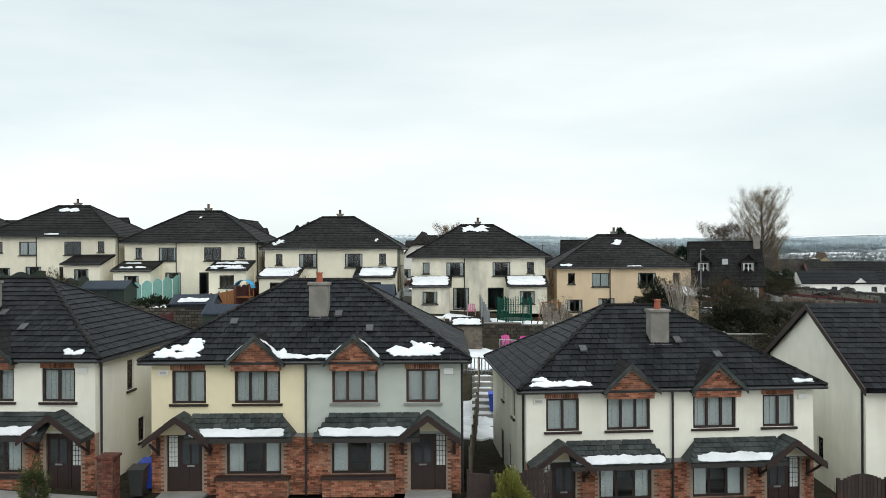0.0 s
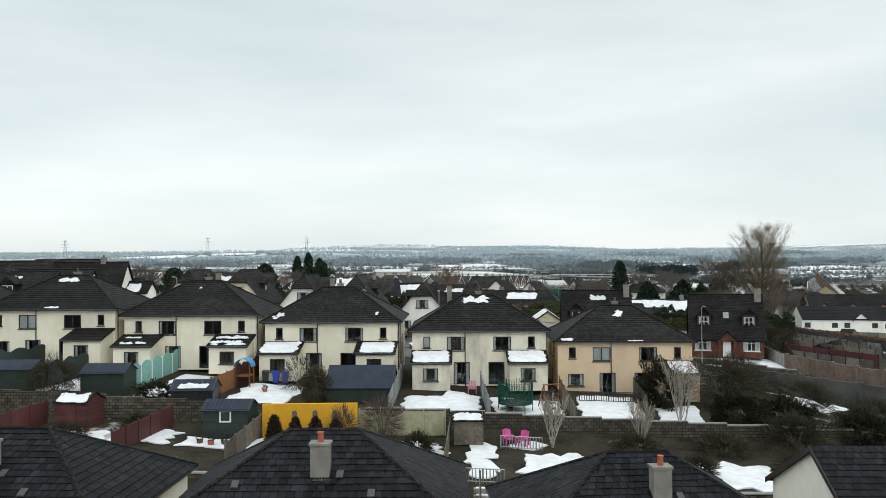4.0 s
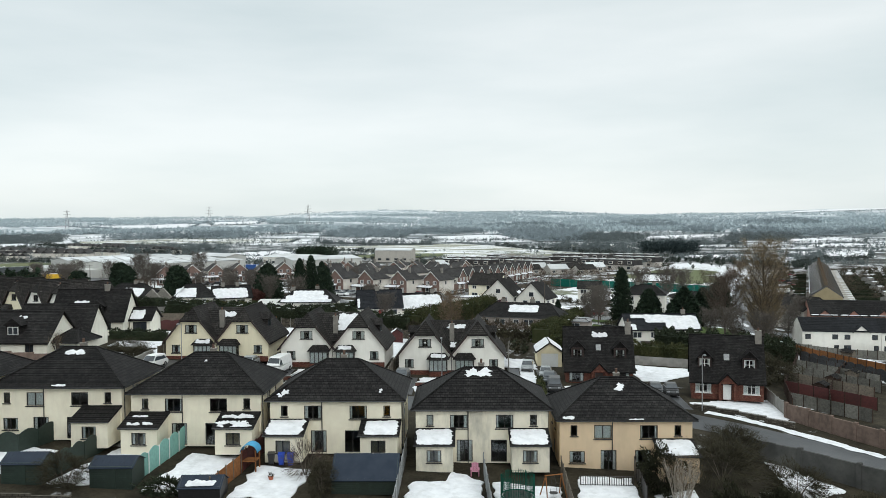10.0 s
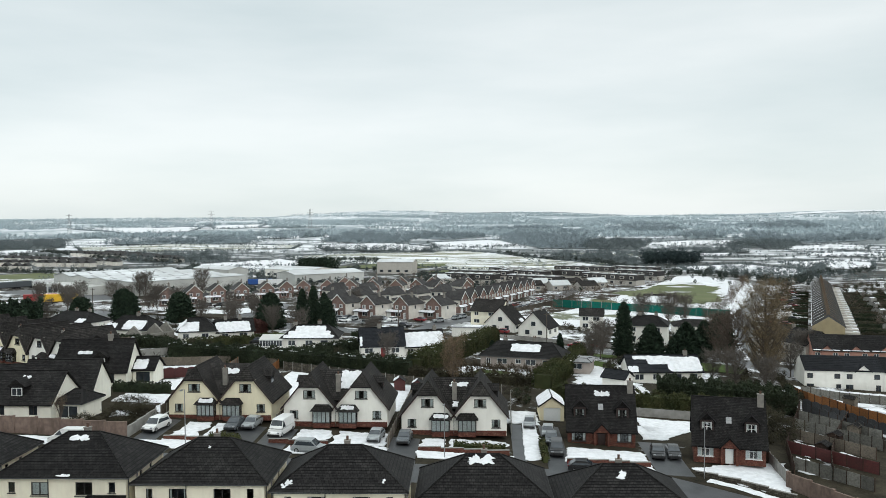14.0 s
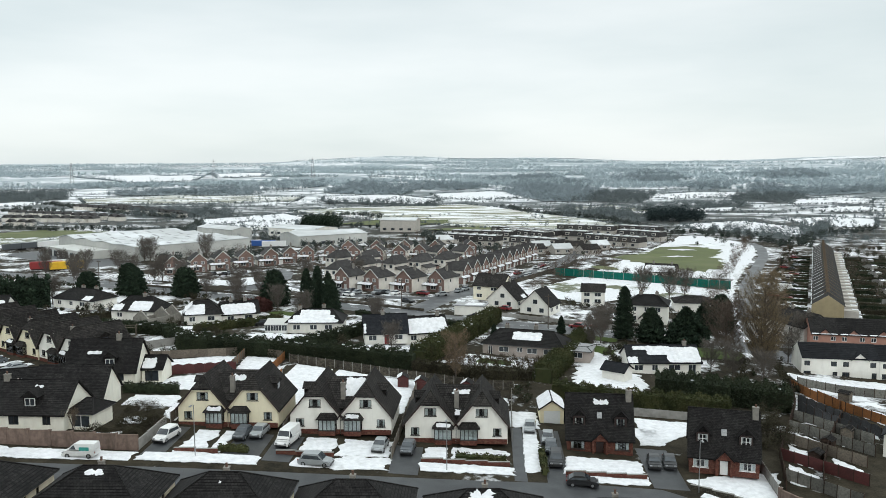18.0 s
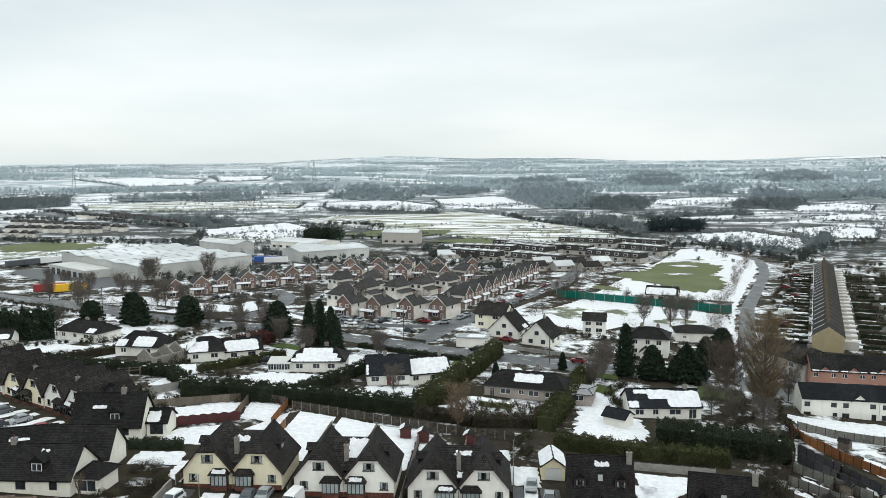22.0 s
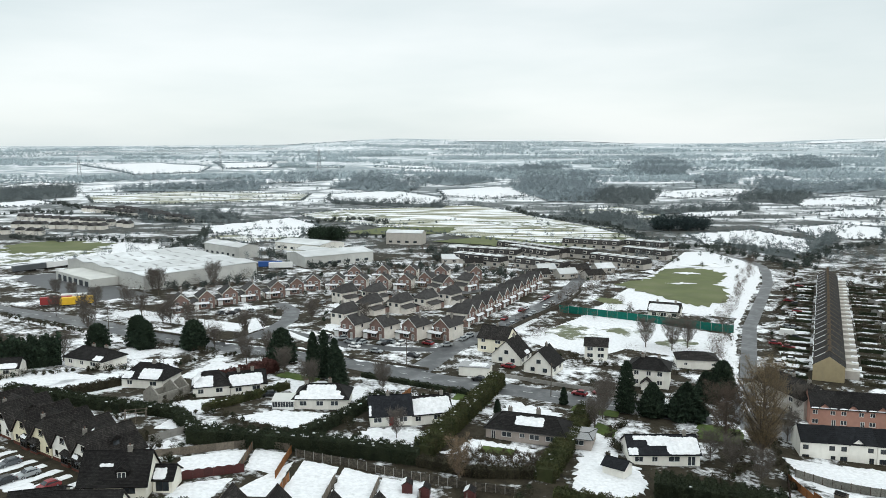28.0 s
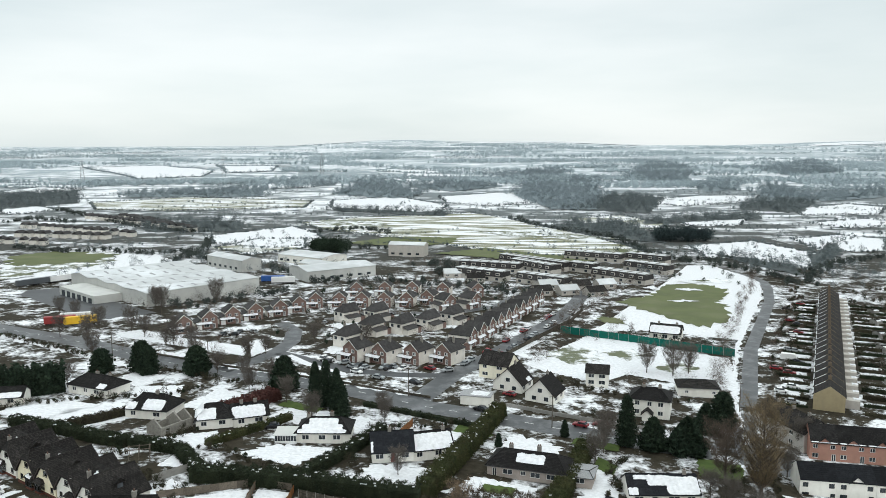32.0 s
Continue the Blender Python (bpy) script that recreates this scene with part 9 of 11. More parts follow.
# tall conifers and bare trees among the bungalows
for k, (x, y, h, r, na) in enumerate([(34.0, 192.0, 13.0, 2.6, 0.42), (40.3, 190.5, 8.1, 3.3, 0.5), (-49.5, 227.5 - 16, 12.5, 2.2, 0.45), (-46.2, 210.5, 13.5, 2.3, 0.45), (-42.6, 207.5, 12.0, 2.2, 0.45), (-40.2, 200.5, 11.0, 2.6, 0.5), (-94.4, 239, 9.0, 4.0, 0.3),
                                      (-113.5, 241, 10.0, 3.6, 0.3), (-110, 238, 9, 3.2, 0.3), (-62, 225, 10.0, 4.2, 0.4), (-126, 239, 7.5, 3.6, 0.3), (19, 196, 4.5, 1.1, 0.5), (2, 186, 3.4, 0.9, 0.5), (57, 205, 8, 3.4, 0.6), (63.2, 212, 9.5, 3.6, 0.35)]):
    conifer("tall dark green cypress" if na < 0.55 else "broad dark green conifer", turn(x, y, ground(x, y), 30 * k), h, r, 300 + k, CONIFER, 3200, na)
conifer("large spreading dark cedar", turn(48.5, 190.0, 0.10, 0), 8.4, 5.0, 330, CONIFER, 5200, 0.75)
oval_tree("tall bare poplar with a dense brown crown", turn(59.7, 169.0, -0.6, 0), 21.5, 5.6, 401, BARK, surf("poplar_twigs", (0.20, 0.15, 0.09), (0.15, 0.115, 0.072), 2, 0.95, 0, rand=0.3), 140, 30000, 0.05, "bare_tree", 1.0, 1.15, 0.024, 1.7)
oval_tree("bare spreading tree beside the poplar", turn(53.0, 173.0, -0.5, 70), 13.5, 5.0, 402, BARK, TWIG, 50, 12000, 0.14, "bare_tree", 1.1, 1.1, 0.025)
t0 = oval_tree("bare winter tree with fine grey-brown twigs", turn(-47, 196, 3.0, 0), 8.0, 2.9, 403, BARK, surf("fine_grey_twigs", (0.13, 0.115, 0.10), (0.10, 0.088, 0.078), 2, 0.95, 0, rand=0.3), 40, 7000, 0.18, "bare_tree", 0.8, 1.1, 0.028)
oval_tree("slim bare tree behind the middle row", turn(-5.5, 140.5, 3.3, 0), 9.5, 2.4, 404, BARK, TANTWIG, 36, 6000, 0.2, "bare_tree", 0.8, 1.1, 0.025)
for k, (x, y, s) in enumerate([(27.5, 186, 1.0), (24.5, 178, 0.9), (29, 193, 1.0), (-28, 199, 0.8), (-20, 163, 0.75), (50, 158, 0.9), (54, 152, 0.9), (47, 163, 0.8), (-58, 212, 0.9), (-72, 222, 0.9), (-78, 236, 0.8), (-66, 227, 1.0), (-88, 240, 0.8), (-100, 252, 0.9), (60, 258, 1.3), (66, 262, 1.2), (52, 261, 1.2),
                               (-128, 222, 1.0), (-140, 260, 1.0), (-150, 275, 1.0), (-158, 290, 1.0), (-168, 288, 1.0), (-145, 300, 1.1), (-135, 290, 1.0), (-126, 296, 0.9), (70, 182, 0.9), (80, 200, 1.0), (-30, 207, 0.7), (-120, 275, 0.8), (-182, 325, 0.9), (-195, 335, 0.9), (-150, 340, 1.4), (-158, 352, 1.2), (-160, 303, 1.1), (-134, 366, 1.4), (-117, 275, 1.1), (-109, 272, 1.0), (-85, 261, 0.9), (-80, 266, 0.8), (-67, 285, 0.9), (-47, 284, 0.9)]):
    copy_thing(t0, turn(x, y, ground(x, y), 47 * k) @ Matrix.Scale(s, 4))

# ---------------------------------------------------------------- houses along the main road and the estate
gabled("white two-storey gabled house with grey roof", turn(0.5, 246.0, 0.8, -24), 10, 9, 4.8, 8.0, BUFF, TILE3, [(1, 0.9, 3, 2.1), (6, 0.1, 7.6, 2.1), (1.2, 3.3, 2.6, 4.4), (6, 3.3, 8, 4.4)], [0])
gabled("white house with a steep grey roof and chimney", turn(11.0, 235.6, 0.65, 66), 9, 9.5, 2.8, 7.4, OFFWHITE, TILE3, [(1, 0.9, 3, 2.1), (5.5, 0.9, 7.5, 2.1)], [1.5], [(5, 8, 0.2, 1.5)], ends=(-1,))
gabled("white gabled cottage with a steep dark roof", turn(20.0, 226, 0.5, 66), 9, 9, 2.8, 7.2, OFFWHITE, TILE2, [(1, 0.9, 3, 2.1), (5.5, 0.9, 7.5, 2.1)], [2.0], ends=(-1,))
gabled("half-timbered pale house beyond the court", turn(33.0, 242, 0, -10), 7, 7, 4.6, 6.4, OFFWHITE, TILE3, [(0.8, 0.9, 2.6, 2.2), (4, 0.9, 6, 2.2), (0.8, 3.0, 2.6, 4.2), (4, 3.0, 6, 4.2)])
bungalow("white two-storey house with dark hipped roof", turn(44.0, 214.8, -0.1, -16), 11, 9, OFFWHITE, TILE2, [(1.5, 0.9, 2.8, 2.2), (7.8, 0.9, 9.2, 2.2), (1.5, 3.4, 2.8, 4.7), (4.9, 3.4, 6.1, 4.7), (7.8, 3.4, 9.2, 4.7)], (), 5.2, 2.4, 3.5, [(-2, 4.5), (2.4, 4.5)])
gabled("small porch with pitched roof", turn(44.4, 212.8, -0.1, 74), 2.4, 2.6, 2.0, 3.2, OFFWHITE, TILE2, [], n=5)
bungalow("low cream hall with a grey hipped roof", turn(63.0, 236.5, -0.9, -6), 12, 8, OFFWHITE, TILE3, [(2, 1.2, 3, 2), (10, 1.2, 11, 2)], (), 3.0, 1.6, 4)
gabled("pale house with a snow-dusted roof beyond the court", turn(68, 309, -1.0, -20), 12, 8, 2.8, 5.6, OFFWHITE, TILE3, [(1.5, 0.7, 3.2, 2.2), (5, 0.7, 7, 2.2), (9, 0.7, 11, 2.2)], [-3, 4], [(0.3, 12, 0.2, 4.2)])


def brick_semi(label, m):
    """Estate house: brick front under a gable, pale sides, roof hipped at the back, low wing and snowy porch."""
    h = thing("estate_house", label, "house", m, "brick-fronted estate houses")
    w, d, ze, zr = 6.2, 9.0, 5.0, 7.7
    mf = turn(-w / 2, 0, 0, 0)
    wins = [(0.7, 0.7, 3.0, 2.1), (0.9, 3.2, 2.3, 4.4), (3.8, 3.2, 5.2, 4.4), (4.2, 0.1, 5.3, 2.1)]
    g = Geo()
    holed(g, mf, w, ze, 0.3, wins)
    g.prism([(-w / 2, 0, ze), (w / 2, 0, ze), (0, 0, zr - 0.15)], (0, 0.3, 0))
    part("brick_front", g, PALEBRICK, h, "pinkish brick front wall with a gable")
    part("side_wall", Geo().box(-w / 2, 0.3, 0, -w / 2 + 0.3, d, ze).box(w / 2 - 0.3, 0.3, 0, w / 2, d, ze).box(-w / 2 + 0.3, d - 0.3, 0, w / 2 - 0.3, d, ze), GREYWHITE, h, "pale rendered side wall")
    for o in wins:
        f = part("window" if o[1] > 0.5 else "front_door", Geo().box(o[0], -0.04, o[1], o[2], 0.16, o[1] + 0.12, mf).box(o[0], -0.04, o[3] - 0.14, o[2], 0.16, o[3], mf).box(o[0], -0.04, o[1], o[0] + 0.14, 0.16, o[3], mf).box(o[2] - 0.14, -0.04, o[1], o[2], 0.16, o[3], mf)
                 .box((o[0] + o[2]) / 2 - 0.05, -0.02, o[1], (o[0] + o[2]) / 2 + 0.05, 0.16, o[3], mf), WHITEFRAME, h)
        part("pane", Geo().box(o[0], 0.17, o[1], o[2], 0.2, o[3], mf), FARGLASS, f)
    e = w / 2 + 0.35
    zl = ze - 0.28
    a, b, c, q = (-e, -0.35, zl), (e, -0.35, zl), (e, d + 0.35, zl), (-e, d + 0.35, zl)
    r0, r1 = (0, -0.35, zr), (0, d - 2.8, zr)
    rg = Geo().face([a, q, r1, r0]).face([c, b, r0, r1]).face([q, c, r1])
    rg.face([(x, y, z - 0.14) for x, y, z in (a, q, r1, r0)]).face([(x, y, z - 0.14) for x, y, z in (c, b, r0, r1)])
    courses(rg, q, a, r0, r1, 8)
    courses(rg, b, c, r1, r0, 8)
    courses(rg, c, q, r1, r1, 8)
    rg.tube(r0, r1, 0.1, None, 5)
    part("roof", rg, ESTROOF, h, "grey-brown tiled roof")
    for sg in (-1, 1):
        part("barge_board", Geo().prism([(sg * e, -0.42, zl - 0.25), (sg * e, -0.42, zl), (0, -0.42, zr + 0.02), (0, -0.42, zr - 0.28)], (0, 0.07, 0)), WHITEFRAME, h, "white barge board")
    for x in (-2.2, 1.0):
        part("back_window", Geo().box(x, d, 3.1, x + 1.3, d + 0.03, 4.3), FARGLASS, h)
    part("side_window", Geo().box(w / 2, 3.6, 3.2, w / 2 + 0.03, 4.4, 4.3), FARGLASS, h)
    part("wing", Geo().box(-w / 2 - 2.5, 1.4, 0, -w / 2, d - 0.8, 2.5), GREYWHITE, h, "low rendered side wing")
    wa, wb, wd = (-w / 2 - 2.8, 1.1, 2.35), (-w / 2 - 2.8, d - 0.5, 2.35), (-w / 2, 1.1, 3.5)
    part("wing_roof", Geo().prism([wa, wb, (-w / 2, d - 0.5, 3.5), wd], (0, 0, 0.12)), ESTROOF, h)
    pa, pb = (-w / 2 - 2.6, -1.3, 2.2), (1.0, -1.3, 2.2)
    po = part("porch_roof", Geo().prism([pa, pb, (1.0, 0, 2.95), (-w / 2 - 2.6, 0, 2.95)], (0, 0, -0.12)), ESTROOF, h)
    slope_snow(po, pa, pb, (-w / 2 - 2.6, 0, 2.95), [(0.15, 6.5, 0.05, 1.4)], 5, 0.1, 0.12)
    part("bay", Geo().box(-w / 2 - 2.4, -0.9, 0, -w / 2 - 0.1, 1.4, 2.2), PALEBRICK, h, "brick garage front")
    part("garage_door", Geo().box(-w / 2 - 2.2, -0.96, 0.05, -w / 2 - 0.3, -0.9, 2.0), WHITEFRAME, h, "white garage door")
    chimney(h, 0.9, d * 0.55, zr - 0.9, zr + 0.9, 0.7, 0.6, 1)
    return h


GREYWHITE = surf("pale_grey_render", (0.74, 0.70, 0.64), (0.68, 0.645, 0.59), 0.7, 0.9, 0.1, stain=(0.34, 0.32, 0.3), stain_scale=0.3, stain_amt=0.4)
EST = -32
e0 = brick_semi("brick-fronted estate house with pale sides and snowy porch", turn(-48.7, 259.6, ground(-48.7, 259.6), EST))


def estate(x, y, rz):
    return copy_thing(e0, turn(x, y, ground(x, y), rz))


for x, y, r in ((-38.5, 258.2, -32), (-27.6, 259.4, -32), (-16.8, 260.8, -32), (-51.6, 286.9, 148), (-45.8, 307.6, 148), (-34.0, 312.6, 148), (-24.6, 322.6, 148), (-15.1, 334.6, 148), (-7.1, 288.0, 67), (-3.7, 298.0, 67), (-0.3, 308.0, 67), (3.1, 318.0, 67), (6.5, 328.0, 67), (9.8, 338.0, 67), (13.2, 348.0, 67), (16.6, 358.0, 67), (20.0, 368.0, 67), (23.4, 378.0, 67), (-122, 297, 30), (-115.5, 307.6, 32), (-109.5, 318.5, 32), (-102.5, 327.5, 30), (-94, 336, 26), (-88, 346, 22), (-83, 357, 12), (-72.5, 360, 6), (-62, 361, 0), (-51.5, 362, -4), (-41, 364, -8), (-32, 371, -14), (-60, 332, 140), (-48, 336, 145), (-20, 360, 40), (-8, 366, 50), (-70, 392, 10), (-56, 396, 0), (-42, 398, -6), (-26, 396, -10), (-8, 396, 20)):
    estate(x, y, r)
rr = random.Random(4)


def far_car(label, x, y, rz, col):
    """A parked car seen from far off: body, glazed cabin and wheels."""
    c = thing("car", label, "car", turn(x, y, ground(x, y) + 0.06, rz))
    part("body", Geo().prism([(-2.1, -0.85, 0.3), (-2.05, -0.85, 0.75), (-1.0, -0.85, 0.92), (2.0, -0.85, 0.95), (2.1, -0.85, 0.35)], (0, 1.7, 0)), col, c)
    part("glass", Geo().prism([(-0.95, -0.72, 0.92), (-0.35, -0.72, 1.38), (1.2, -0.72, 1.38), (1.75, -0.72, 0.95)], (0, 1.44, 0)), FARGLASS, c)
    part("roof", Geo().box(-0.3, -0.66, 1.375, 1.2, 0.66, 1.45), col, c)
    for x2 in (-1.3, 1.3):
        part("axle", Geo().tube((x2, -0.86, 0.31), (x2, 0.86, 0.31), 0.31, None, 10), RUBBER, c)
    return c


shared = [far_car("small silver car parked in the estate", -36, 240.5, 160, SILVER), far_car("dark car parked in the estate", -24, 237.0, 150, BLACKP), far_car("red car parked by the main road", 29.5, 205.6, -25, REDP), far_car("white car parked in the estate", -44, 246, 150, WHITEP)]
for k in range(50):
    if k < 22:
        f = k / 21
        x, y, rz = -6 + 38 * f + rr.choice((-3.2, 3.4)), 262 + 95 * f, 67 + rr.uniform(-8, 8) + rr.choice((0, 180))
    elif k < 38:
        x, y, rz = -62 + rr.uniform(0, 48), 251 + rr.uniform(0, 3), EST + rr.choice((60, 90, 0))
        y += max(0, (-46 - x) * 0.6)
    elif k < 44:
        x, y, rz = -110 + rr.uniform(0, 45), 0, rr.uniform(0, 360)
        y = 292 + (x + 110) * 0.9 + rr.uniform(-6, 0)
    else:
        x, y, rz = rr.uniform(96, 128), 0, 160 + rr.uniform(-5, 5)
        y = 245 + (k - 44) * 26
        x = 85 + (y - 241) * 0.395 + rr.uniform(0, 5)
    copy_thing(shared[rr.choice((0, 1, 3, 0, 1, 3, 2))], turn(x, y, ground(x, y) + 0.06, rz))
for x, y, rz, c in ((5.4, 229, -30, 2), (-3.0, 214, -28, 1), (24, 204.5, -27, 2), (-56, 190, 20, 1)):
    copy_thing(shared[c], turn(x, y, ground(x, y) + 0.08, rz))
fg = thing("garage", "flat-roofed pale rendered garage beside the main road", "garage", turn(-4.6, 218.2, ground(-4.6, 218.2), -10))
part("wall", Geo().box(-4.4, 0, 0, 4.4, 5.5, 2.7), OFFWHITE, fg)
part("roof", Geo().box(-4.6, -0.2, 2.7, 4.6, 5.7, 2.88), LEAD, fg, "flat felt roof")
part("snow_patch", blob(Geo(), Vector((0, 0, 2.89)), Vector((1, 0, 0)), Vector((0, 1, 0)), Vector((0, 0, 1)), -1.5, 3.5, 0.8, 4.6, 0.08, 0.3, 3), SNOW, fg)
wall_run("low pale front wall", [(4, 219), (17, 213), (30, 208), (44, 203.5)], 1.0, 0.25, CONCRETE, None)
wall_run("long estate boundary wall", [(-4, 252), (7, 280), (20, 309), (34, 338.5), (42, 365)], 1.6, 0.25, BLOCK, None)
wall_run("stone wall beside the main road", [(-118, 262), (-86, 247), (-44, 232.5), (-18, 222.6)], 0.7, 0.4, BLOCK, None)
lamp_h = thing("utility_pole", "wooden utility pole beside the main road", "pole", turn(16.2, 202.2, 1.0, 0))
part("pole", Geo().tube((0, 0, 0), (0, 0, 9), 0.14, 0.1, 7), BARK, lamp_h)
part("cross_arm", Geo().box(-0.8, -0.06, 8.5, 0.8, 0.06, 8.62), BARK, lamp_h)
for x, y in ((-24.5, 224), (71.5, 224), (70, 275), (-94, 248), (-134, 262)):
    copy_thing(lamp_h, turn(x, y, ground(x, y), 20))


def street_lamp(x, y, h=7.5):
    t = thing("street_lamp", "grey metal street lamp", "street lamp", turn(x, y, ground(x, y), 0))
    part("pole", Geo().tube((0, 0, 0), (0, 0, h), 0.07, 0.045, 7), STEEL, t)
    part("arm", Geo().tube((0, 0, h), (0, -0.9, h + 0.15), 0.035), STEEL, t)
    part("lantern", Geo().box(-0.12, -1.35, h + 0.08, 0.12, -0.8, h + 0.22), STEEL, t)


for x, y in ((-38.3, 98.2), (-5.0, 99.6), (27.6, 98.8)):
    street_lamp(x, y, 7.0)


TURF = surf("pale_wet_turf", (0.125, 0.14, 0.068), (0.098, 0.112, 0.058), 0.12, 0.95, 0.3, 6, stain=(0.2, 0.195, 0.12), stain_scale=0.06, stain_amt=0.6)
# lawns of the estate under smooth snow
for k, pl in enumerate([[(-150, 296), (-143, 304), (-119, 289), (-91, 277), (-87.5, 263), (-111, 274), (-143, 289)], [(-92, 285), (-88, 290), (-80.5, 270), (-84, 262)], [(-72, 262), (-60, 250), (-48, 242.5), (-47, 245), (-60, 254), (-71, 266)], [(-60, 270), (-52, 268), (-46, 276), (-52, 284), (-60, 280)],
                        [(-44, 274), (-30, 270), (-18, 274), (-22, 284), (-40, 288)], [(-70, 318), (-62, 310), (-54, 316), (-62, 326)], [(-104, 352), (-92, 350), (-90, 362), (-100, 368)], [(-16, 290), (-10, 286), (-2, 302), (-8, 310)], [(4, 268), (10, 280), (16, 294), (20, 302), (14, 300), (6, 284)]]):
    drape("snow_lawn", pl, SNOW, "smooth snow on an estate lawn", 0.08, 1.4, seed=500 + k)
# ---------------------------------------------------------------- court, pitch and terraces to the right
drape("snow_field", [(10.7, 266), (40, 316), (86, 284), (78, 247), (62, 249), (45, 258), (34, 246), (17, 258)], SNOW, "thin snow over a training court", 0.1, 1.0, seed=201)
for k, pl in enumerate([[(20, 279), (27, 294), (38, 290), (40, 274), (28, 266)], [(40, 286), (52, 292), (60, 284), (48, 276)], [(56, 268), (66, 276), (72, 268), (62, 260)]]):
    drape("grass_patch", pl, THINSNOW, "worn grass showing through the court's snow", 0.22, 2.6, "grass", seed=202 + k, thick=0.0)
drape("snow_field", [(42, 322), (71, 326), (99, 312), (139, 412), (151, 452), (150, 474), (140, 515), (125, 514), (98, 449), (62, 370)], SNOW, "snow round the edge of a playing field", 0.1, 2.0, seed=209)
drape("pitch", [(86, 420), (79, 406), (63, 389), (66, 374), (75, 361), (88, 335), (101, 341), (111, 371), (113, 392), (126, 428), (121, 440), (108, 444), (96, 439)], TURF, "green playing field clear of snow", 0.3, 5.0, "pitch", seed=204, thick=0.0)
drape("grass_field", [(-314, 481), (-342, 528), (-326, 555), (-275, 544), (-267, 508), (-292, 490)], TURF, "green field breaking through the snow", 0.35, 8.0, "field", seed=209, thick=0.0)
drape("pitch", [(47, 352), (57, 348), (57, 337), (48, 338)], TURF, "green strip of playing field", 0.3, 2.4, "pitch", seed=205, thick=0.0)
drape("pitch", [(104, 452), (130, 462), (138, 452), (128, 446)], THINSNOW, "green strip of playing field", 0.3, 3.0, "pitch", seed=206, thick=0.0)
for k, (x, y, a, b) in enumerate([(94, 392, 7, 3), (104, 424, 8, 4), (86, 428, 4, 5), (112, 448, 8, 3)]):
    drape("snow_field", [(x - a, y), (x, y - b), (x + a, y - b * 0.2), (x + a * 0.2, y + b)], SNOW, "thin snow left on the playing field", 0.5, 3.2, seed=214 + k)
TEALNET = surf("teal_netting", (0.008, 0.13, 0.10), (0.010, 0.10, 0.08), 1.2, 0.85, 0.2)
fence("teal green windbreak netting on posts", [(27.8, 317), (56.8, 303), (88.7, 287)], 3.0, TEALNET, 4.0, 0.0, STEEL, "netting_fence")


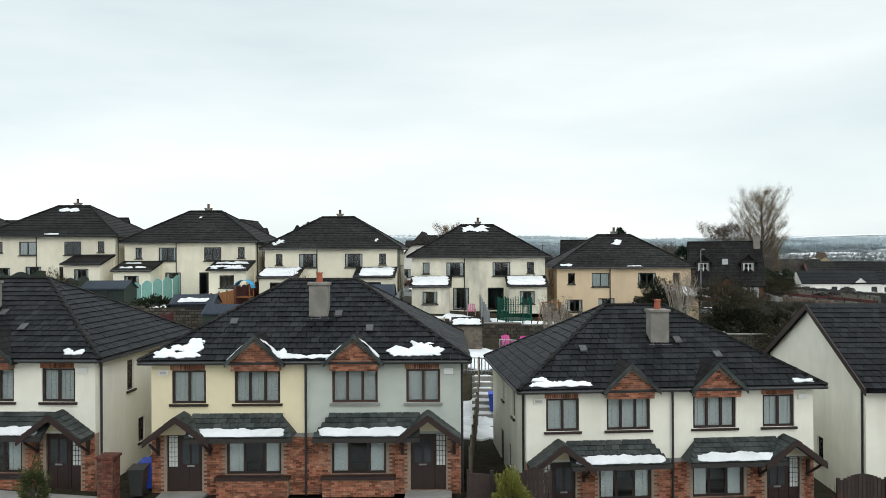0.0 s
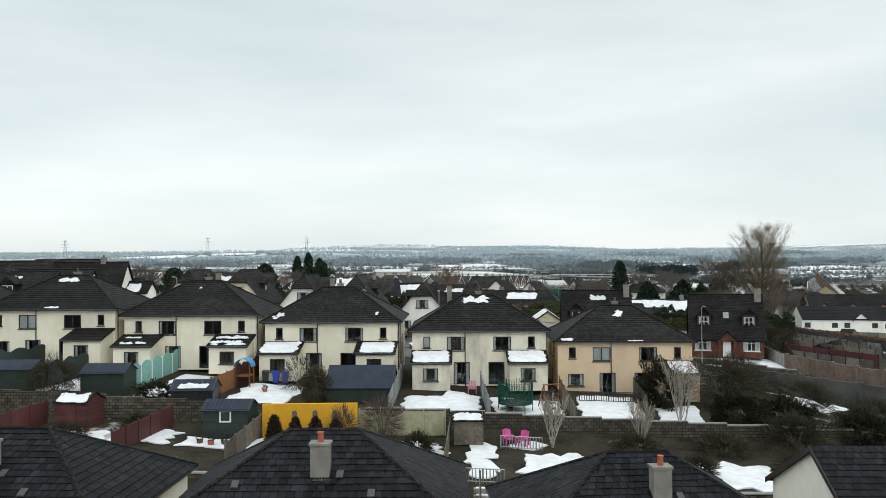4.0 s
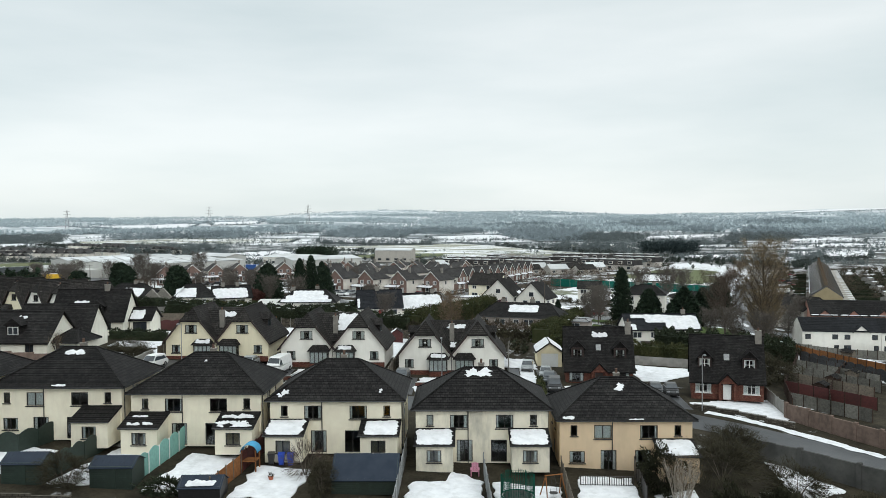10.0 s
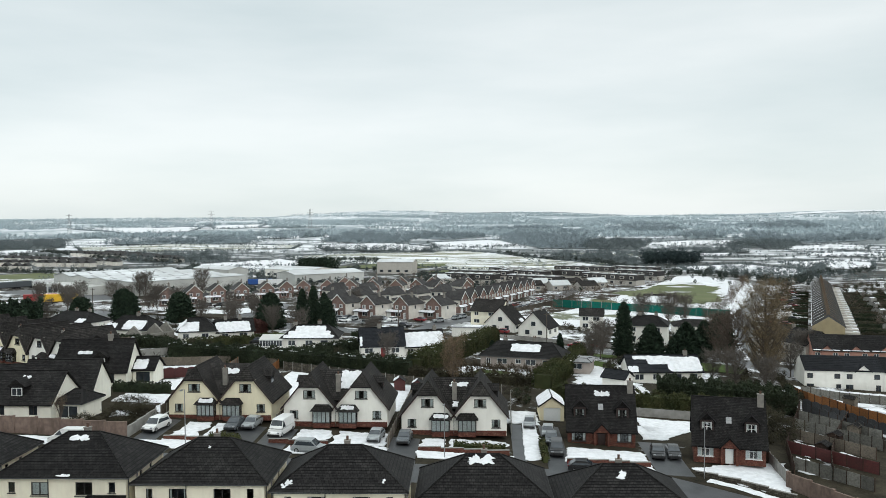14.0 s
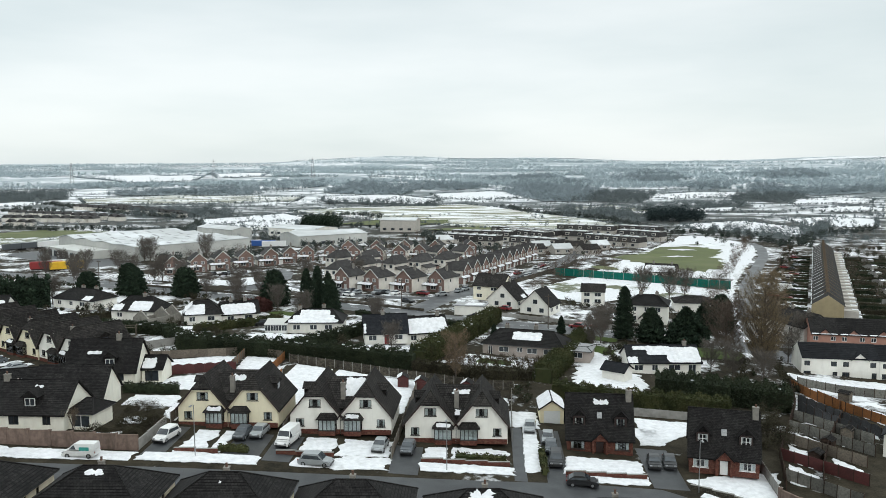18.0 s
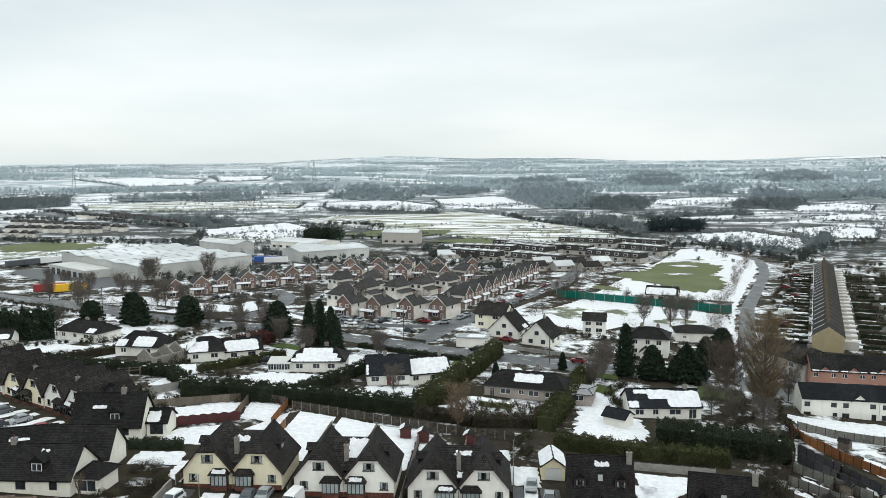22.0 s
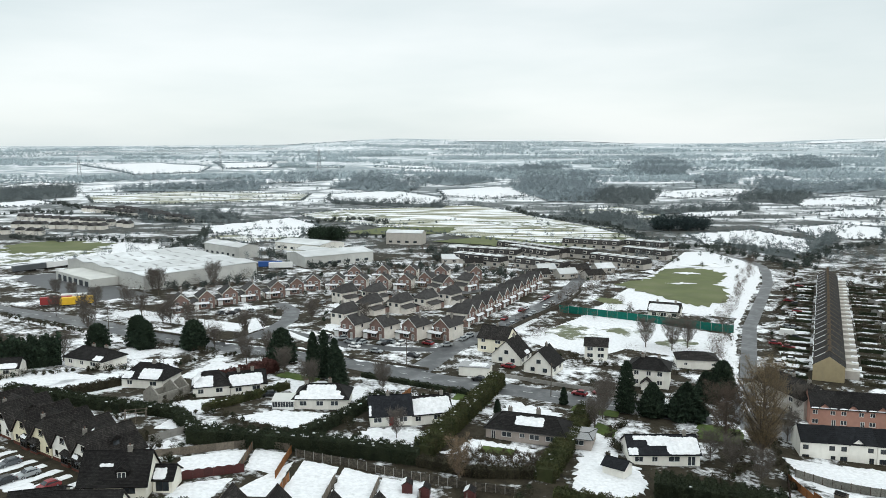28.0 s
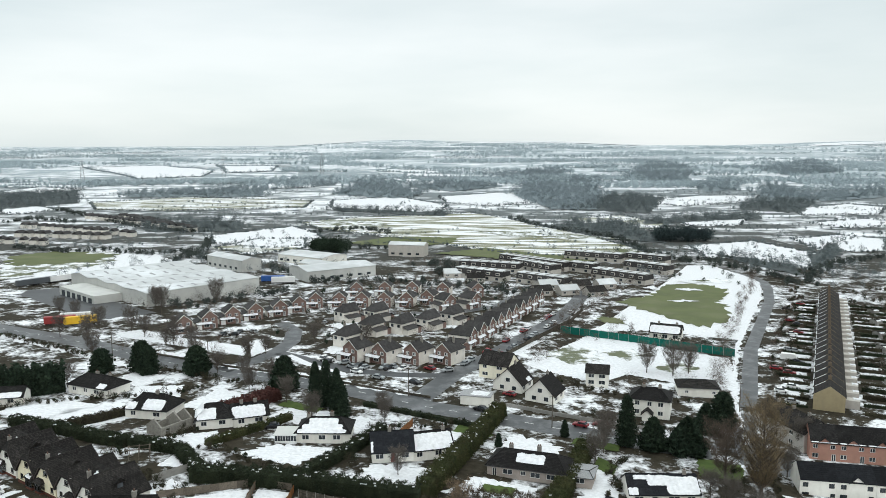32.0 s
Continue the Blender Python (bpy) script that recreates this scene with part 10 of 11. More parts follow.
def terrace_house(label, w, d, ze, zr, wall, roof, frames=WHITEFRAME, cap=0.0, gable=False, parapet=True, snow=()):
    """One house of a terrace, front to -y."""
    h = thing("terraced_house", label, "house", Matrix.Identity(4))
    mf = turn(-w / 2, 0, 0, 0)
    wins = [(0.5, 0.9, 2.0, 2.1), (w - 1.5, 0.1, w - 0.5, 2.1), (0.6, 3.3, 1.8, 4.4), (w - 1.9, 3.3, w - 0.7, 4.4)]
    g = Geo()
    holed(g, mf, w, ze, 0.3, wins)
    g.prism([(-w / 2, 0.3, 0), (-w / 2, d, 0), (-w / 2, d, ze), (-w / 2, d / 2, zr), (-w / 2, 0.3, ze)], (0.25, 0, 0))
    g.prism([(w / 2 - 0.25, 0.3, 0), (w / 2 - 0.25, d, 0), (w / 2 - 0.25, d, ze), (w / 2 - 0.25, d / 2, zr), (w / 2 - 0.25, 0.3, ze)], (0.25, 0, 0))
    g.box(-w / 2 + 0.25, d - 0.3, 0, w / 2 - 0.25, d, ze)
    part("wall", g, wall, h)
    for o in wins:
        f = part("window" if o[1] > 0.5 else "front_door", Geo().box(o[0], 0.08, o[1], o[2], 0.16, o[1] + 0.1, mf).box(o[0], 0.08, o[3] - 0.1, o[2], 0.16, o[3], mf).box(o[0], 0.08, o[1], o[0] + 0.1, 0.16, o[3], mf)
                 .box(o[2] - 0.1, 0.08, o[1], o[2], 0.16, o[3], mf).box((o[0] + o[2]) / 2 - 0.05, 0.08, o[1], (o[0] + o[2]) / 2 + 0.05, 0.16, o[3], mf), frames, h)
        part("pane", Geo().box(o[0], 0.17, o[1], o[2], 0.2, o[3], mf), FARGLASS, f)
    a, b, c, e = (-w / 2, -0.3, ze - 0.1), (w / 2, -0.3, ze - 0.1), (w / 2, d / 2, zr + 0.1), (-w / 2, d / 2, zr + 0.1)
    a2, b2 = (-w / 2, d + 0.3, ze - 0.1), (w / 2, d + 0.3, ze - 0.1)
    rg = Geo().prism([a, b, c, e], (0, 0, -0.14)).prism([a2, b2, c, e], (0, 0, -0.14))
    courses(rg, a, b, c, e, 9, 0.03)
    courses(rg, b2, a2, e, c, 9, 0.03)
    part("roof", rg, roof, h)
    if parapet:
        part("party_wall", Geo().prism([(-w / 2 - 0.12, -0.2, ze), (-w / 2 - 0.12, d / 2, zr + 0.35), (-w / 2 - 0.12, d + 0.2, ze)], (0.24, 0, 0)), BROWNWALL, h)
        chimney(h, -w / 2, d / 2, zr - 0.3, zr + 1.2, 0.5, 1.0, 1, wall)
    if gable:
        part("gable", Geo().prism([(-1.5, -0.06, ze - 0.2), (1.5, -0.06, ze - 0.2), (0, -0.06, ze + 1.1)], (0, 0.3, 0)), wall, h)
        part("gable_roof", Geo().prism([(-1.8, -0.35, ze - 0.35), (0, -0.35, ze + 1.3), (0, 2.4, ze + 1.3), (-1.8, 0.2, ze - 0.35)], (0, 0, -0.1)).prism([(1.8, -0.35, ze - 0.35), (0, -0.35, ze + 1.3), (0, 2.4, ze + 1.3), (1.8, 0.2, ze - 0.35)], (0, 0, -0.1)), roof, h)
    if snow:
        slope_snow(h, a, b, e, snow, int(w * 5), 0.08, 0.1)
    return h


# white terrace with gardens
wt = terrace_house("white terraced house with dark slate roof", 8.0, 8.5, 5.2, 7.6, OFFWHITE, TILE, DARKFRAME, parapet=False)
wt.matrix_world = turn(73.7, 173.2, -4.20, -7)
copy_thing(wt, turn(89.6, 171.2, -4.30, -7))
wg = terrace_house("white terraced house with a small front gable", 8.0, 8.5, 5.2, 7.6, OFFWHITE, TILE, DARKFRAME, gable=True, parapet=False)
wg.matrix_world = turn(81.6, 172.2, -4.20, -7)
copy_thing(wg, turn(97.5, 170.2, -4.40, -7))
copy_thing(wt, turn(105.5, 169.3, -4.50, -7))
# salmon pink terrace behind it
pt = terrace_house("salmon pink terraced house with white windows", 6.5, 9, 5.0, 8.2, PINKWALL, TILE2, gable=True, parapet=False, snow=[(0.2, 6.2, 0.02, 0.35)])
pt.matrix_world = turn(83.0, 193.6, -3.0, -10)
for k in range(1, 8):
    copy_thing(pt, turn(83.0 + 6.4 * k, 193.6 - 1.13 * k, -3.0, -10))
gabled("grey gable-ended terrace block with dark roofs", turn(76.5, 207, -2.8, -72), 20, 9, 5.4, 8.4, GREYWALL, TILE3, [(2, 3.4, 3.6, 4.6), (8, 3.4, 9.6, 4.6), (14, 3.4, 15.6, 4.6), (2, 0.9, 3.6, 2.1), (8, 0.9, 9.6, 2.1), (14, 0.9, 15.6, 2.1)], [-6, 0, 6])
# long tan terrace running away from the camera
tt = terrace_house("brown rendered terraced house with party-wall upstand", 8.2, 8.4, 4.9, 7.6, BROWNWALL, TILE3, snow=[(0.15, 0.6, 0.6, 4.2), (1.2, 7.6, 0.05, 0.3)])
part("rear_wing", Geo().box(-3.9, 8.4, 0, -0.6, 12.4, 2.9), GREYWALL, tt, "grey rendered rear kitchen wing")
slope_snow(tt, (-4.0, 12.5, 2.92), (-0.5, 12.5, 2.92), (-4.0, 8.5, 3.1), [(0.1, 2.2, 0.1, 1.9)], 7, 0.12, 0.2)
ang = math.degrees(math.atan2(173.3, 70.3)) - 180
ux, uy = 70.3 / 187, 173.3 / 187
for k in range(22):
    x, y = 94.2 + ux * (4 + 8.2 * k), 229.5 + uy * (4 + 8.2 * k)
    mm = turn(x, y, ground(x, y) - 0.4, ang + 180 + 180)
    if k == 0:
        tt.matrix_world = mm
        eg = solid("end_gable", Geo().prism([(-4.35, -0.02, 0), (-4.35, 8.42, 0), (-4.35, 8.42, 4.95), (-4.35, 4.2, 7.8), (-4.35, -0.02, 4.95)], (0.2, 0, 0)).prism([(4.15, -0.02, 0), (4.15, 8.42, 0), (4.15, 8.42, 4.95), (4.15, 4.2, 7.8), (4.15, -0.02, 4.95)], (0.2, 0, 0)), TANWALL, "tan rendered end gable of the terrace", "wall", m=mm)
    else:
        copy_thing(tt, mm)
# strip gardens: hedge lines and snow beside the tan terrace
rg_ = random.Random(31)
for k in range(22):
    # one plot to each house, its boundary at a right angle to the row
    x0, y0 = 94.2 + ux * 8.2 * k, 229.5 + uy * 8.2 * k
    nx_, ny_ = -uy, ux
    le = rg_.uniform(8.5, 11.5)
    wl_ = rg_.uniform(26, 40)
    hedge("low dark garden hedge before the terrace", [(x0 + nx_ * 1.2, y0 + ny_ * 1.2), (x0 + nx_ * le, y0 + ny_ * le)], rg_.uniform(0.6, 1.2), 0.5, (DARKHEDGE, SHRUB)[k % 2], 400 + k, 0, 18, 0.26)
    hedge("low dark garden hedge behind the terrace", [(x0 - nx_ * 13.5, y0 - ny_ * 13.5), (x0 - nx_ * wl_, y0 - ny_ * wl_)], rg_.uniform(0.7, 1.5), 0.6, (SHRUB, DARKHEDGE)[k % 2], 430 + k, 0, 18, 0.28)
    if rg_.random() < 0.6:
        a_, b_ = rg_.uniform(1.5, 4), rg_.uniform(7, 10.5)
        u0, u1 = rg_.uniform(0.5, 2.5), rg_.uniform(5, 7.6)
        drape("snow_lawn", [(x0 + nx_ * q + ux * u, y0 + ny_ * q + uy * u) for q, u in ((a_, u0), (a_, u1), (b_, u1), (b_, u0))], SNOW, "strip of garden snow before the terrace", 0.1, 0.9, seed=210 + k)
    if rg_.random() < 0.4:
        a_, b_ = rg_.uniform(13, 17), rg_.uniform(22, 36)
        u0, u1 = rg_.uniform(0.6, 2), rg_.uniform(4.5, 7.6)
        drape("snow_lawn", [(x0 - nx_ * q + ux * u, y0 - ny_ * q + uy * u) for q, u in ((a_, u0), (a_, u1), (b_, u1), (b_, u0))], SNOW, "strip of garden snow behind the terrace", 0.1, 1.0, seed=240 + k)
    if k % 3 == 1:
        px, py = x0 - nx_ * 24, y0 - ny_ * 24
        shed("small garden shed behind the terrace", turn(px, py, ground(px, py), 20), 3, 4, 2.1, CONCRETE, TILE2, 0.5, [(0.2, 2.8, 0.1, 1.2)])
    if k % 2 == 0:
        px, py = x0 + nx_ * (le - 3) + ux * 3, y0 + ny_ * (le - 3) + uy * 3
        copy_thing(shared[(0, 3, 2, 1)[k // 2 % 4]], turn(px, py, ground(px, py) + 0.06, 158))
cv = thing("caravan", "white touring caravan parked in a front garden", "caravan", turn(106.5, 283.5, ground(106.5, 283.5), 158))
part("body", Geo().prism([(-2.6, -1.1, 0.5), (-2.8, -1.1, 1.3), (-2.2, -1.1, 2.6), (2.4, -1.1, 2.6), (2.7, -1.1, 1.3), (2.5, -1.1, 0.5)], (0, 2.2, 0)), WHITEFRAME, cv)
for x in (-1.7, 0.1, 1.3):
    part("window", Geo().box(x, -1.13, 1.4, x + 0.9, -1.1, 2.1), FARGLASS, cv)
part("axle", Geo().tube((0, -1.12, 0.33), (0, 1.12, 0.33), 0.33, None, 10), RUBBER, cv)
BROWNFENCE = surf("dark_brown_fence", (0.055, 0.036, 0.028), (0.04, 0.028, 0.022), 4, 0.9, 0.3, stain=(0.025, 0.02, 0.017), stain_scale=1, stain_amt=0.5, rand=0.35)
SLATEFENCE = surf("slate_grey_fence", (0.07, 0.07, 0.072), (0.05, 0.05, 0.052), 4, 0.8, 0.3, rand=0.3)
GREYFENCE = surf("grey_weathered_fence", (0.17, 0.165, 0.145), (0.125, 0.12, 0.108), 4, 0.9, 0.3, stain=(0.04, 0.04, 0.036), stain_scale=1, stain_amt=0.5, rand=0.35)
# terraced plots of back gardens with timber fences
PLOTS = [([(60.5, 156), (60.8, 150), (61.6, 145.4), (63.6, 140.6)], ORANGEWOOD, "orange stained panel fence on a terrace"), ([(62.2, 147), (64.2, 139.8), (66.6, 135.4), (70, 129)], ORANGEWOOD, "orange stained panel fence on a terrace"), ([(63.4, 159.5), (69, 155), (75, 151.8), (84, 150)], GREYFENCE, "grey panel fence on a terrace"),
         ([(57, 142.6), (59.3, 136.4), (61.4, 131.4), (64.4, 124)], SLATEFENCE, "slate grey panel fence with rounded tops"), ([(55.2, 138), (58, 131), (61, 125)], SLATEFENCE, "slate grey panel fence with rounded tops"), ([(52.5, 133), (57, 127.5), (61, 122.5)], GREYFENCE, "grey panel fence on a terrace"),
         ([(49.5, 127), (54, 122), (58.5, 117)], GREYFENCE, "grey panel fence on a terrace"), ([(46, 121), (50.5, 116.5), (55, 112)], FENCEWOOD, "weathered timber panel fence on a terrace"), ([(43, 113), (47.5, 109), (52, 105)], REDWOOD, "dark red panel fence on a terrace"), ([(40.8, 105), (44.5, 101.5), (48, 98)], GREYFENCE, "grey panel fence on a terrace"),
         ([(60.5, 156), (55.5, 140), (49.5, 127), (43, 113), (39.5, 101)], BROWNFENCE, "dark brown fence beside the sloping path"), ([(61.5, 135), (54, 122), (47.5, 109), (44.5, 101.5)], BROWNFENCE, "dark dividing fence between plots")]
for pts, mt, lb in PLOTS:
    fence(lb, pts, 1.7, mt, 1.9, 0.3 if mt is SLATEFENCE else 0.12 if mt is BROWNFENCE else 0.0, BROWNFENCE)
for k, pl in enumerate([[(64.5, 171), (66, 161), (80, 154.5), (98, 153), (99, 167)], [(65, 153), (69, 148), (73, 147), (69, 153), (66, 158)], [(58, 141), (61, 136), (63, 137), (60, 143.5)], [(54, 131), (57, 128.5), (59.5, 131), (57, 135.5)], [(50.5, 126), (53.5, 122.8), (56.5, 125.5), (53, 130.5)], [(47, 119.8), (49.6, 117.8), (52.6, 121), (50, 125)],
                        [(44, 112), (46.5, 110), (49.5, 115), (46.6, 119)], [(55.5, 120.5), (58, 118), (60, 121), (57.5, 125)], [(49, 109), (51, 107), (53.8, 111), (51.4, 114.8)], [(41, 104), (43.5, 102.5), (46, 107), (43.5, 111)], [(66, 136), (69, 131), (72, 137), (69, 143)], [(61, 128), (63, 125), (65.5, 129), (63.5, 131.5)]]):
    drape("snow_lawn", pl, SNOW, "patch of snow in a terraced plot", 0.08, 0.8, seed=250 + k)
for k, (x, y, rz) in enumerate([(58.6, 124.5, 50), (53.0, 118.5, 48), (66.8, 146.5, -45), (48.6, 112.2, 50)]):
    shed("small weathered timber shed in a plot", turn(x, y, ground(x, y), rz), 2.0, 1.6, 1.7, BROWNFENCE if k % 2 else FENCEWOOD, TILE2, 0.4)
gabled("white house at the edge of the plots", turn(69.0, 117, -2.2, 58), 9, 8, 5.0, 7.6, OFFWHITE, TILE, [(1, 0.9, 2.6, 2.1), (5.5, 0.9, 7.5, 2.1), (1, 3.3, 2.6, 4.4), (5.5, 3.3, 7.5, 4.4)], frames=DARKFRAME)
bush("bare brown thicket on the slope", 50.5, 139.5, 4.0, 5.0, 3.4, SHRUB, 41, 18000, 0.28, 0.11)
bush("dark thicket beside the brick house", 44, 121, 3.4, 5.0, 3.4, SHRUB, 42, 16200, 0.28, 0.11)

# ---------------------------------------------------------------- warehouse, trailers and far blocks
CORR = surf("pale_roof_sheet", (0.48, 0.49, 0.49), (0.42, 0.43, 0.43), 0.15, 0.55, 0.1, stain=(0.75, 0.77, 0.79), stain_scale=0.035, stain_amt=0.8)
wh = thing("warehouse", "large pale grey warehouse with shallow ribbed roof and rooflights", "warehouse", turn(-231, 410, -1.2, -39.5))
for k in range(4):
    x0, x1 = k * 22.0, (k + 1) * 22.0
    zr = 9.3 - 0.3 * k
    part("bay_wall", Geo().prism([(x0, 0, 0), (x1, 0, 0), (x1, 0, 7.6), ((x0 + x1) / 2, 0, zr - 0.2), (x0, 0, 7.6)], (0, 62, 0)), PALEPANEL, wh, "pale cladding wall")
    for sg, (a, b) in enumerate(((x0, (x0 + x1) / 2), (x1, (x0 + x1) / 2))):
        r = Geo().prism([(a, -0.3, 7.8), (b, -0.3, zr), (b, 62.3, zr), (a, 62.3, 7.8)], (0, 0, 0.15))
        part("roof_slope", r, CORR, wh)
        for q in range(7):
            lt = Geo()
            fa, fb = 0.25, 0.7
            lt.prism([(a + (b - a) * fa, 4 + q * 7.6, 7.97 + (zr - 7.8) * fa), (a + (b - a) * fb, 4 + q * 7.6, 7.97 + (zr - 7.8) * fb), (a + (b - a) * fb, 5.3 + q * 7.6, 7.97 + (zr - 7.8) * fb), (a + (b - a) * fa, 5.3 + q * 7.6, 7.97 + (zr - 7.8) * fa)], (0, 0, 0.06))
            part("rooflight", lt, LEAD, wh)
part("loading_canopy", Geo().box(20, -14, 0, 62, -0.3, 5.0), PALEPANEL, wh, "lower loading block")
for k in range(6):
    part("loading_door", Geo().box(23 + k * 6.5, -14.1, 0.2, 27 + k * 6.5, -13.98, 3.6), FARGLASS, wh)
for x, y, w, d, h, rz, c, lb in ((-88, 447, 44, 26, 6.0, 38, PALEPANEL, "long pale warehouse with shallow roof"), (-128, 505, 40, 24, 5.0, -30, OFFWHITE, "white industrial shed with low-pitched roof"), (-112, 470, 22, 14, 5, -30, OFFWHITE, "low white office block"), (-62, 545, 26, 12, 8, -10, GREYWALL, "grey rendered industrial block of two storeys"), (-170, 480, 40, 14, 7, -39, PALEPANEL, "pale clad annex beside the warehouse")):
    ob = thing("industrial_shed", lb, "warehouse", turn(x, y, ground(x, y), rz))
    part("wall", Geo().prism([(-w / 2, 0, 0), (w / 2, 0, 0), (w / 2, 0, h), (0, 0, h + 1.6), (-w / 2, 0, h)] if w < d * 1.5 else [(-w / 2, 0, 0), (-w / 2, d, 0), (-w / 2, d, h), (-w / 2, d / 2, h + 1.6), (-w / 2, 0, h)], (0, d, 0) if w < d * 1.5 else (w, 0, 0)), c, ob)
    if w >= d * 1.5:
        part("roof", Geo().prism([(-w / 2 - 0.3, -0.3, h + 0.1), (w / 2 + 0.3, -0.3, h + 0.1), (w / 2 + 0.3, d / 2, h + 1.75), (-w / 2 - 0.3, d / 2, h + 1.75)], (0, 0, 0.1)).prism([(-w / 2 - 0.3, d + 0.3, h + 0.1), (w / 2 + 0.3, d + 0.3, h + 0.1), (w / 2 + 0.3, d / 2, h + 1.75), (-w / 2 - 0.3, d / 2, h + 1.75)], (0, 0, 0.1)), CORR, ob)
    for k in range(int(w / 6)):
        part("window", Geo().box(-w / 2 + 2 + k * 6, -0.05, 1.2, -w / 2 + 4.5 + k * 6, 0.02, 2.6), FARGLASS, ob)


def trailer(label, x, y, rz, col, le=13.0):
    t = thing("trailer", label, "trailer", turn(x, y, ground(x, y), rz))
    part("box", Geo().box(-le / 2, -1.25, 1.1, le / 2, 1.25, 4.0), col, t)
    part("chassis", Geo().box(-le / 2 + 0.3, -0.9, 0.7, le / 2 - 0.3, 0.9, 1.1), BLACK, t)
    for k in range(3):
        for sg in (-1, 1):
            part("wheel", Geo().tube((le / 2 - 1.5 - k * 1.3, sg * 0.9, 0.5), (le / 2 - 1.5 - k * 1.3, sg * 1.25, 0.5), 0.5, None, 12), RUBBER, t)


TRYEL, TRBLUE, TRRED = surf("trailer_yellow", (0.75, 0.45, 0.02), (0.68, 0.4, 0.02), 1, 0.5, 0), surf("trailer_blue", (0.02, 0.09, 0.32), (0.02, 0.08, 0.28), 1, 0.5, 0), surf("trailer_red", (0.3, 0.03, 0.03), (0.26, 0.03, 0.03), 1, 0.5, 0)
trailer("bright yellow lorry trailer parked near the road", -172, 310.5, 30, TRYEL, 13)
trailer("red lorry trailer parked near the road", -180.5, 310, 24, TRRED, 12)
trailer("white lorry trailer parked near the road", -178, 318, 20, WHITEP, 12)
for x, y, rz, c in ((-257, 412, 60, GREYP), (-252, 420, 60, GREYP), (-247, 427, 60, WHITEP), (-238, 440, 20, TRBLUE), (-125, 432, 10, TRBLUE), (-118, 428, 10, WHITEP), (-172, 492, -5, TRRED), (-160, 488, -5, TRBLUE)):
    trailer("parked lorry trailer beside the warehouse", x, y, rz, c)
drape("yard", [(-250, 400), (-236, 408), (-152, 340), (-170, 322), (-200, 345), (-245, 385)], ASPHALT, "wet dark warehouse yard", 0.12, 2.0, "yard", "structure", seed=301, thick=0.0)
drape("snow_field", [(-322, 487), (-328, 556), (-243, 546), (-202, 494), (-237, 468), (-265, 425), (-281, 424)], SNOW, "open field under snow behind the warehouse", 0.15, 4.0, "field", seed=303)
drape("grass_field", [(-301, 484), (-299, 521), (-275, 539), (-253, 504), (-264, 471), (-280, 455)], THINSNOW, "pale green sports field clear of snow", 0.3, 6.0, "field", seed=302, thick=0.0)


def mansard(label, x0, y0, x1, y1):
    """A long two-storey terrace with a dark mansard upper floor."""
    le, an = math.hypot(x1 - x0, y1 - y0), math.degrees(math.atan2(y1 - y0, x1 - x0))
    t = thing("mansard_terrace", label, "terrace", turn(x0, y0, ground((x0 + x1) / 2, (y0 + y1) / 2) - 0.2, an), "mansard terraces")
    part("wall", Geo().box(0, 0, 0, le, 9, 3.0), GREYWALL, t)
    part("mansard_roof", Geo().prism([(0, -0.3, 2.9), (0, 0.9, 6.0), (0, 8.1, 6.0), (0, 9.3, 2.9)], (le, 0, 0)), ESTROOF, t, "grey slate mansard storey")
    part("flat_roof", Geo().box(-0.2, 0.8, 6.0, le + 0.2, 8.2, 6.2), CORR, t, "flat roof top with snow")
    n = int(le / 6)
    for k in range(n):
        x = (k + 0.5) * le / n
        w = part("window", Geo().box(x - 1.5, -0.12, 0.9, x + 0.3, 0.02, 2.2), FARGLASS, t)
        do = part("dormer", Geo().box(x - 1.3, -0.2, 3.6, x + 1.3, 1.2, 5.1), GREYWALL, t)
        part("pane", Geo().box(x - 1.0, -0.26, 3.9, x + 1.0, -0.21, 4.9), FARGLASS, do)
        part("party_wall", Geo().box(x + le / n / 2 - 0.15, 0.5, 5.9, x + le / n / 2 + 0.15, 8.5, 6.6), CONCRETE, t)


for a in ((-23, 459, 5, 442), (-22, 486, 15, 474), (12.6, 442, 38, 423), (3, 519, 43, 482), (46, 486, 60, 476), (57, 461, 84, 437), (81, 493, 103, 473), (88, 531, 111, 514), (48, 539, 84, 522), (10, 498, 34, 470)):
    mansard("long grey terrace with dark mansard roof and flat top", *a)
for k, (x, y, rz) in enumerate([(26, 402, 20), (40, 405, 20), (54, 402, 24), (30, 420, 15), (48, 420, 18), (62, 425, 20), (-10, 440, 10), (-24, 455, 10)]):
    gabled("low pale bungalow in the estate", turn(x, y, ground(x, y), rz), 10, 8, 2.8, 5.0, GREYWALL, CORR if k % 2 else TILE3, [(1, 0.9, 2.6, 2.1), (6, 0.9, 8, 2.1)], n=5)

# ---------------------------------------------------------------- distant country
rs = np.random.RandomState(12)


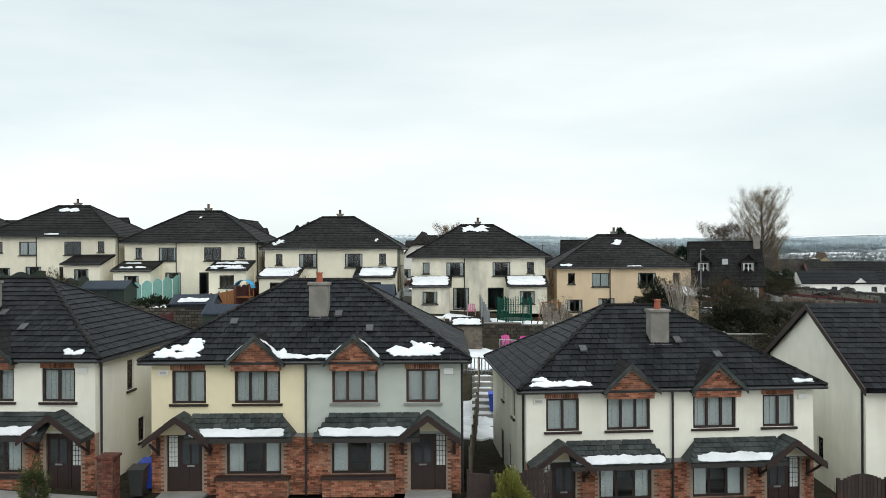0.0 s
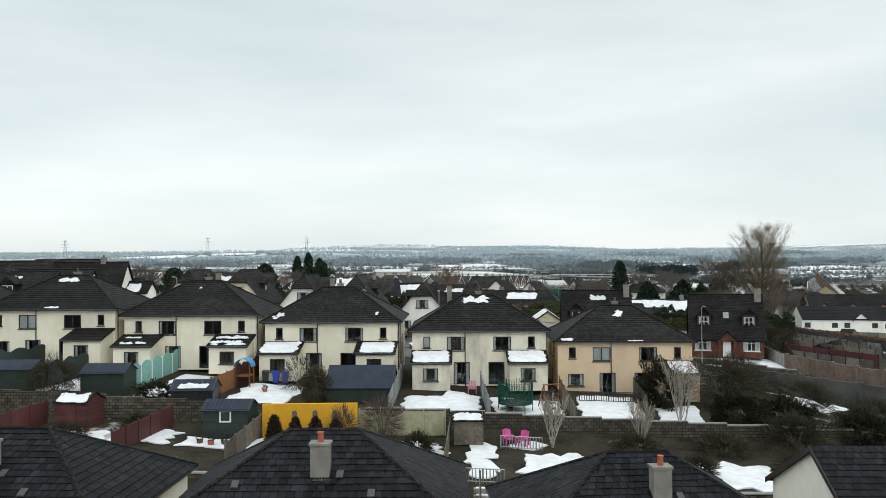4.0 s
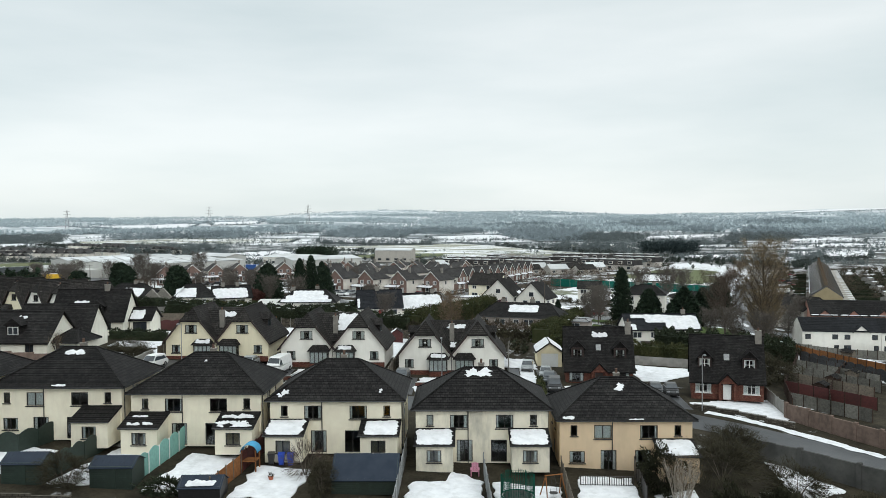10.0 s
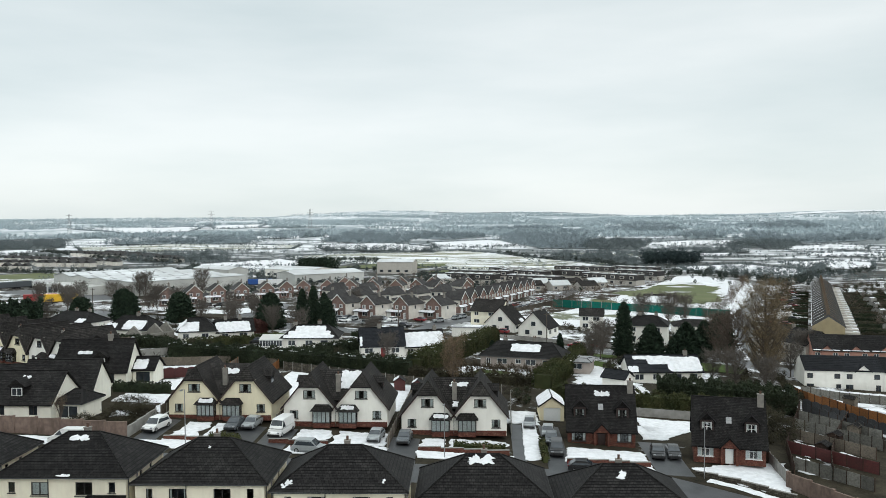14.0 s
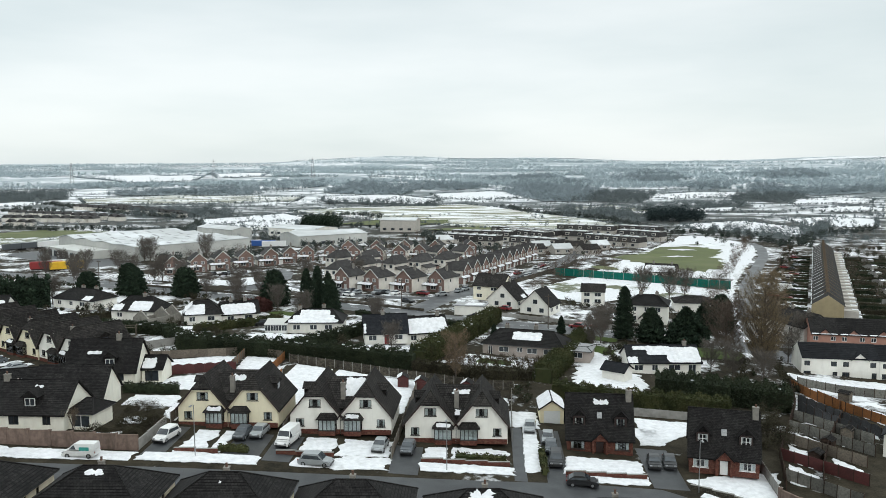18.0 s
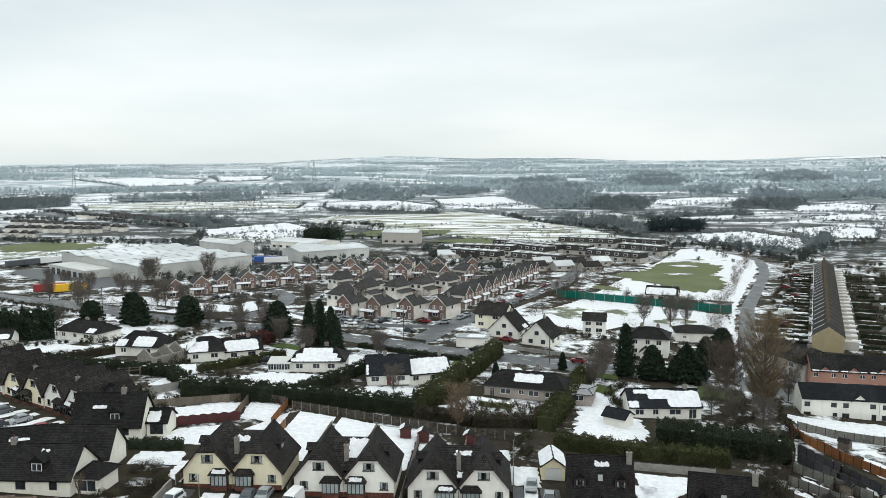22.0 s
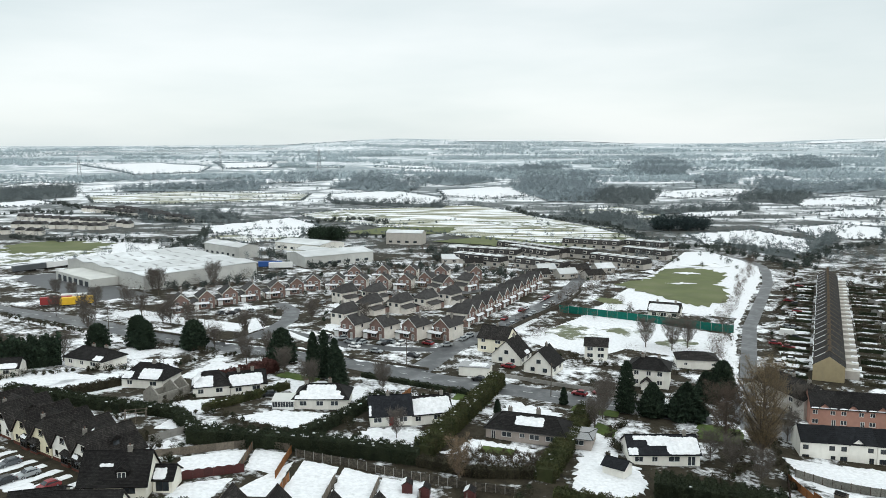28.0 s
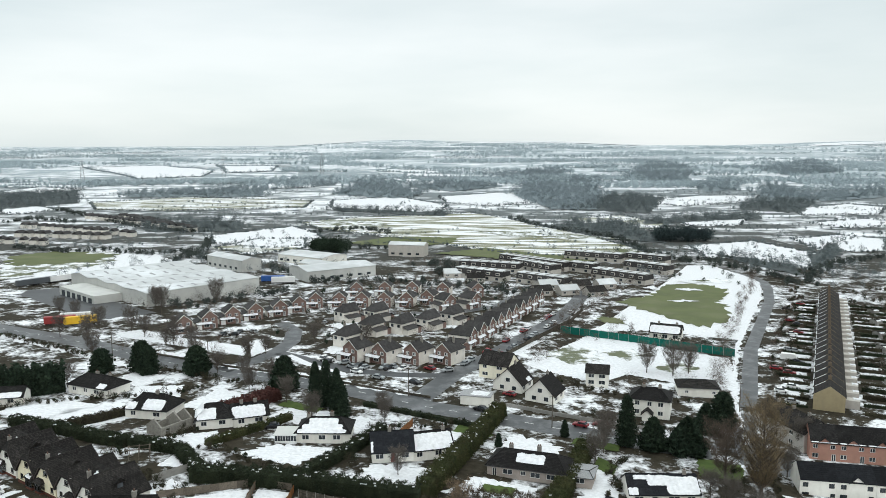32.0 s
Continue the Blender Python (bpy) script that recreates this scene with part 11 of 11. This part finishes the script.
def far_wood(label, pts, h, seed, material=FARTWIG, n=40, size=1.2, cat="trees", thin=0.45):
    """A belt of distant trees in one mesh: an uneven crown of small twigs for each tree."""
    q = np.random.RandomState(seed)
    out = []
    for x, y, s in pts:
        hh = h * s
        d = q.normal(size=(n, 3))
        d /= np.linalg.norm(d, axis=1)[:, None]
        d *= (q.uniform(0.15, 1, n) ** 0.5)[:, None]
        wide = q.uniform(0.34, 0.56)
        p = d * np.array([hh * wide, hh * wide, hh * 0.46])
        k = max(3, n // 9)
        p[:k] = np.stack([q.normal(size=k) * 0.015 * hh, q.normal(size=k) * 0.015 * hh, np.linspace(-0.5, 0.1, k) * hh], 1)
        p[:, 2] += hh * 0.52
        p += np.array([x, y, ground(x, y)])
        out.append(p)
    me = cloud("far_trees", np.concatenate(out), size, seed, thin, 0.3)
    return solid("far_trees", me, material, label, cat, kind="stuff")


def along(pts, step, jit, smin, smax, q):
    out = []
    for (a, b), (c, d) in zip(pts, pts[1:]):
        n = max(1, int(math.hypot(c - a, d - b) / step))
        for k in range(n):
            f = k / n
            out.append((a + (c - a) * f + q.normal() * jit, b + (d - b) * f + q.normal() * jit, q.uniform(smin, smax)))
    return out


def patch(x0, y0, x1, y1, n, smin, smax, q):
    return [(q.uniform(x0, x1), q.uniform(y0, y1), q.uniform(smin, smax)) for _ in range(n)]


DARKBELT = surf("dark_overgrown_hedge", (0.075, 0.088, 0.08), (0.05, 0.06, 0.055), 0.05, 0.95, 0, rand=0.3)
# garden trees through the estate
est = patch(-140, 255, -90, 300, 26, .5, 1, rs) + patch(-95, 290, 15, 430, 120, .35, .9, rs) + patch(-60, 430, 110, 530, 90, .35, .8, rs) + patch(20, 320, 60, 420, 50, .35, .9, rs) + patch(-170, 330, -120, 400, 45, .6, 1.3, rs)
far_wood("bare garden trees and shrubs among the estate houses", est, 6.0, 21, TWIG, 170, 0.75, "trees", 0.09)
ev = patch(-90, 260, 10, 420, 60, .3, .8, rs) + patch(60, 560, 150, 600, 10, .6, 1, rs) + patch(-20, 395, 60, 450, 26, .4, .8, rs) + patch(100, 440, 200, 560, 40, .5, 1, rs)
far_wood("dark evergreen garden trees among the houses", ev, 4.5, 22, CONIFER, 130, 0.5)
far_wood("bare trees lining the side road", along([(70, 236), (88, 297), (111, 359), (147, 452), (158, 486)], 5, 1.5, .5, 1.0, rs), 6.0, 23, TWIG, 200, 0.75, "trees", 0.09)
far_wood("dark evergreen trees along the netting", along([(50, 311), (70, 303), (92, 292)], 3.5, 1.0, .4, 1.1, rs), 5.0, 55, CONIFER, 170, 0.45)
far_wood("bare trees round the court", along([(30, 308), (50, 300), (86, 284)], 7, 2, .5, 1.1, rs) + along([(44, 244), (70, 246), (84, 276)], 6, 2, .5, 1.0, rs) + along([(10, 260), (26, 300), (46, 372), (84, 450)], 6, 2, .4, .9, rs), 7, 56, TWIG, 200, 0.8, "trees", 0.07)
far_wood("bare hedge trees beyond the playing field", along([(84, 450), (112, 545), (150, 560), (178, 500), (215, 470), (300, 470)], 6, 3, .6, 1.2, rs) + patch(180, 430, 330, 520, 60, .5, 1.1, rs), 7, 24, FARTWIG, 120, 0.8, "trees", 0.25)
far_wood("dark rounded clump of evergreen trees", patch(-131, 552, -107, 570, 34, .75, 1.15, rs), 11, 25, CONIFER, 520, 0.8, "trees", 0.8)
far_wood("dark plantation of firs", patch(130, 636, 172, 650, 46, .7, 1.1, rs), 13, 26, surf("far_firs", (0.045, 0.062, 0.062), (0.035, 0.05, 0.052), 0.02, 0.95, 0, rand=0.3), 260, 0.9, "trees", 0.8)


for k, ln in enumerate([[(17, 802), (44, 732), (81, 685), (103, 640), (116, 548), (132, 523)], [(141, 536), (153, 507), (165, 468), (172, 444)], [(175, 444), (201, 496), (230, 531), (270, 557)], [(-158, 682), (-122, 708), (-86, 670)], [(-108, 588), (-80, 589), (-63, 558)], [(-370, 573), (-312, 550), (-282, 558), (-244, 541), (-227, 561), (-178, 496), (-156, 497), (-112, 454)], [(-504, 870), (-424, 796), (-348, 724), (-292, 684), (-253, 678)], [(-483, 742), (-475, 777), (-412, 740)], [(-211, 494), (-216, 565), (-236, 631)], [(-80, 426), (-56, 437), (-36, 429), (-13, 419), (8, 407), (25, 400)], [(-105, 425), (-94, 435), (-82, 441)], [(-49, 503), (-27, 505), (-35, 459)], [(-169, 360), (-144, 354), (-131, 371), (-116, 389), (-106, 407)]]):
    far_wood("dark overgrown belt of trees and bushes", along(ln, 2.6, 2.6, .35, 1.0, rs), 5.5, 600 + k, DARKBELT, 110, 0.8, "trees", 0.55)


def sample(poly, spacing, q, smin=.7, smax=1.2):
    """Tree places spread through a polygon."""
    xs, ys = [p[0] for p in poly], [p[1] for p in poly]
    out = []
    for _ in range(int((max(xs) - min(xs)) * (max(ys) - min(ys)) / spacing ** 2)):
        x, y = q.uniform(min(xs), max(xs)), q.uniform(min(ys), max(ys))
        ins = False
        for (a, b), (c, d) in zip(poly, poly[1:] + poly[:1]):
            if (b > y) != (d > y) and x < (c - a) * (y - b) / (d - b) + a:
                ins = not ins
        if ins:
            out.append((x + q.normal() * spacing, y + q.normal() * spacing * 0.8, q.uniform(smin, smax)))
    return out


# fields: stubble streaked with snow, and smooth snow, each edged by a hedgerow
STRIPED = [[(-191, 754), (-138, 807), (-69, 826), (-28, 857), (14, 797), (44, 732), (75, 681), (105, 600), (113, 554), (72, 543), (10, 562), (-52, 623), (-116, 672), (-164, 710)], [(-509, 956), (-420, 1043), (-235, 997), (-223, 907), (-367, 862), (-458, 872)], [(-215, 582), (-195, 636), (-156, 638), (-144, 586), (-175, 545)],
           [(77, 800), (133, 834), (163, 755), (144, 711), (86, 734)]]
WHITE = [[(-244, 655), (-188, 722), (-155, 674), (-132, 613), (-173, 581), (-223, 609)], [(150, 611), (206, 641), (236, 569), (198, 500), (179, 538), (147, 553)], [(-77, 1063), (3, 1134), (79, 1077), (67, 999), (-11, 929), (-60, 971)], [(182, 1011), (280, 1093), (358, 1095), (318, 1000), (214, 937)],
         [(-209, 998), (-135, 1061), (-56, 941), (-60, 868), (-147, 858), (-192, 908)], [(-1018, 1888), (-868, 2012), (-562, 1538), (-542, 1430), (-658, 1401)], [(-722, 1995), (-462, 1649), (-440, 1520), (-521, 1493)]]
WHITE += [[(-741, 1133), (-736, 1224), (-638, 1178), (-616, 1094), (-695, 1072)], [(242, 656), (289, 683), (319, 660), (286, 590), (242, 588)], [(180, 784), (254, 807), (229, 749), (180, 738)], [(-416, 1246), (-303, 1316), (-287, 1229), (-378, 1183)], [(335, 914), (423, 973), (447, 932), (407, 856), (321, 841)],
          [(-596, 908), (-563, 923), (-504, 870), (-514, 820), (-546, 831)], [(330, 700), (420, 740), (440, 690), (360, 640)], [(300, 770), (370, 810), (400, 760), (320, 730)]]
for k, pl in enumerate([[(-119, 613), (-84, 655), (-31, 651), (-34, 617), (-67, 597)], [(-18, 696), (42, 691), (88, 663), (113, 647), (58, 648), (12, 660)], [(-43, 559), (-6, 594), (34, 558), (78, 532), (32, 519)], [(-182, 754), (-159, 790), (-100, 744), (-122, 708)], [(92, 599), (110, 562), (114, 524), (87, 518)], [(-307, 464), (-306, 488), (-273, 444), (-284, 427)]]):
    drape("grass_field", pl, (TURF, THINSNOW)[k % 2], "long strip of green winter pasture", 0.7, 5.0, "field", seed=330 + k, thick=0.0)
edge_near, edge_far = [], []
for k, pl in enumerate(STRIPED):
    drape("stubble_field", pl, STUBBLE, "stubble field with snow lying in its furrows", 0.45, 5.0, "field", seed=320 + k, thick=0.02)
    edge_near += along(pl + pl[:1], 2.2, 0.9, .2, .5, rs) + along(pl + pl[:1], 17, 3, .6, 1.3, rs)
for k, pl in enumerate(WHITE):
    big = max(p[1] for p in pl) > 1300
    drape("snow_field", pl, SNOW, "open field under smooth snow", 1.2 if big else 0.5, 8.0, "field", seed=340 + k)
    (edge_far if big else edge_near).extend(along(pl + pl[:1], 5 if big else 2.4, 1.2, .2, .5, rs) + along(pl + pl[:1], 19, 3, .6, 1.2, rs))
for q in range(70):
    # short wandering hedgerows and copses that tie the woods together
    y0 = rs.uniform(560, 1150)
    x0 = rs.uniform(-0.6, 0.55) * y0
    le, an = rs.uniform(40, 190), rs.uniform(-0.5, 0.5) + rs.choice((0, 0, 0, 1.2))
    edge_near += along([(x0, y0), (x0 + le * 0.5 * math.cos(an), y0 + le * 0.5 * math.sin(an) + rs.uniform(-12, 12)), (x0 + le * math.cos(an), y0 + le * math.sin(an))], 6, 3.5, .25, 1.0, rs)
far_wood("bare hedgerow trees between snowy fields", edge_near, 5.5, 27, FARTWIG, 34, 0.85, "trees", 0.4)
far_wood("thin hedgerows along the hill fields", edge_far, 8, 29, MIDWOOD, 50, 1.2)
# woods of bare trees, thick enough to hide their floor
NEARWOOD = [[(149, 792), (283, 863), (265, 807), (142, 754)], [(45, 741), (125, 782), (136, 625), (104, 647)], [(-189, 908), (-53, 850), (-51, 816), (-181, 869)], [(219, 560), (271, 638), (249, 576), (198, 495)], [(154, 577), (193, 519), (183, 473), (167, 517)], [(-347, 747), (-257, 766), (-225, 687), (-309, 675)],
            [(84, 892), (168, 1109), (224, 1064), (167, 858)], [(-703, 1072), (-635, 1156), (-525, 955), (-570, 868)], [(272, 899), (330, 1010), (400, 1010), (329, 865)]]
BACKWOOD = [[(-538, 1096), (-364, 1215), (-316, 1055), (-498, 1040)], [(-231, 1096), (-229, 1460), (-101, 1100), (-132, 1034)], [(23, 1104), (100, 1695), (184, 1420), (117, 893), (66, 891)], [(330, 1010), (457, 1353), (430, 1117), (400, 1010)], [(229, 1455), (468, 2357), (444, 1842), (321, 1350)],
            [(586, 1843), (917, 2351), (725, 1720), (572, 1571)], [(-366, 1333), (-293, 1382), (-265, 1275), (-327, 1206)], [(-143, 1261), (-76, 1366), (21, 1271), (-64, 1152)], [(327, 1282), (413, 1428), (363, 1221), (300, 1143)], [(439, 1117), (587, 1227), (514, 1073), (401, 1002)], [(-8, 1559), (146, 1833), (135, 1553), (3, 1404)]]
# litter colours carry the same distance haze as the trees above them
FARLITTER = surf("faintly_hazed_litter", (0.10, 0.112, 0.112), (0.07, 0.08, 0.08), 0.1, 0.95, 0)
LITTER = surf("hazed_litter", (0.2, 0.235, 0.25), (0.16, 0.19, 0.2), 0.05, 0.95, 0)
near_t, back_t = [], []
for k, pl in enumerate(NEARWOOD):
    drape("wood_floor", pl, FARLITTER, "dark leaf litter under bare trees, haze in its colour", 0.6, 7.0, "ground", seed=360 + k, thick=0.0)
    near_t += sample(pl, 7.5, rs, .5, 1.2)
for k, pl in enumerate(BACKWOOD):
    drape("wood_floor", pl, LITTER, "dark leaf litter under bare trees, haze in its colour", 0.9, 12.0, "ground", seed=380 + k, thick=0.0)
    back_t += sample(pl, 11, rs, .6, 1.2)
# both twig colours already hold the distance haze
far_wood("bare woods in the middle distance, faint haze in their colour", near_t, 8, 28, FARTWIG, 130, 0.9, "trees", 0.4)
far_wood("broad bare woods beyond, haze in their colour", back_t, 9, 30, MIDWOOD, 90, 1.4, "trees", 0.6)
tg = [(107 + (y - 235) * 0.39 + q, y, sc) for y, q, sc in zip(rs.uniform(240, 430, 90), rs.uniform(4, 40, 90), rs.uniform(.3, .9, 90))] + [(83 + (y - 241) * 0.395 + q, y, sc) for y, q, sc in zip(rs.uniform(240, 430, 45), rs.uniform(0, 11, 45), rs.uniform(.25, .6, 45))]
far_wood("dark evergreen shrubs in the terrace gardens", [(x + 2, y + 3, q * 0.8) for x, y, q in tg], 4.5, 57, DARKHEDGE, 120, 0.5, "shrubs", 0.6)
far_wood("bare shrubs and small trees in the terrace gardens", tg, 6, 51, TWIG, 150, 0.7, "trees", 0.1)
sv = patch(-430, 640, -180, 840, 90, .5, 1.1, rs) + patch(-500, 550, -300, 650, 50, .4, .9, rs) + patch(-260, 440, -80, 560, 90, .4, 1.0, rs)
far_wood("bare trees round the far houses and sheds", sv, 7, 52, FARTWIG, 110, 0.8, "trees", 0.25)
sh = []
for ln in ([(-140, 196), (-118, 210), (-96, 214), (-84, 226)], [(-84, 168), (-76, 178), (-70, 192)], [(-66, 170), (-52, 163), (-42, 158)], [(-30, 192), (-18, 196), (-8, 202)], [(-34, 176), (-28, 160)], [(0, 176), (12, 174), (24, 170)], [(26, 160), (28, 176), (34, 186)], [(44, 150), (52, 158), (56, 168), (58, 182)], [(-12, 178), (-3, 196)],
           [(28, 214), (40, 206), (56, 200)], [(20, 246), (34, 236), (60, 228)], [(-108, 244), (-84, 232), (-60, 222)], [(-60, 140), (-68, 148), (-76, 156)], [(-90, 160), (-80, 166)], [(6, 130), (7, 142)], [(38, 112), (40, 126)], [(-130, 252), (-160, 270), (-200, 292)], [(44, 118), (48, 132), (56, 146)], [(60, 150), (62, 166), (66, 180)]):
    sh += along(ln, 1.6, 0.9, .35, 1.1, rs)
far_wood("dark shrubs and brambles along the garden boundaries", sh, 2.4, 53, SHRUB, 150, 0.32, "shrubs", 0.4)
far_wood("dark evergreen shrubs in the bungalow gardens", [(x + 1, y + 1.2, q * 0.8) for x, y, q in sh[::3]], 2.2, 54, DARKHEDGE, 200, 0.26, "shrubs", 0.7)
# the far plain: long narrow snow fields among belts of trees
for part_k in range(3):
    snow_g, trees = Geo(), []
    for k in range(78):
        f = (k + part_k / 3) / 78
        y0 = 1180 * (4300 / 1180) ** f
        sc = (y0 / 1200) ** 0.8
        xa = rs.uniform(-0.80, 0.60) * y0
        le, dp = rs.uniform(60, 240) * sc, rs.uniform(16, 55) * sc
        tl = rs.uniform(-0.15, 0.15)
        sk = rs.uniform(-0.4, 0.4) * dp
        q = [(xa, y0), (xa + le * 0.5, y0 + tl * le * 0.5 - dp * rs.uniform(0, .15)), (xa + le, y0 + tl * le), (xa + le + sk, y0 + tl * le + dp * rs.uniform(.6, 1)), (xa + le * 0.45 + sk, y0 + tl * le * 0.45 + dp * rs.uniform(.8, 1.15)), (xa + sk, y0 + dp)]
        if rs.random_sample() < 0.42:
            snow_g.face([(x, y, ground(x, y) + 0.8 + 0.006 * k) for x, y in q])
            trees += along(q + q[:1], 5 * sc, 1.5 * sc, .12, .34, rs)
        else:
            trees += [(x, y, s * sc ** 0.5) for x, y, s in sample(q, 8 * sc, rs, .4, .9)]
    trees = [t for t in trees if not (-1080 < t[0] < -420 and 1360 < t[1] < 2060)]
    solid("snow_field", snow_g, SNOW, "far strips of field under snow", "field", kind="stuff")
    # the mist lies in the twig colour itself
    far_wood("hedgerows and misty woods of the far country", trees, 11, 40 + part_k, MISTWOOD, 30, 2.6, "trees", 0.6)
# far settlement at the left and pylons
fh = Geo()
fr_ = Geo()
for xa, ya, xb, yb, n in ((-419, 780, -263, 677, 17), (-384, 781, -306, 717, 9), (-352, 752, -280, 690, 8), (-440, 700, -340, 660, 9), (-408, 641, -316, 627, 10), (-430, 610, -345, 590, 8), (-352, 668, -300, 640, 5)):
    rw = math.atan2(yb - ya, xb - xa)
    for k in range(n):
        x, y = xa + (xb - xa) * k / n + rs.uniform(-1.5, 1.5), ya + (yb - ya) * k / n + rs.uniform(-1.5, 1.5)
        m = Matrix.Translation((x, y, ground(x, y))) @ Matrix.Rotation(rw + rs.uniform(-0.08, 0.08) + (0.5 if n < 9 else 0), 4, "Z")
        fh.box(-2.9, 0, 0, 2.9, 8, 3.6, m)
        fr_.prism([m @ Vector(p) for p in ((-3.2, -0.3, 3.5), (3.2, -0.3, 3.5), (0, -0.3, 5.9))], m.to_3x3() @ Vector((0, 8.6, 0)))
fo = solid("far_houses", fh, GREYWHITE, "far estate of small grey houses", "houses", kind="stuff")
part("roofs", fr_, ESTROOF, fo, kind="stuff")
for x, y in ((-720, 1330), (-500, 1420), (-330, 1480), (-900, 1300)):
    t = thing("pylon", "grey lattice electricity pylon on the skyline", "pylon", turn(x, y, ground(x, y), 20))
    g = Geo()
    for sx in (-1, 1):
        for sy in (-1, 1):
            g.tube((sx * 3.5, sy * 3.5, 0), (sx * 0.6, sy * 0.6, 40), 0.3, 0.2, 4)
    for k in range(7):
        z = k * 5.5
        r = 3.5 - 2.9 * z / 40
        g.tube((-r, -r, z), (r, -r, z + 5), 0.15, None, 3).tube((r, -r, z), (-r, -r, z + 5), 0.15, None, 3)
    part("tower", g, LEAD, t)
    for z, w in ((27, 7), (32, 6), (37, 5)):
        part("cross_arm", Geo().tube((-w, 0, z), (w, 0, z), 0.25, None, 4), LEAD, t)

pg_ = thing("pergola", "weathered timber pergola frame in a far garden", "pergola", turn(-77.5, 161.5, ground(-77.5, 161.5), 20))
for x in (-2.2, 0, 2.2):
    for y in (0, 2.4):
        part("post", Geo().box(x - 0.07, y - 0.07, 0, x + 0.07, y + 0.07, 2.4), FENCEWOOD, pg_)
    part("rafter", Geo().box(x - 0.05, -0.3, 2.4, x + 0.05, 2.7, 2.55), FENCEWOOD, pg_)
for y in (0, 2.4):
    part("beam", Geo().box(-2.5, y - 0.05, 2.25, 2.5, y + 0.05, 2.4), FENCEWOOD, pg_)

for k, pl in enumerate([[(-300, 4420), (300, 4380), (900, 4460), (760, 4640), (100, 4700), (-260, 4600)], [(1650, 4300), (2300, 4260), (2700, 4420), (2300, 4640), (1800, 4600)], [(-1500, 4400), (-900, 4350), (-700, 4500), (-1200, 4640)]]):
    drape("snow_field", pl, SNOW, "snow on the far hills", 2.5, 25.0, "field", seed=390 + k)
